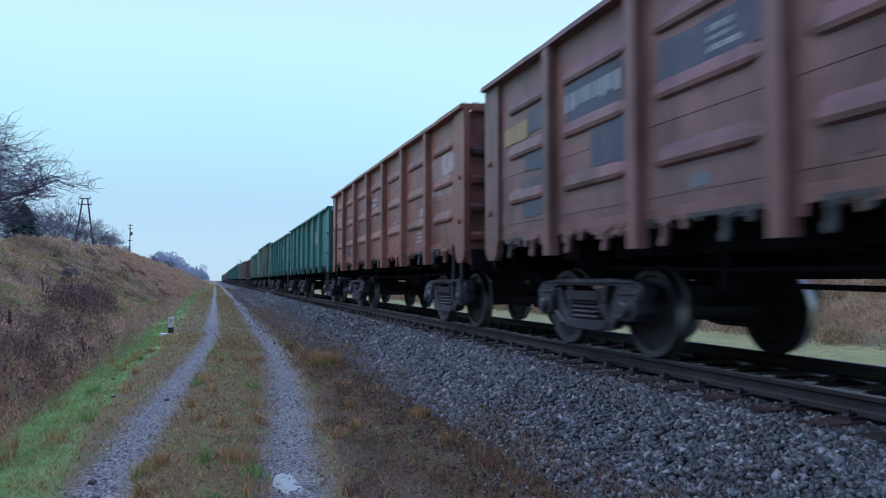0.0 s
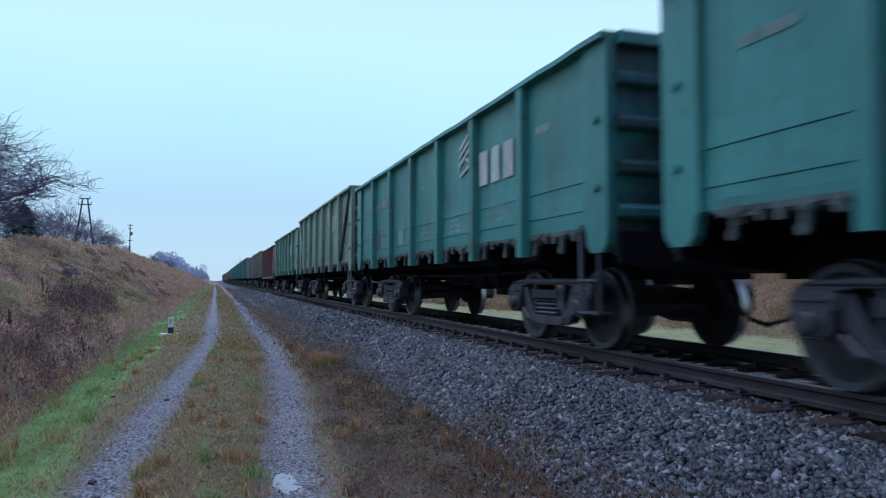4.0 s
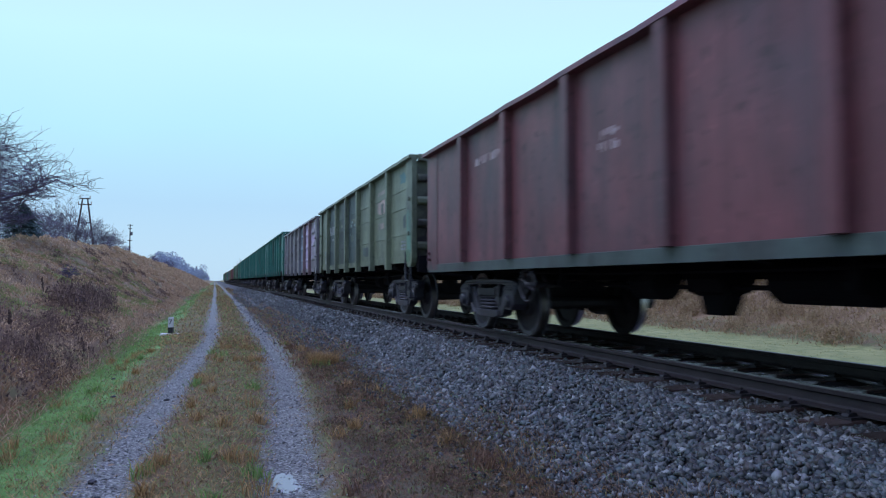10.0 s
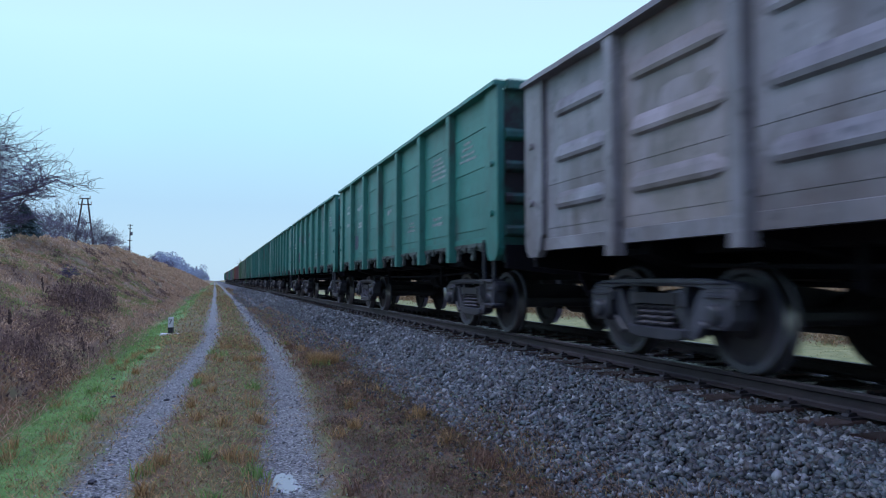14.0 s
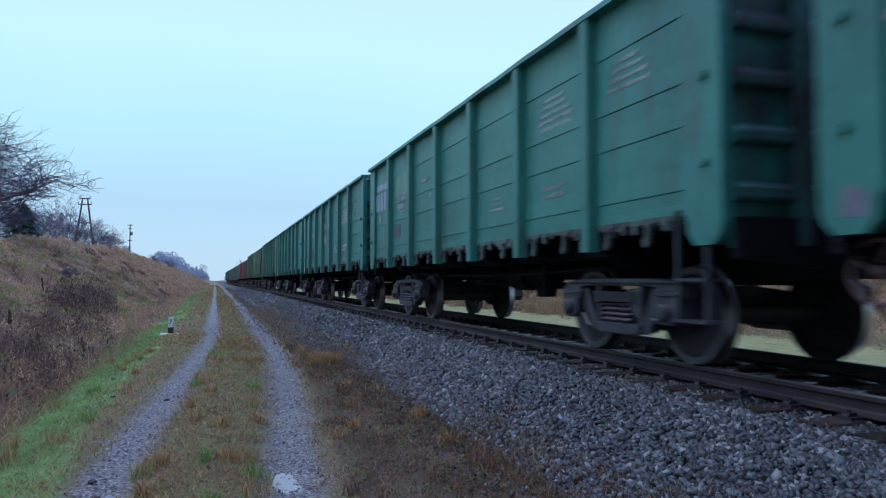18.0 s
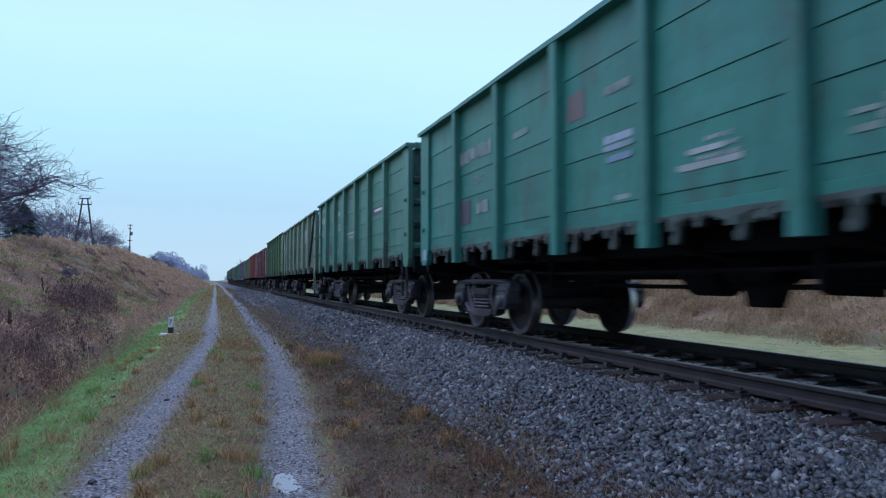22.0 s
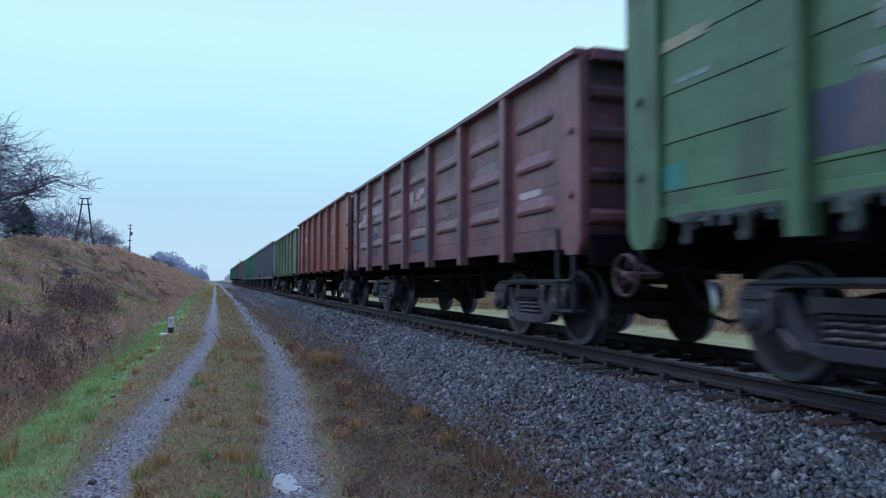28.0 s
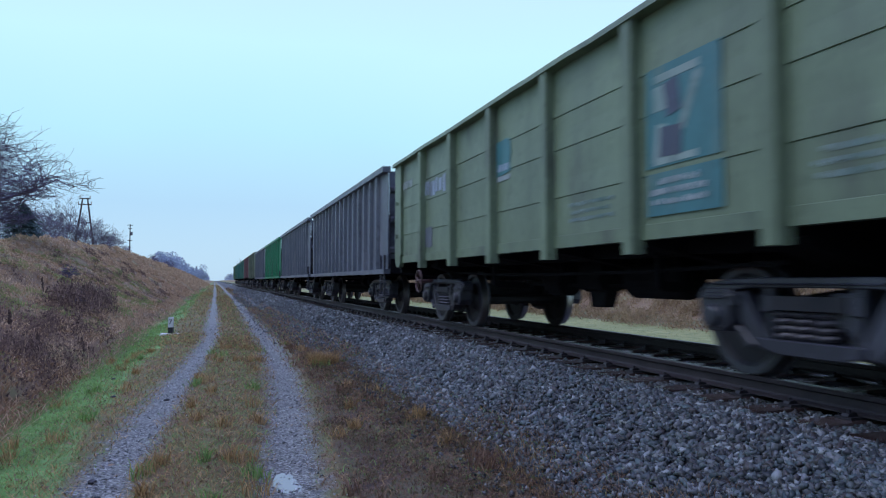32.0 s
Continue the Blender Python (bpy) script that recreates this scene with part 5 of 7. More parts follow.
    for y, z, wide, high, key in ((0.59, 2.49, 0.6, 0.5, "poster_teal"), (0.56, 2.36, 0.4, 0.1, "steel_pale"), (0.54, 2.21, 0.45, 0.07, "chalk"), (5.69, 2.77, 0.8, 0.16, "Tchalk"),
                                  (3.75, 2.5, 1.25, 0.3, "Tsteel_pale"), (4.15, 1.61, 0.5, 0.4, "slate")):
        scrawl(w, y, z, wide, high, key)
    build_marks(made)
    # rear half of the fourth teal wagon
    for y, z, wide, high, key in ((3.58, 2.61, 1.37, 0.2, "Tchalk"), (3.96, 1.81, 0.55, 0.5, "plum"), (3.08, 1.88, 0.35, 0.13, "Tchalk"), (5.29, 2.79, 0.6, 0.07, "Tchalk"), (5.25, 2.69, 0.5, 0.07, "Tchalk"),
                                  (5.3, 3.3, 0.21, 0.1, "faint"), (5.01, 1.83, 0.24, 0.12, "faint"), (3.63, 1.44, 1.1, 0.12, "faint"), (2.95, 1.45, 0.4, 0.14, "cream")):
        scrawl(made[12], y, z, wide, high, key)
    # green paint run over the front corner of the olive wagon
    smear(made[7], -6.25, 1.75, 0.36, 1.0, "mint", 371, x=-SKIN - 0.0715)
    smear(made[7], -6.2, 1.3, 0.3, 0.3, "leaf", 372, x=-SKIN - 0.074)
    for i in (1, 10, 14):
        piece("handwheel", shared("handwheel", PAINT["red" if i == 10 else "dust_iron"], draw_handwheel, smooth=True), made[i], pose(-1.25, 6.3 if i == 10 else 6.72, 0.86), "spoked brake handwheel")
    for i, y, z, key in ((6, 2.2, 0.75, "iron"), (19, 5.0, 0.80, "red")):
        piece("handwheel", shared("handwheel", PAINT[key], draw_handwheel, smooth=True), made[i], pose(-1.4, y, z), "spoked brake handwheel")
    wheel = piece("handwheel", shared("handwheel", PAINT["red"], draw_handwheel, smooth=True), made[17], pose(-1.25, -6.95, 0.86), "faded red brake handwheel")

    def arm(bm):
        tube(bm, [(0.38, 0, 0), (0.42, 0.2, 0.05), (0.42, 0.5, 0.15)], 0.03, 6)
    piece("handwheel_arm", shared("handwheel_arm", PAINT["iron"], arm), wheel)


def scrawl(wagon, y, z, wide, high, key):
    """One mark at its true place on the side: a ragged patch of paint, or, with a T before the paint's name, a row of plain figures."""
    r = random.Random(int(977 * abs(y) + 131 * z + 53 * wide))
    x = -SKIN - 0.0205
    if key[0] == "T":
        left = wide / 2
        while left > -wide / 2 + 0.2 * high:
            w = min(high * r.uniform(0.34, 0.52), left + wide / 2)
            a, b = high * r.choice((0, 0, 0, 0.15)), high * r.choice((0, 0, 0, 0.12))
            piece("marking", bar_mesh(w, high - a - b, PAINT[key[1:]]), wagon, pose(x, y + left - w / 2, z + (a - b) / 2, r.uniform(-2, 2)))
            left -= w + high * r.uniform(0.16, 0.32)
        return

    def draw(bm):
        ring = []
        for (ya, za), (yb, zb) in zip(((-1, -1), (1, -1), (1, 1), (-1, 1)), ((1, -1), (1, 1), (-1, 1), (-1, -1))):
            for k in range(4):
                u = k / 4
                ring.append(((ya + (yb - ya) * u) * wide / 2 * r.uniform(0.9, 1.02), (za + (zb - za) * u) * high / 2 * r.uniform(0.84, 1.04)))
        prism(bm, ring, -0.0012, 0.003)
    piece("paint_patch", shared(("scrawl", y, z, wide), PAINT[key], draw), wagon, pose(x, y, z))


def build_marks(made):
    """Stencilling, repaints, chalk and scuffs, wagon by wagon: place along the side, height, width, depth, paint."""
    w = made[0]
    for y, z, wide, high, key in (
        (5.52, 2.73, 0.77, 0.25, "ochre"), (4.87, 2.8, 0.53, 0.31, "navy"), (4.9, 2.35, 0.65, 0.35, "navy"), (4.95, 1.84, 0.73, 0.51, "navy"),
        (3.53, 2.78, 1.22, 0.45, "navy"), (3.55, 2.79, 1.17, 0.2, "Tchalk"), (3.18, 2.21, 0.8, 0.48, "navy"), (1.64, 2.74, 1.43, 0.38, "navy"),
        (1.52, 2.82, 0.29, 0.06, "Tchalk"), (1.52, 2.74, 0.29, 0.04, "Tchalk"), (1.48, 2.66, 0.38, 0.05, "chalk"), (1.8, 1.63, 0.28, 0.12, "slate"),
        (0.24, 1.69, 0.2, 0.21, "red")):
        scrawl(w, y, z, wide, high, key)
    w = made[1]
    for y, z, wide, high, key in (
        (5.52, 2.72, 0.96, 0.18, "tan"), (5.52, 2.9, 0.34, 0.12, "tan"), (3.81, 1.79, 0.58, 0.51, "charcoal"),
        (3.2, 1.65, 0.65, 0.08, "Twhite_worn"), (3.45, 2.31, 0.3, 0.12, "white_worn"), (3.71, 2.74, 0.89, 0.16, "Twhite_worn"),
        (5.02, 2.96, 0.99, 0.11, "Twhite_worn"), (0.27, 2.79, 0.56, 0.07, "lilac"), (0.31, 2.67, 0.48, 0.08, "lilac"),
        (0.25, 2.38, 0.28, 0.1, "white_worn")):
        scrawl(w, y, z, wide, high, key)
    w = made[5]
    for y, z, wide, high, key in (
        (5.42, 2.73, 0.76, 0.05, "Tchalk"), (5.48, 2.66, 0.63, 0.08, "Tchalk"), (3.85, 2.65, 0.8, 0.07, "Tchalk"), (3.85, 2.52, 0.8, 0.09, "Tchalk"),
        (3.7, 2.21, 1.12, 0.1, "chalk"), (3.56, 2.05, 1.42, 0.09, "chalk"), (4.05, 1.79, 0.47, 0.36, "navy"), (3.03, 1.75, 0.27, 0.15, "chalk"),
        (5.71, 2.2, 0.41, 0.11, "chalk"), (5.14, 2.22, 0.17, 0.2, "faint"), (5.66, 1.8, 0.2, 0.21, "navy"), (5.12, 1.71, 0.6, 0.1, "Tchalk"),
        (0.6, 2.62, 0.44, 0.36, "navy"), (0.1, 2.6, 0.41, 0.09, "Tchalk"), (-0.22, 2.28, 0.31, 0.1, "faint")):
        scrawl(w, y, z, wide, high, key)
    w = made[7]
    for y, z, wide, high, key in (
        (3.64, 2.46, 1.44, 0.28, "Tchalk"), (3.65, 2.16, 0.3, 0.08, "Tchalk"), (6.08, 2.58, 0.19, 0.51, "faint"), (5.26, 1.74, 0.48, 0.16, "Tfaint"),
        (5.22, 1.49, 0.21, 0.2, "chalk"), (0.18, 2.48, 0.25, 0.07, "Tfaint"), (0.37, 2.39, 0.19, 0.08, "faint"), (0.46, 2.14, 0.12, 0.06, "faint"),
        (-0.15, 2.38, 0.22, 0.07, "faint")):
        scrawl(w, y, z, wide, high, key)
    w = made[10]
    for y, z, wide, high, key in (
        (3.67, 2.7, 1.21, 0.26, "slate"), (1.85, 2.7, 0.53, 0.13, "plum"), (1.87, 2.51, 0.93, 0.08, "Tchalk"), (1.88, 2.39, 0.12, 0.08, "chalk"),
        (4.12, 1.87, 0.45, 0.46, "plum"), (3.28, 1.9, 0.36, 0.18, "plum"), (5.48, 2.54, 1.09, 0.08, "chalk"), (5.48, 2.38, 1.09, 0.07, "chalk"),
        (5.22, 1.99, 0.47, 0.19, "Tchalk"), (0.54, 2.72, 0.39, 0.13, "plum"), (-0.35, 2.72, 0.36, 0.11, "slate"), (-1.63, 1.83, 0.46, 0.07, "faint"),
        (-1.65, 1.7, 0.74, 0.09, "faint"), (4.02, 2.63, 0.42, 0.08, "chalk")):
        scrawl(w, y, z, wide, high, key)
    w = made[11]
    for y, z, wide, high, key in (
        (1.71, 2.72, 0.19, 0.05, "Tchalk"), (1.86, 2.7, 0.39, 0.06, "Tchalk"), (1.43, 2.38, 0.16, 0.09, "faint"),
        (5.41, 2.66, 1.35, 0.43, "Tsteel_pale"), (5.4, 3.01, 1.12, 0.15, "steel_pale"), (5.59, 2.27, 0.24, 0.18, "Tchalk"),
        (4.92, 2.33, 0.21, 0.11, "Tchalk"), (3.53, 2.55, 0.65, 0.13, "Tchalk"), (3.58, 2.38, 0.56, 0.12, "Tchalk"), (3.5, 2.84, 1.22, 0.47, "mint"),
        (3.92, 1.87, 0.54, 0.31, "plum"), (2.95, 1.84, 0.42, 0.41, "leaf"), (0.97, 1.47, 0.13, 0.17, "faint"), (5.14, 1.83, 0.25, 0.46, "leaf")):
        scrawl(w, y, z, wide, high, key)
    w = made[12]
    for y, z, wide, high, key in (
        (-3.27, 2.94, 0.56, 0.06, "chalk"), (-3.3, 2.81, 1.13, 0.06, "chalk"), (-3.31, 2.71, 0.95, 0.06, "chalk"), (-3.37, 2.6, 1.27, 0.06, "chalk"),
        (-3.34, 2.52, 0.64, 0.06, "faint"), (-3.37, 1.87, 0.81, 0.06, "chalk"), (-3.36, 1.75, 0.81, 0.06, "chalk"),
        (-1.56, 1.86, 0.45, 0.08, "chalk"), (-1.59, 1.75, 0.81, 0.08, "chalk"), (0.67, 2.74, 0.37, 0.19, "cream"),
        (0.62, 2.27, 0.6, 0.34, "ochre_pale"), (-0.22, 2.72, 0.37, 0.12, "Tchalk"), (-3.35, 1.48, 0.42, 0.08, "faint"),
        (-3.99, 1.46, 0.27, 0.11, "faint")):
        scrawl(w, y, z, wide, high, key)
    w = made[13]
    for y, z, wide, high, key in (
        (3.72, 2.75, 1.38, 0.22, "Tchalk"), (2.0, 2.72, 0.5, 0.09, "faint"), (-0.33, 2.72, 0.47, 0.09, "Tchalk"),
        (0.5, 2.72, 0.4, 0.34, "pink_brown"), (-0.34, 2.22, 0.51, 0.08, "steel_pale"), (-0.33, 2.13, 0.53, 0.06, "steel_pale"),
        (-0.36, 2.02, 0.47, 0.07, "steel_blue"), (-1.64, 1.87, 0.48, 0.05, "chalk"), (-1.68, 1.75, 0.83, 0.06, "chalk"),
        (-0.41, 1.62, 0.26, 0.05, "chalk"), (-3.14, 1.85, 0.22, 0.04, "faint"), (-3.14, 1.74, 0.22, 0.05, "faint"),
        (3.37, 1.9, 0.46, 0.18, "Tchalk"), (4.14, 1.87, 0.53, 0.4, "plum")):
        scrawl(w, y, z, wide, high, key)
    w = made[14]
    for y, z, wide, high, key in (
        (5.42, 2.97, 1.28, 0.25, "Tcream"), (5.79, 2.53, 0.31, 0.21, "Tcream"), (5.0, 2.5, 0.31, 0.16, "Tcream"), (3.2, 2.85, 0.25, 0.07, "cream"),
        (4.03, 2.87, 0.22, 0.09, "faint"), (2.23, 2.92, 0.49, 0.15, "Tcream"), (2.12, 2.56, 0.61, 0.05, "Tcream"),
        (2.12, 2.48, 0.61, 0.05, "Tcream"), (2.12, 2.41, 0.61, 0.05, "Tcream"), (1.31, 2.85, 0.56, 0.08, "cream"), (1.33, 2.54, 0.18, 0.07, "faint"),
        (0.03, 2.18, 1.47, 0.07, "cream"), (-0.08, 2.08, 1.0, 0.04, "cream"), (0.01, 2.03, 0.65, 0.05, "faint"), (3.93, 1.86, 0.62, 0.43, "plum"),
        (2.35, 1.74, 0.17, 0.17, "Tcream"), (2.94, 1.65, 0.3, 0.08, "Tcream"), (2.19, 3.33, 0.44, 0.08, "faint"), (5.42, 3.3, 1.04, 0.11, "faint")):
        scrawl(w, y, z, wide, high, key)
    w = made[16]
    for y, z, wide, high, key in (
        (3.78, 2.95, 1.49, 0.26, "Tsteel_pale"), (2.38, 2.88, 0.44, 0.13, "Tsteel_pale"), (5.77, 2.86, 0.79, 0.11, "ochre_pale"),
        (5.6, 2.51, 0.44, 0.05, "faint"), (3.73, 2.39, 0.22, 0.15, "Tchalk"), (3.55, 2.17, 0.91, 0.07, "faint"), (3.57, 2.08, 0.72, 0.07, "faint"),
        (4.1, 1.84, 0.61, 0.46, "navy"), (1.91, 2.19, 0.46, 0.05, "chalk"), (1.87, 2.1, 0.91, 0.05, "chalk"), (2.01, 2.04, 0.74, 0.06, "chalk"),
        (0.17, 2.16, 0.5, 0.07, "steel_pale"), (0.17, 2.06, 0.5, 0.08, "steel_pale"), (0.17, 2.48, 0.33, 0.07, "faint"),
        (0.15, 1.76, 0.26, 0.08, "teal"), (0.11, 1.65, 0.17, 0.03, "faint"), (5.94, 1.7, 0.47, 0.24, "teal"), (1.56, 2.87, 0.19, 0.06, "faint")):
        scrawl(w, y, z, wide, high, key)
    w = made[17]
    for y, z, wide, high, key in (
        (0.52, 2.43, 0.32, 0.31, "chalk_red"), (0.02, 2.45, 0.35, 0.15, "chalk_red"), (-0.19, 2.51, 0.36, 0.12, "chalk_red"),
        (0.3, 2.25, 0.67, 0.15, "pink_brown"), (-0.25, 1.91, 0.74, 0.16, "pink_brown"), (3.62, 2.51, 1.23, 0.23, "Tstencil"),
        (4.05, 1.76, 0.62, 0.71, "navy"), (3.84, 2.05, 0.4, 0.15, "chalk_red"), (1.9, 2.47, 0.39, 0.25, "pink_brown"),
        (-0.17, 1.51, 0.93, 0.32, "navy"), (-1.51, 1.92, 0.84, 0.07, "pink_brown"), (-1.5, 1.76, 0.84, 0.07, "pink_brown"),
        (0.05, 2.76, 1.32, 0.19, "rust_red"), (1.87, 2.32, 1.03, 0.16, "rust_red"), (5.66, 2.3, 0.96, 0.14, "chalk_red")):
        scrawl(w, y, z, wide, high, key)
    w = made[18]
    for y, z, wide, high, key in (
        (3.48, 2.55, 1.47, 0.22, "Tstencil"), (3.46, 2.14, 0.34, 0.16, "Tstencil"), (3.95, 1.62, 0.52, 0.42, "charcoal"),
        (1.73, 2.54, 0.29, 0.07, "chalk_red"), (1.79, 2.69, 0.16, 0.09, "pink_brown"), (1.37, 2.66, 0.26, 0.08, "pink_brown"),
        (5.38, 2.53, 0.53, 0.12, "Tpink_brown"), (5.39, 2.82, 0.33, 0.19, "Tpink_brown"), (1.33, 1.47, 0.12, 0.1, "rust"),
        (1.55, 1.38, 0.14, 0.11, "rust"), (2.16, 1.41, 0.18, 0.09, "rust"), (3.24, 1.51, 0.22, 0.19, "rust")):
        scrawl(w, y, z, wide, high, key)


def side_door(w):
    """The low loading door in the end bay of the smooth-sided wagon."""
    p = PAINT["oxide"]

    def leaf(bm):
        prism(bm, [(-0.012, 1.3), (-0.034, 1.315), (-0.034, 2.235), (-0.012, 2.25), (0.0, 2.25), (0.0, 1.3)], -0.6, 0.6, axis=1)

    def bar(bm):
        prism(bm, [(-0.033, -0.045), (-0.07, -0.025), (-0.07, 0.025), (-0.033, 0.045)], -0.58, 0.58, axis=1)

    def hinge(bm):
        lathe(bm, [(-0.09, 0.032), (0.09, 0.032)], 10, "Y")
        box(bm, 0.0, 0.04, -0.06, 0.06, -0.13, 0.02)

    door = piece("side_door", shared("door_leaf", p, leaf), w, (-SKIN, -5.22, 0), "low hinged loading door")
    for z in (1.5, 1.95, 2.18):
        piece("door_bar", shared("door_bar", p, bar), door, (0, 0, z))
    for y in (-0.6, 0.6):
        piece("hinge", shared("door_hinge", p, hinge), door, (-0.055, y, 2.29))
        piece("hinge", shared("door_hinge", p, hinge), door, (-0.055, y, 1.3))


build_train()


# ---- grass, weeds and leaves ----
def blades(rng, x, y, z, h, w, lean, curl=0.35):
    """Bent tapering blades at given feet: five vertices, a quad and a tip each (returned as quads with a pinched tip)."""
    n = len(x)
    a = rng.uniform(0, math.tau, n)
    side = np.stack([np.cos(a), np.sin(a), np.zeros(n)], -1) * (w / 2)[:, None]
    b = rng.uniform(0, math.tau, n)
    out = np.stack([np.cos(b), np.sin(b), np.zeros(n)], -1) * (lean * h)[:, None]
    foot = np.stack([x, y, z - 0.01], -1)
    up = np.stack([np.zeros(n), np.zeros(n), h], -1)
    mid = foot + up * 0.6 + out * curl
    tip = foot + up * (1 - 0.25 * lean[:, None]) + out
    v = np.stack([foot - side, foot + side, mid + side * 0.75, mid - side * 0.75, tip + side * 0.18, tip - side * 0.18], 1)
    base = 6 * np.arange(n)[:, None]
    f = np.concatenate([base + np.array([[0, 1, 2, 3]]), base + np.array([[3, 2, 4, 5]])], 0)
    return v.reshape(-1, 3), f


def patchy(x, y, f, s):
    return 0.5 + 0.5 * (0.6 * wave(x, y, f, s) + 0.4 * wave(x, y, f * 2.7, s + 2))


class Sward:
    """Collects blades and links them as one mesh."""
    def __init__(self, name, label, mat, category="grass"):
        self.name, self.label, self.mat, self.category, self.v, self.f, self.n = name, label, mat, category, [], [], 0

    def add(self, v, f):
        self.v.append(v)
        self.f.append(f + self.n)
        self.n += len(v)

    def done(self):
        me = fast_mesh(self.name, np.concatenate(self.v), np.concatenate(self.f), self.mat)
        tagged(new(self.name, me), self.label, self.category, kind="stuff")


def build_grass():
    rng = np.random.default_rng(11)
    dry = Sward("dry_grass", "faded dry grass on the strip between the ruts", DRY)
    green = Sward("green_grass", "fresh green grass along the verge", GREEN)
    russet = Sward("withered_weeds", "matted withered brown weeds beside the gravel rut", VERGE, "weeds")

    def sow(n, y0, y1, power, xf, hs, ws, lean, choose):
        y = y0 + (y1 - y0) * rng.uniform(0, 1, n) ** power
        x = xf(y, rng.uniform(0, 1, n))
        z, rut, bank, lush, pale, matted = land(x, y)
        z = np.maximum(z, np.where((x > 2.35) & (x < 3.4), np.interp(x, [p[0] for p in BED_OUTLINE], [p[1] for p in BED_OUTLINE]) + 0.02, z))
        keep = rng.uniform(0, 1, n) > np.clip((rut - 0.2) * 1.5, 0, 1)
        x, y, z = x[keep], y[keep], z[keep]
        n = len(x)
        h, w = rng.uniform(*hs, n) * rng.uniform(0.6, 1.2, n), rng.uniform(*ws, n) * (0.7 + np.abs(y) / 14)
        ln = rng.uniform(*lean, n)
        kind = choose(x, y, rng.uniform(0, 1, n))
        for k, sw in ((0, dry), (1, green), (2, russet)):
            m = kind == k
            if m.any():
                sw.add(*blades(rng, x[m], y[m], z[m], h[m] * (1.0, 0.9, 1.0)[k], w[m], ln[m]))

    def centre(y, u):
        a, b = rut_x(LEFT_RUT, y) + 0.1, rut_x(RIGHT_RUT, y) - 0.1
        return a + (b - a) * u

    def mid_mix(x, y, u):
        g = patchy(x, y, 1.1, 0.4)
        return np.where(u < 0.28 * g + 0.12, 1, np.where(u < 0.62, 0, 2))

    sow(30000, 3.2, 22, 1.7, centre, (0.03, 0.10), (0.004, 0.008), (0.9, 2.6), mid_mix)
    sow(9000, 18, 80, 1.5, centre, (0.05, 0.13), (0.006, 0.012), (0.8, 2.2), mid_mix)
    sow(5000, 60, 260, 1.4, centre, (0.05, 0.13), (0.004, 0.008), (0.8, 2.2), mid_mix)

    def left(y, u):
        a, b = np.full_like(y, -2.5), rut_x(LEFT_RUT, y) - 0.06
        return a + (b - a) * u

    def left_mix(x, y, u):
        near = np.clip((-1.25 - x) / 0.7, 0, 1)
        return np.where(u < 0.24 + 0.62 * near, 1, np.where(u < 0.8, 0, 2))

    sow(30000, 3.2, 24, 1.7, left, (0.03, 0.10), (0.004, 0.008), (0.8, 2.5), left_mix)
    sow(10000, 20, 110, 1.5, left, (0.05, 0.13), (0.006, 0.012), (0.7, 2.2), left_mix)
    sow(5000, 85, 280, 1.4, left, (0.05, 0.13), (0.004, 0.008), (0.7, 2.2), left_mix)

    def right(y, u):
        a = rut_x(RIGHT_RUT, y) + 0.06
        return a + (2.85 - a) * u ** 0.9

    def right_mix(x, y, u):
        g = patchy(x, y, 1.7, 1.9)
        return np.where(u < 0.34 * g ** 2 + 0.04, 1, np.where(u < 0.34 * g ** 2 + 0.17, 0, 2))

    sow(31000, 2.6, 16, 1.6, right, (0.025, 0.09), (0.004, 0.008), (0.9, 2.7), right_mix)
    sow(7000, 14, 45, 1.5, right, (0.05, 0.16), (0.005, 0.01), (0.7, 2.2), right_mix)
    sow(3500, 38, 160, 1.4, right, (0.05, 0.12), (0.004, 0.008), (0.7, 2.2), right_mix)

    # weeds creeping up the foot of the ballast, and the ground behind the viewer
    def creep(y, u):
        return 2.35 + 0.75 * u ** 1.5

    sow(8000, 2.8, 7.5, 1.2, creep, (0.04, 0.14), (0.003, 0.007), (0.4, 1.5), lambda x, y, u: np.where(patchy(x, y, 1.3, 0.7) * 1.3 - (x - 2.35) * 0.9 > u * 0.9, 2, 9))
    sow(2000, 2.6, 8, 1.2, creep, (0.05, 0.16), (0.003, 0.006), (0.3, 1.2), lambda x, y, u: np.where(patchy(x, y, 1.7, 2.7) - (x - 2.35) * 0.7 > 0.5, 0, 9))
    for xf, mix in ((left, left_mix), (centre, mid_mix), (right, right_mix)):
        sow(3500, -9, 3.2, 1.0, xf, (0.06, 0.14), (0.012, 0.02), (0.5, 1.5), mix)

    # finer undergrowth close by
    sow(11000, 3.0, 10, 1.3, left, (0.015, 0.055), (0.002, 0.004), (0.4, 1.8), left_mix)
    sow(12000, 3.0, 10, 1.3, centre, (0.015, 0.055), (0.002, 0.004), (0.4, 1.8), mid_mix)
    sow(11000, 2.6, 9, 1.3, right, (0.015, 0.06), (0.002, 0.004), (0.4, 1.8), right_mix)
    sow(9000, 4.0, 30, 1.5, lambda y, u: -2.35 + 0.85 * u, (0.04, 0.12), (0.003, 0.006), (0.6, 2.0), lambda x, y, u: np.ones(len(x), int))

    # stray tufts, among them a tall golden one
    def tuft(cx, cy, r, n, hs, sw, lean=(0.3, 0.9)):
        a, d = rng.uniform(0, math.tau, n), r * np.sqrt(rng.uniform(0, 1, n))
        x, y = cx + d * np.cos(a), cy + d * np.sin(a)
        sw.add(*blades(rng, x, y, land(x, y)[0], rng.uniform(*hs, n), rng.uniform(0.006, 0.012, n), rng.uniform(*lean, n)))

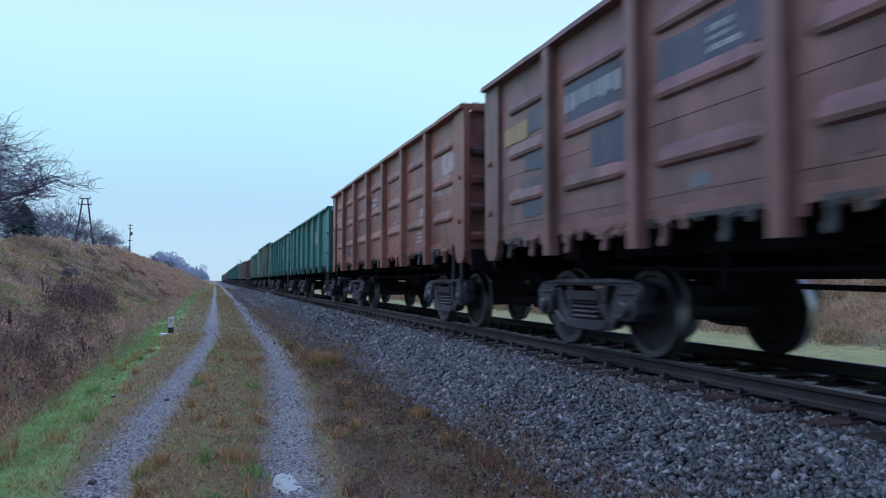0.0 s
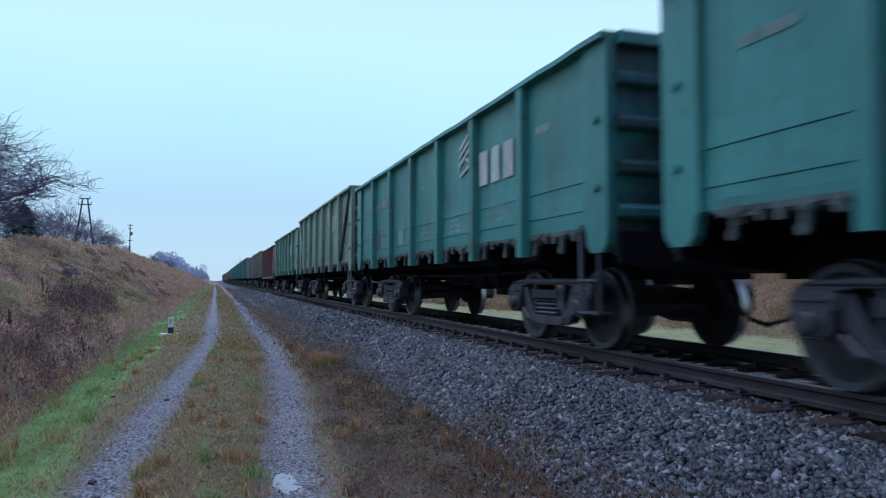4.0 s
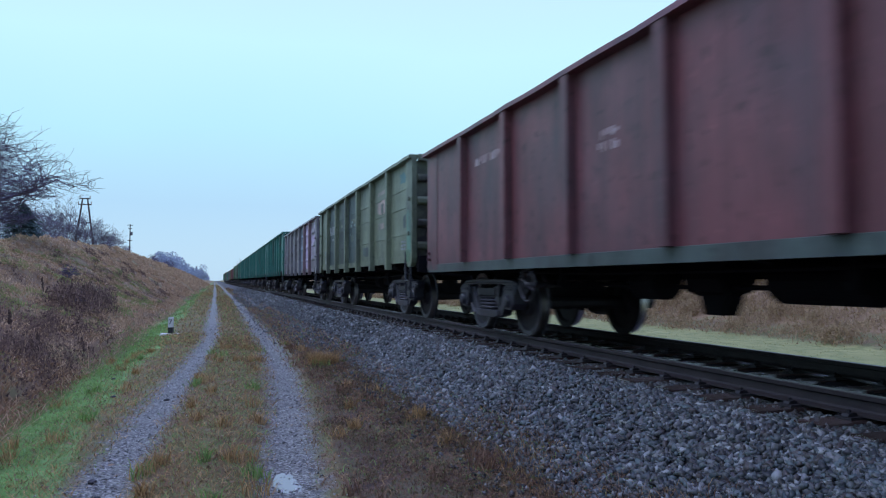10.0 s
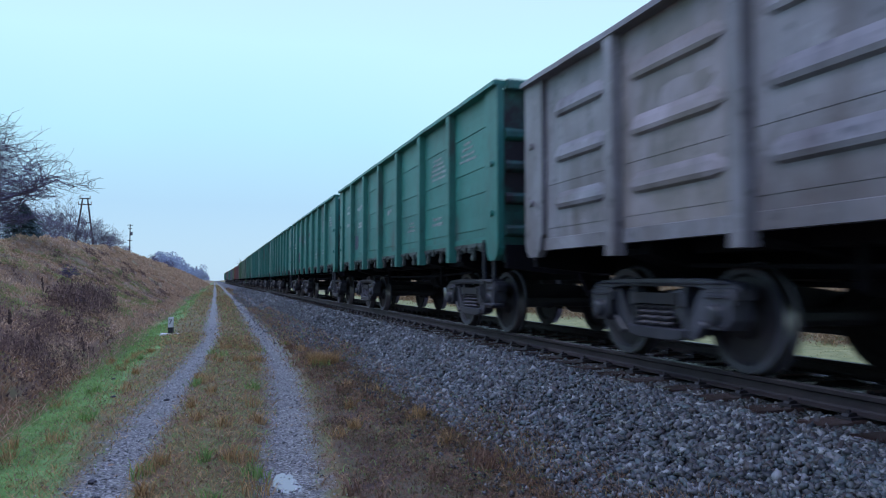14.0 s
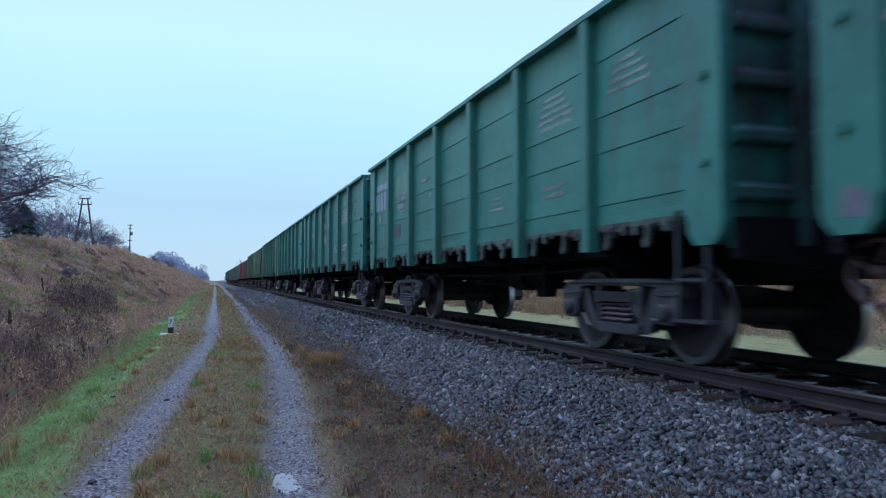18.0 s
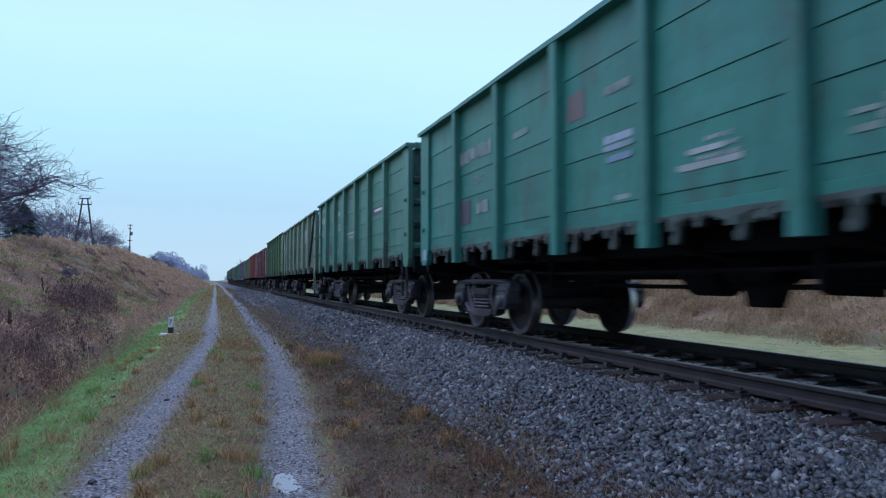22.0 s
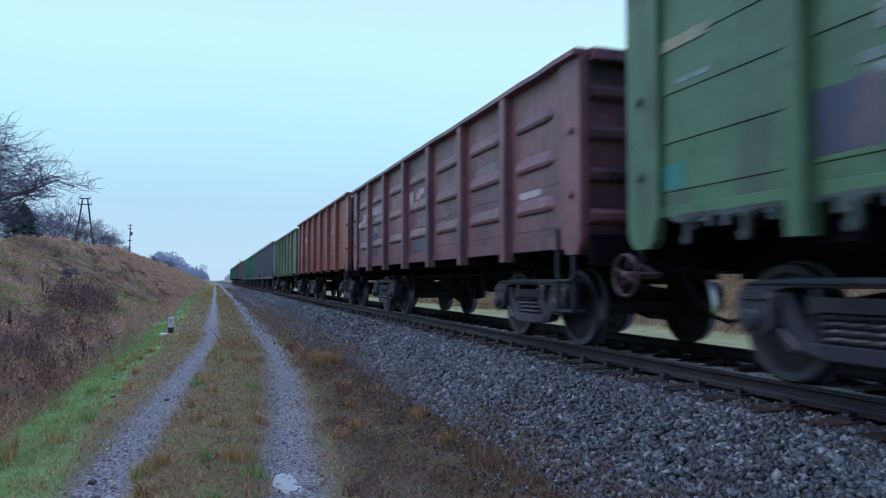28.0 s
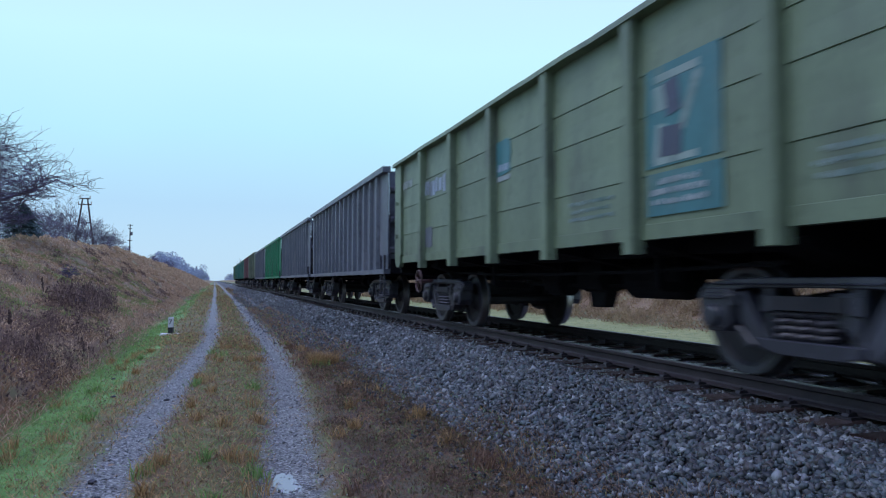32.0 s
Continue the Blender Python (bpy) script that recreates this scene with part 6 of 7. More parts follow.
    tuft(2.07, 14.2, 0.28, 420, (0.18, 0.36), dry)
    tuft(1.95, 13.9, 0.25, 60, (0.12, 0.22), green)
    for k in range(120):
        y = 3.2 + 16 * rng.uniform() ** 1.4
        zone = rng.integers(0, 3)
        x = (rng.uniform(-2.1, -1.2), centre(y, rng.uniform(0.1, 0.9)), rng.uniform(rut_x(RIGHT_RUT, y) + 0.38, 2.6))[zone]
        tuft(x, y, rng.uniform(0.05, 0.16), int(rng.integers(25, 70)), (0.09, 0.2), (dry, green, dry, dry)[rng.integers(0, 4)] if zone < 2 else (russet, russet, dry, russet)[rng.integers(0, 4)])
    for sw in (dry, green, russet):
        sw.done()


build_grass()


def puffs(rng, cx, cy, r, h, per, leaf):
    """Clumps of dead leaves and seed heads: small ragged triangles spread through upright heaps."""
    n = len(cx)
    u = rng.uniform(0, 1, (n, per)) ** 0.8
    rad = r[:, None] * np.sqrt(rng.uniform(0, 1, (n, per))) * (1.05 - 0.6 * u)
    a = rng.uniform(0, math.tau, (n, per))
    x, y = cx[:, None] + rad * np.cos(a), cy[:, None] + rad * np.sin(a)
    z = land(x, y)[0] + u * h[:, None]
    p = np.stack([x, y, z], -1).reshape(-1, 1, 3)
    size = np.repeat(leaf, per)[:, None, None]
    v = p + rng.normal(0, 1, (n * per, 3, 3)) * size * np.array([0.7, 0.7, 1.1])
    return v.reshape(-1, 3), np.arange(3 * n * per).reshape(-1, 3)


def heap(name, label, mat, seed, count, xr, yr, power, rs, hs, per, leaf, where=None):
    rng = np.random.default_rng(seed)
    x = rng.uniform(*xr, count)
    y = yr[0] + (yr[1] - yr[0]) * rng.uniform(0, 1, count) ** power
    if where is not None:
        k = where(x, y, rng.uniform(0, 1, count))
        x, y = x[k], y[k]
    n = len(x)
    v, f = puffs(rng, x, y, rng.uniform(*rs, n), rng.uniform(*hs, n), per, rng.uniform(*leaf, n) * (0.7 + y / 40))
    tagged(new(name, fast_mesh(name, v, f, mat)), label, "weeds", kind="stuff")


def build_bank_growth():
    rng = np.random.default_rng(21)
    weeds = Sward("bank_weeds", "tall dead brown weeds at the foot of the bank", RUSSET, "weeds")
    pale_weeds = Sward("bank_pale_weeds", "paler dead stalks on the bank", RUSSET, "weeds")
    turf = Sward("bank_grass", "flattened dry brown grass over the cutting bank", THATCH)
    fresh = Sward("bank_green_grass", "green grass patches on the cutting bank", GREEN)

    def sow(sw, n, xr, yr, power, hs, ws, lean, where=None):
        x = rng.uniform(*xr, n)
        y = yr[0] + (yr[1] - yr[0]) * rng.uniform(0, 1, n) ** power
        if where is not None:
            k = where(x, y, rng.uniform(0, 1, n))
            x, y = x[k], y[k]
        n = len(x)
        z = land(x, y)[0]
        sw.add(*blades(rng, x, y, z, rng.uniform(*hs, n), rng.uniform(*ws, n) * (0.6 + y / 25), rng.uniform(*lean, n)))

    # dark thicket at the foot
    sow(weeds, 2500, (-5.2, -2.1), (3, 11), 1.0, (0.1, 0.3), (0.008, 0.014), (1.2, 2.6))
    sow(pale_weeds, 2500, (-2.75, -2.1), (6, 60), 1.3, (0.06, 0.2), (0.006, 0.012), (1.0, 2.4))
    sow(weeds, 3500, (-4.9, -2.25), (3, 22), 1.2, (0.1, 0.3), (0.007, 0.013), (1.0, 2.4), lambda x, y, u: u < 1.2 * patchy(x, y, 0.8, 0.2) ** 2.2)
    sow(weeds, 2500, (-7.5, -2.6), (12, 50), 1.2, (0.1, 0.3), (0.006, 0.012), (0.9, 2.2), lambda x, y, u: u < 1.2 * patchy(x, y, 0.5, 1.2) ** 2.5)
    sow(turf, 24000, (-11.5, -2.3), (3, 45), 1.1, (0.06, 0.13), (0.010, 0.022), (1.2, 2.4), lambda x, y, u: u < 0.5 + 0.5 * patchy(x, y, 0.6, 3.2))
    sow(turf, 11000, (-12, -2.6), (40, 150), 1.3, (0.08, 0.2), (0.008, 0.016), (1.2, 2.2))
    sow(turf, 8000, (-5.5, -2.2), (3, 15), 1.0, (0.06, 0.14), (0.012, 0.024), (1.0, 2.2))
    sow(weeds, 2000, (-12.5, -3), (30, 160), 1.3, (0.12, 0.35), (0.006, 0.012), (0.7, 2.0), lambda x, y, u: u < 1.3 * patchy(x, y, 0.22, 0.7) ** 2.5)
    sow(fresh, 9000, (-8, -3.0), (9, 40), 1.1, (0.06, 0.2), (0.008, 0.014), (0.4, 1.2), lambda x, y, u: patchy(x, y, 0.45, 5.2) > 0.62)
    sow(pale_weeds, 5000, (-11, -2.4), (3, 60), 1.2, (0.08, 0.22), (0.008, 0.014), (1.1, 2.5), lambda x, y, u: u < 1.1 * patchy(x, y, 0.7, 2.6) ** 1.5)
    # feathery seed stalks
    sow(weeds, 260, (-6, -2.3), (6, 30), 1.1, (0.5, 0.9), (0.006, 0.01), (0.05, 0.4))
    for sw in (weeds, pale_weeds, turf, fresh):
        sw.done()
    heap("dark_weed_clumps", "dark withered weed clumps at the foot of the bank", MATTED, 71, 430, (-4.9, -2.35), (3, 20), 1.1, (0.15, 0.4), (0.2, 0.7), 130, (0.013, 0.022),
         lambda x, y, u: u < 1.3 * patchy(x, y, 0.8, 0.2) ** 1.6)
    heap("corner_weed_clumps", "dark withered weeds at the near foot of the bank", MATTED, 76, 190, (-4.6, -2.4), (3, 12), 1.0, (0.14, 0.35), (0.2, 0.55), 90, (0.016, 0.026))
    heap("thicket", "dense dark thicket of dead weeds halfway up the bank", MATTED, 77, 60, (-4.7, -3.4), (23.5, 28.5), 1.0, (0.25, 0.5), (0.4, 0.9), 130, (0.02, 0.03))
    heap("verge_herbs", "low russet and olive herbs between the rut and the ballast", HERB, 78, 1100, (1.0, 2.75), (2.7, 15), 1.3, (0.08, 0.22), (0.05, 0.15), 46, (0.008, 0.014),
         lambda x, y, u: (x > rut_x(RIGHT_RUT, y) + 0.35 + 0.2 * u) & (u < 0.25 + 0.75 * patchy(x, y, 1.3, 0.6)))
    heap("bank_weed_clumps", "brown withered weed clumps over the bank", MATTED, 72, 420, (-9.5, -2.8), (11, 70), 1.3, (0.3, 0.7), (0.15, 0.4), 110, (0.014, 0.024),
         lambda x, y, u: u < 1.2 * patchy(x, y, 0.4, 1.2) ** 2)
    heap("bank_dry_clumps", "pale dry weed clumps over the bank", RUSSET, 73, 1700, (-11.5, -2.5), (6, 100), 1.2, (0.2, 0.6), (0.06, 0.26), 85, (0.016, 0.026),
         lambda x, y, u: u < 0.25 + 0.8 * patchy(x, y, 0.6, 2.6))
    heap("far_bank_weeds", "brown weeds on the far stretch of the bank", RUSSET, 79, 900, (-12.5, -2.6), (85, 330), 1.3, (0.5, 1.4), (0.08, 0.4), 40, (0.02, 0.032))
    heap("bank_green_herbs", "low yellow-green herbs in patches on the bank", HERB_GREEN, 80, 620, (-9.5, -2.9), (8, 60), 1.2, (0.25, 0.6), (0.05, 0.2), 80, (0.015, 0.025),
         lambda x, y, u: patchy(x, y, 0.45, 5.2) > 0.45)
    heap("field_weed_heaps", "tangled brown weeds along the far field edge", FIELD_WEED, 74, 1700, (18.0, 28), (4, 100), 1.2, (0.4, 1.0), (0.2, 0.8), 110, (0.032, 0.05))
    heap("field_scrub", "tall tangled brown scrub beyond the field", FIELD_WEED, 75, 300, (20, 29), (6, 110), 1.2, (0.5, 1.2), (0.6, 1.5), 150, (0.032, 0.05))
    # beyond the line: straw field, then dead tall weeds and scrub
    straw = Sward("field_grass", "pale straw-green grass field beyond the railway line", STRAW)
    far = Sward("field_weeds", "tall dead brown weeds along the far field edge", FIELD_WEED, "weeds")
    sow(straw, 14000, (8.4, 19.5), (4, 70), 1.4, (0.02, 0.05), (0.012, 0.022), (1.2, 2.4))
    sow(far, 4000, (18.2, 27), (6, 110), 1.3, (0.2, 0.6), (0.012, 0.022), (0.8, 2.2))
    sow(turf2 := Sward("field_dry_stalks", "dry pale stalks among the far weeds", FIELD_WEED, "weeds"), 2500, (18.6, 26), (6, 110), 1.3, (0.2, 0.6), (0.012, 0.022), (0.8, 2.2))
    for sw in (straw, far, turf2):
        sw.done()


build_bank_growth()


def build_docks():
    """Dead upright dock plants on the bank: a ribbed stalk with a tight dark seed head and a side spike each."""
    def stalk(bm):
        tube(bm, [(0, 0, -0.04), (0.006, 0.004, 0.22), (0.0, -0.008, 0.46), (0.012, 0, 0.66)], 0.007, 6)
        tube(bm, [(0.003, 0, 0.3), (0.04, 0.02, 0.4), (0.055, 0.025, 0.5)], 0.004, 5)

    def head(length, r, seed):
        def draw(bm):
            rg = random.Random(seed)
            for k in range(46):
                u = rg.random()
                a, d = rg.uniform(0, math.tau), r * (0.35 + 0.65 * math.sin(math.pi * (0.15 + 0.8 * u)))
                c = Vector((d * math.cos(a), d * math.sin(a), u * length))
                g = bmesh.ops.create_icosphere(bm, subdivisions=1, radius=rg.uniform(0.011, 0.02))
                bmesh.ops.translate(bm, verts=g["verts"], vec=c)
        return draw

    st = shared("dock_stalk", LEAF_DARK, stalk)
    hd, sp = shared("dock_head", LEAF_DARK, head(0.34, 0.03, 1)), shared("dock_spike", LEAF_DARK, head(0.16, 0.018, 2))
    rg = random.Random(9)
    for x, y, high in ((-5.47, 26.8, 0.62), (-6.04, 32.7, 0.55), (-5.15, 25.7, 0.5), (-3.01, 18.3, 0.42), (-2.5, 16.1, 0.42), (-5.3, 26.2, 0.5), (-3.85, 16.4, 0.6), (-3.0, 14.6, 0.55), (-5.8, 33.6, 0.5), (-2.62, 16.5, 0.36)):
        plant = tagged(new("dock_plant"), "dead dark brown dock plant standing on the bank", "plant", group="dead dock plants on the bank")
        plant.matrix_world = pose(x, y, float(land(x, y)[0]), rg.uniform(-9, 9), rg.uniform(-9, 9), rg.uniform(0, 360)) @ Matrix.Scale(high / 0.72, 4)
        piece("stalk", st, plant)
        piece("seed_head", hd, plant, (0.004, 0, 0.4))
        piece("seed_spike", sp, plant, (0.05, 0.024, 0.4))


build_docks()


def build_litter():
    rng = np.random.default_rng(31)
    n = 1700
    y = 3.4 + 16 * rng.uniform(0, 1, n) ** 1.5
    x = rng.uniform(-2.0, 2.6, n)
    k = land(x, y)[1] < rng.uniform(0, 1.2, n)
    x, y = x[k], y[k]
    n = len(x)
    z = land(x, y)[0] + 0.012
    a, s = rng.uniform(0, math.tau, n), rng.uniform(0.014, 0.038, n)
    c, d = np.stack([np.cos(a), np.sin(a), rng.uniform(-0.4, 0.4, n)], -1) * s[:, None], np.stack([-np.sin(a), np.cos(a), rng.uniform(-0.5, 0.5, n)], -1) * (s * 0.6)[:, None]
    p = np.stack([x, y, z], -1)
    v = np.stack([p - c, p - d * 0.9, p + c, p + d * 0.9], 1)
    tagged(new("fallen_leaves", fast_mesh("fallen_leaves", v.reshape(-1, 3), np.arange(4 * n).reshape(-1, 4), LEAF)), "scattered brown fallen leaves on path and verge", "leaves", kind="stuff")
    # a few dark clods on the path
    def clod(bm):
        r = bmesh.ops.create_icosphere(bm, subdivisions=2, radius=0.035)
        for w in r["verts"]:
            w.co = Vector((w.co.x * 1.3, w.co.y, w.co.z * 0.6)) * (1 + 0.3 * noise.noise(w.co * 40))
    me = shared("clod", BLACK_PAINT, clod)
    for x, y in ((-0.86, 6.15), (-0.62, 10.9), (-0.95, 6.6), (-1.35, 11.2), (-1.6, 13.2), (-1.25, 16.5)):
        ob = new("clod", me)
        ob.location = (x, y, float(land(x, y)[0]) + 0.012)
        ob.rotation_euler.z = x * 9
        tagged(ob, "small dark clod of earth on the path", "clod", group="clods on the path")


build_litter()


# ---- trackside post ----
def build_picket_post():
    x, y = -1.28, 23.9
    z = float(land(x, y)[0])
    post = tagged(new("distance_post"), "white distance post with black foot and figure 7", "distance post")
    post.location = (x, y, z)
    post.rotation_euler.z = radians(-10)
    bm = bmesh.new()
    prism(bm, [(-0.07, 0.22), (0.07, 0.22), (0.07, 0.51), (0.05, 0.54), (-0.05, 0.54), (-0.07, 0.51)], -0.07, 0.07, axis=1)
    part("white_head", bm, CONCRETE, post)
    bm = bmesh.new()
    box(bm, -0.069, 0.069, -0.069, 0.069, -0.05, 0.22)
    part("black_foot", bm, BLACK_PAINT, post, "black painted foot")
    bm = bmesh.new()
    rng = random.Random(3)
    ring = [(math.cos(k * math.tau / 18) * 0.34 * rng.uniform(0.85, 1.1), math.sin(k * math.tau / 18) * 0.3 * rng.uniform(0.85, 1.1)) for k in range(18)]
    lo, hi = [bm.verts.new((u, v, -0.06)) for u, v in ring], [bm.verts.new((u * 0.9, v * 0.9, 0.03)) for u, v in ring]
    for k in range(18):
        bm.faces.new((lo[k], lo[(k + 1) % 18], hi[(k + 1) % 18], hi[k]))
    bm.faces.new(hi)
    part("whitewashed_base", bm, CONCRETE, post, "whitewashed stone base")
    cu = bpy.data.curves.new("figure", "FONT")
    cu.body, cu.size, cu.extrude, cu.align_x, cu.align_y = "7", 0.22, 0.003, "CENTER", "CENTER"
    tmp = new("figure_source", cu)
    bpy.context.view_layer.update()
    me = bpy.data.meshes.new_from_object(tmp.evaluated_get(bpy.context.evaluated_depsgraph_get()))
    bpy.data.objects.remove(tmp)
    me.materials.clear()
    me.materials.append(BLACK_PAINT)
    piece("figure", me, post, pose(0, -0.0735, 0.38, 90), "black painted figure 7")


build_picket_post()


# ---- trees, poles and distance ----
def bare_tree(name, label, seed, x, y, height, spread, trunk_r, levels=5, bias=(0, 0, 0), droop=0.0, group="", stem=0.36, reach=(0.55, 0.8), bark=BARK):
    """A leafless tree: a tapered trunk that forks again and again into limbs and fine twigs."""
    rng = random.Random(seed)
    tree = tagged(new(name), label, "tree", group=group)
    tree.location = (x, y, float(land(x, y)[0]) - 0.1)
    verts, faces = {0: [], 1: []}, {0: [], 1: []}

    def limb(p, d, length, r, level):
        k = 0 if level == 0 else 1
        pts, segs = [p], 4 if level < 3 else 3
        for s in range(segs):
            wob = 0.4 if level == 0 else 1.0
            d = (d + wob * Vector((rng.gauss(0, 0.16), rng.gauss(0, 0.16), rng.gauss(0, 0.12) - droop * level * 0.05)) + Vector(bias) * 0.06 * wob).normalized()
            p = p + d * (length / segs)
            pts.append(p)
        n = 6 if level < 2 else (4 if level < 4 else 3)
        base = len(verts[k])
        for i, q in enumerate(pts):
            a = (pts[min(i + 1, segs)] - pts[max(i - 1, 0)]).normalized().orthogonal().normalized()
            dd = (pts[min(i + 1, segs)] - pts[max(i - 1, 0)]).normalized()
            b = dd.cross(a)
            rr = r * (1 - 0.5 * i / segs)
            for j in range(n):
                verts[k].append(q + (a * math.cos(j * math.tau / n) + b * math.sin(j * math.tau / n)) * rr)
        for i in range(segs):
            for j in range(n):
                faces[k].append((base + i * n + j, base + i * n + (j + 1) % n, base + (i + 1) * n + (j + 1) % n, base + (i + 1) * n + j))
        if level >= levels:
            return
        kids = (5, 4, 4, 4, 3, 3)[min(level, 5)]
        for c in range(kids):
            t = rng.uniform(0.35, 1.0) if c else 1.0
            i = min(segs - 1, int(t * segs))
            q = pts[i].lerp(pts[i + 1], t * segs - i) if t < 1 else pts[-1]
            turn = Vector((rng.gauss(0, 1), rng.gauss(0, 1), rng.gauss(0.15, 0.6))).normalized()
            nd = (d * (0.75 if c == 0 else 0.4) + turn * spread).normalized()
            if nd.z < -0.3:
                nd.z *= 0.3
            limb(q, nd, length * rng.uniform(*reach), r * (0.62 if c else 0.7), level + 1)

    limb(Vector((0, 0, 0)), Vector((0, 0, 1)), height * stem, trunk_r, 0)
    for k, nm in ((0, "trunk"), (1, "crown")):
        me = from_arrays(nm, [tuple(v) for v in verts[k]], faces[k], bark)
        piece(nm, me, tree, None, "" if k == 0 else "bare twiggy crown")
    return tree


def spruce(x, y, height, width, seed, label):
    rng = np.random.default_rng(seed)
    tree = tagged(new("spruce"), label, "tree")
    tree.location = (x, y, float(land(x, y)[0]) - 0.1)
    bm = bmesh.new()
    tube(bm, [(0, 0, 0), (0, 0, height * 0.6), (0, 0, height)], [0.12, 0.07, 0.015], 7)
    part("trunk", bm, BARK, tree)
    n = 7000
    u = rng.uniform(0.04, 1, n) ** 0.8
    r = width / 2 * (1 - u) * (0.75 + 0.35 * np.sin(u * 55 + rng.uniform(0, 0.8, n))) * np.sqrt(rng.uniform(0.15, 1, n)) + 0.03
    a = rng.uniform(0, math.tau, n)
    r = r * (0.85 + 0.25 * np.sin(3 * a + 9 * u) + 0.15 * np.sin(7 * a + 23 * u))
    p = np.stack([r * np.cos(a), r * np.sin(a), u * height * 0.9 - r * 0.25], -1)
    d = np.stack([np.cos(a), np.sin(a), -0.35 + rng.normal(0, 0.25, n)], -1) * rng.uniform(0.16, 0.4, (n, 1))
    s = np.stack([-np.sin(a), np.cos(a), rng.normal(0, 0.3, n)], -1) * rng.uniform(0.05, 0.12, (n, 1))
    v = np.stack([p - s, p + s, p + d], 1)
    piece("crown", fast_mesh("crown", v.reshape(-1, 3), np.arange(3 * n).reshape(-1, 3), NEEDLE), tree, None, "dark green needle crown")


def build_trees():
    bare_tree("bare_tree", "gnarled leafless tree on top of the bank", 5, -12.3, 48.5, 9.5, 1.0, 0.16, 6, bias=(0.75, -0.3, 0.35), droop=0.2, stem=0.30, reach=(0.66, 0.92))
    bare_tree("bare_tree", "leaning leafless tree on top of the bank", 23, -14.2, 51.5, 8.0, 0.8, 0.1, 5, bias=(0.45, 0, 0.5), droop=0.1, stem=0.3, reach=(0.62, 0.88))
    spruce(-17.7, 78, 4.6, 8.6, 8, "small dark spruce on top of the bank")
    G = "leafless trees on the bank"
    for k, (x, y, h) in enumerate(((-23.0, 122, 10.0), (-21.0, 118, 11.0), (-25.5, 128, 11.5), (-17.5, 120, 8.0), (-16.0, 124, 6.0), (-27, 112, 9.5), (-19.5, 126, 8.5), (-28.5, 120, 12.0), (-24.5, 110, 10.5), (-22.0, 108, 8.5), (-18.5, 112, 6.5), (-30, 130, 12.5), (-20.2, 140, 9.5))):
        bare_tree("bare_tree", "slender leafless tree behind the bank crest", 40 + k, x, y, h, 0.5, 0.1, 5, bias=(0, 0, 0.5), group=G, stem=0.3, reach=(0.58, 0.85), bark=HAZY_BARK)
    # scrub on the bank and its crest
    for k, (x, y, h) in enumerate(((-4.2, 26.0, 0.8), (-4.9, 31, 0.9), (-6.5, 37, 1.3), (-10.5, 82, 1.6), (-11.0, 100, 2.0),
                                   (-10.2, 135, 2.6), (-11.5, 60, 1.3), (-9.5, 165, 3.0), (-10, 190, 3.4), (-11.2, 143, 1.7), (-10.9, 150, 1.6), (-11.4, 157, 2.0), (-11.0, 174, 2.2))):
        bare_tree("shrub", "dark leafless twiggy shrub on the bank", 80 + k, x, y, h * 1.6, 1.0, 0.03, 4, group="shrubs on the bank", stem=0.16, reach=(0.75, 1.0))
    # trees beyond the line, over the wagons
    for k, (x, y, h) in enumerate(((26, 212, 19), (29, 222, 15), (21, 455, 22), (27, 470, 18))):
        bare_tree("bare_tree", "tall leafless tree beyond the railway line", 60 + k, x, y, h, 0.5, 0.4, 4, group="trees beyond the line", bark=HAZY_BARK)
    for k, (x, y, h) in enumerate(((27, 48, 3.2), (28, 60, 3.5), (26, 75, 3.6), (26, 95, 4))):
        bare_tree("shrub", "leafless shrub among the far weeds", 100 + k, x, y, h * 1.2, 0.9, 0.03, 4, group="shrubs beyond the line", stem=0.2, reach=(0.7, 0.95))


build_trees()


def build_woods():
    rng = np.random.default_rng(51)
    V, F, off = [], [], 0
    spots = []
    for k in range(420):
        t = rng.uniform() ** 1.6
        y = 560 + 1700 * t
        spots.append((-28 - rng.uniform(0, 13) - 10 * t, y, rng.uniform(12, 19) * (0.75 if k % 3 else 1.1)))
    for k in range(260):
        y = 900 + 2300 * rng.uniform()
        spots.append((-12 - (y - 900) * 0.004 - rng.uniform(0, 16), y, rng.uniform(9, 15) * (1.3 if k % 7 == 0 else 0.9)))
    for k in range(120):
        y = 620 + 1900 * rng.uniform() ** 1.3
        spots.append((30 + rng.uniform(0, 40), y, rng.uniform(9, 16)))
    for x, y, h in spots:
        n = 330
        u = rng.uniform(0.05, 1, n)
        conic = rng.uniform() < 0.3
        prof = (1 - u) if conic else np.sqrt(np.clip(1 - (2 * u - 1.05) ** 2, 0.02, 1))
        r = h * (0.2 if conic else 0.28) * prof * np.sqrt(rng.uniform(0.1, 1, n)) + 0.2
        a = rng.uniform(0, math.tau, n)
        p = np.stack([x + r * np.cos(a), y + r * np.sin(a), land(x, y)[0] + u * h], -1)
        q = rng.normal(size=(n, 3, 3)) * (0.029 * h)
        V.append((p[:, None] + q).reshape(-1, 3))
        F.append(np.arange(3 * n).reshape(-1, 3) + off)
        off += 3 * n
    tagged(new("far_woods", fast_mesh("far_woods", np.concatenate(V), np.concatenate(F), WOODS)), "distant woods along the railway, tinted blue-grey for haze", "woods", kind="stuff")


build_woods()


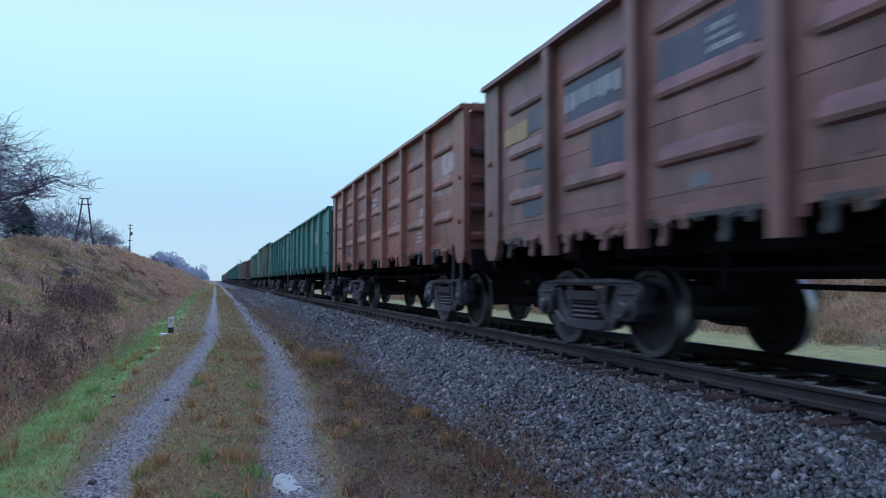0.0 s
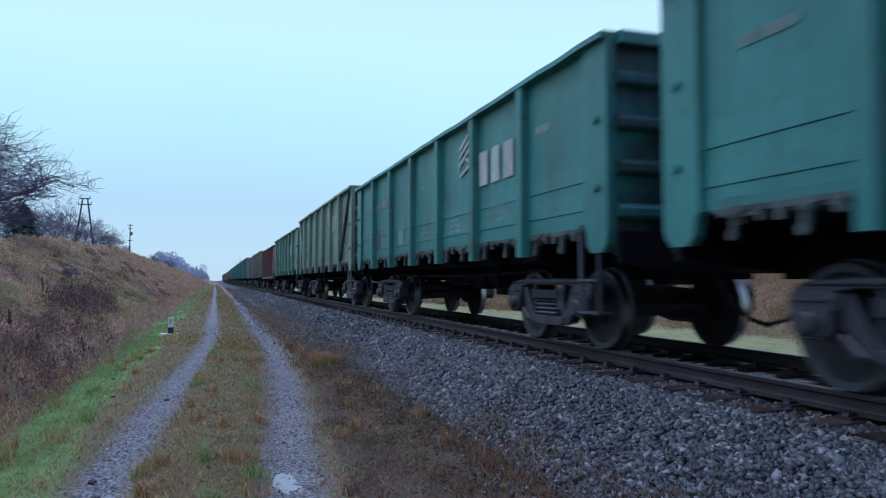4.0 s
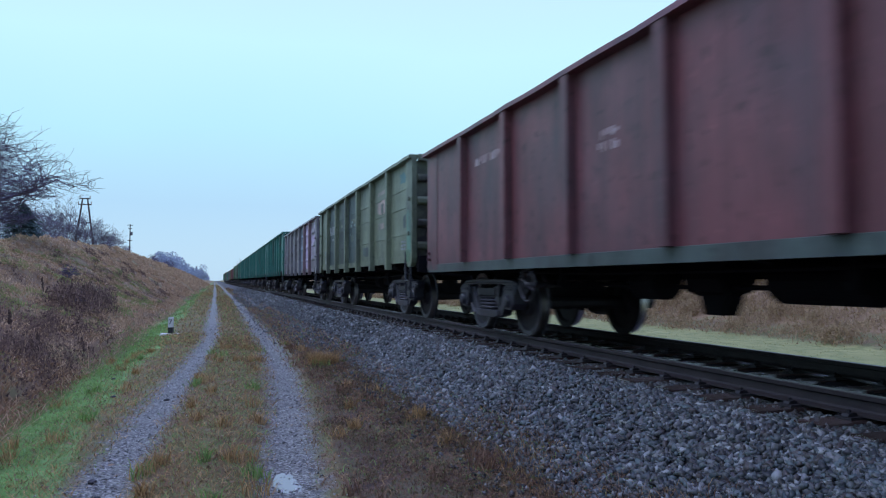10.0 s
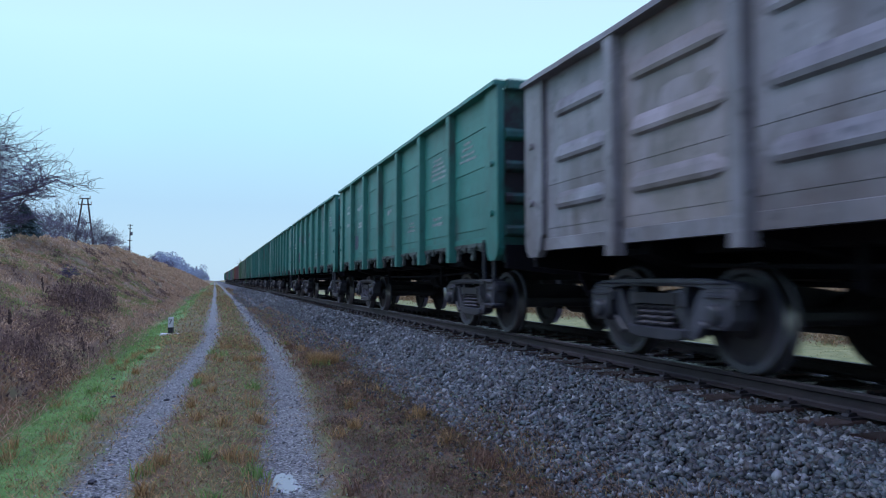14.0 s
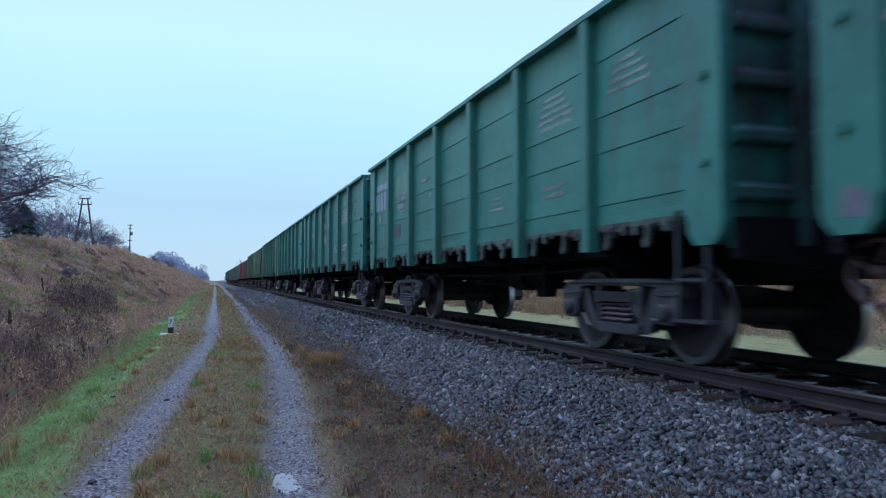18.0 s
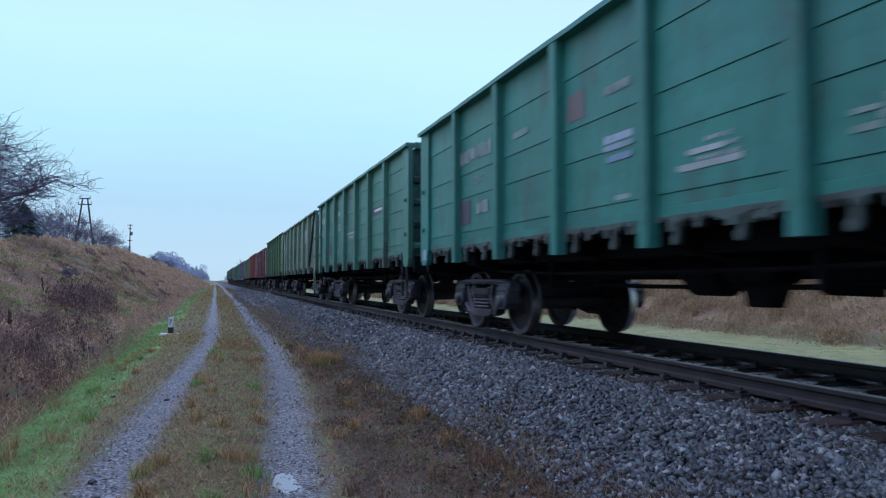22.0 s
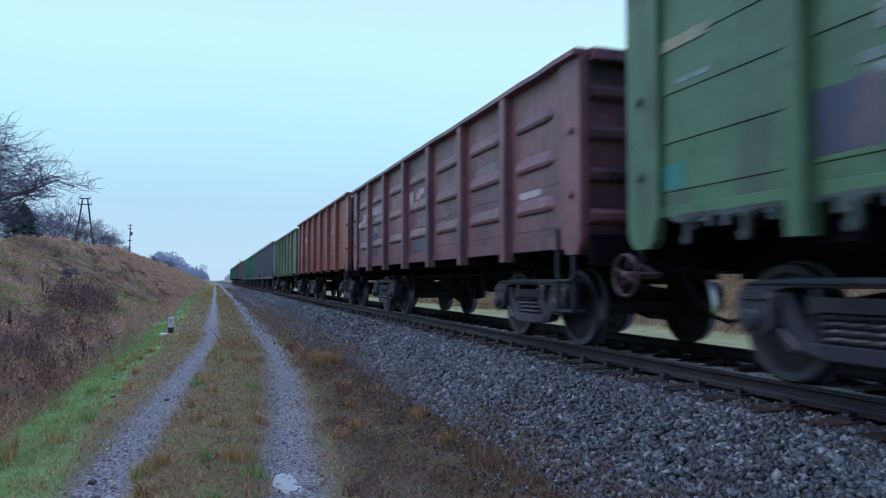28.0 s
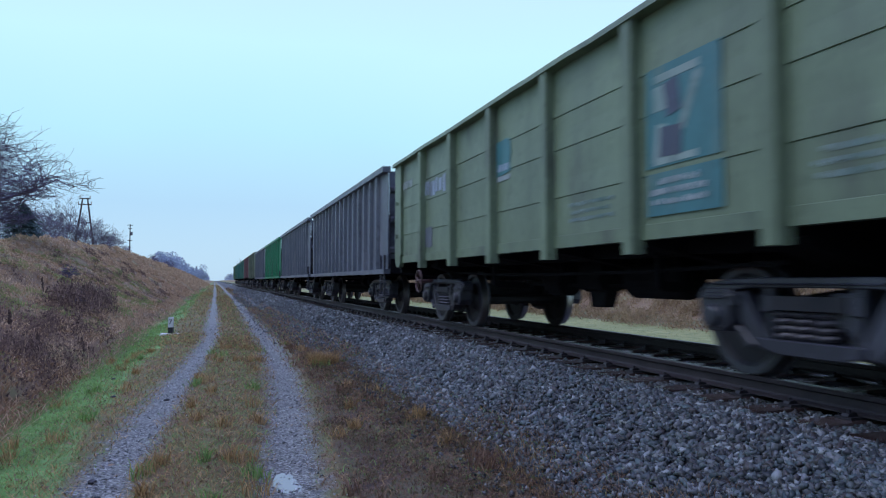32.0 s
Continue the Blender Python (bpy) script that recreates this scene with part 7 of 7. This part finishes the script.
def build_poles():
    x, y = -21.0, 132.7
    z = float(land(x, y)[0])
    pylon = tagged(new("power_line_trestle"), "A-shaped wooden power line trestle with insulators", "power pole")
    pylon.location = (x, y, z)
    H = 15.6 - z
    for s in (-1, 1):
        bm = bmesh.new()
        tube(bm, [(s * 1.75, 0, -0.3), (s * 0.36, 0, H)], [0.17, 0.12], 8)
        part("leg", bm, POLE_WOOD, pylon)
    for hz, w in ((H - 0.1, 0.85), (H - 1.1, 1.05), (H - 4.2, 1.05)):
        bm = bmesh.new()
        box(bm, -w, w, -0.16, -0.06, hz - 0.09, hz + 0.09)
        part("cross_arm", bm, POLE_WOOD, pylon)
        if hz > H - 2:
            for s in (-1, 1):
                bm = bmesh.new()
                lathe(bm, [(0, 0.04), (0.15, 0.09), (0.28, 0.1), (0.42, 0.06)], 10, "Z", (s * (w - 0.08), -0.11, hz + 0.09))
                part("insulator", bm, PORCELAIN, pylon)
    x, y = -21.5, 205.0
    z = float(land(x, y)[0])
    pole = tagged(new("power_line_pole"), "slender wooden power line pole with small cross arms", "power pole")
    pole.location = (x, y, z)
    H = 1.65 + 100 / 1262 * 188 - z
    bm = bmesh.new()
    tube(bm, [(0, 0, -0.3), (0, 0, H)], [0.17, 0.12], 8)
    part("mast", bm, POLE_WOOD, pole)
    for hz, w in ((H - 0.2, 0.75), (H - 1.1, 0.4), (H - 4.3, 0.6)):
        bm = bmesh.new()
        box(bm, -w, w, -0.2, -0.11, hz - 0.08, hz + 0.08)
        part("cross_arm", bm, POLE_WOOD, pole)
    bm = bmesh.new()
    prism(bm, [(0.15, H - 2.9), (0.15, H - 2.0), (0.65, H - 2.0), (0.65, H - 2.9)], -0.3, 0.2, axis=1)
    part("switch_box", bm, PAINT["slate"], pole)


build_poles()


# ---- what moves ----
def motions():
    step = 1 / 15
    for i, w in enumerate(WAGONS):
        walk(w, [(t, pose(TRACK_X, wagon_start(i, t), RAIL_Z)) for t in range(33)])
    n = 480
    for w in WHEELS:
        y = w.location.y
        rows = []
        for k in range(n + 1):
            t = k * step
            rolled = (wagon_start(0) - wagon_start(0, t)) / 0.475
            rows.append((t, Matrix.Translation((0, y, 0.475)) @ Matrix.Rotation(rolled, 4, "X")))
        walk(w, rows)


motions()
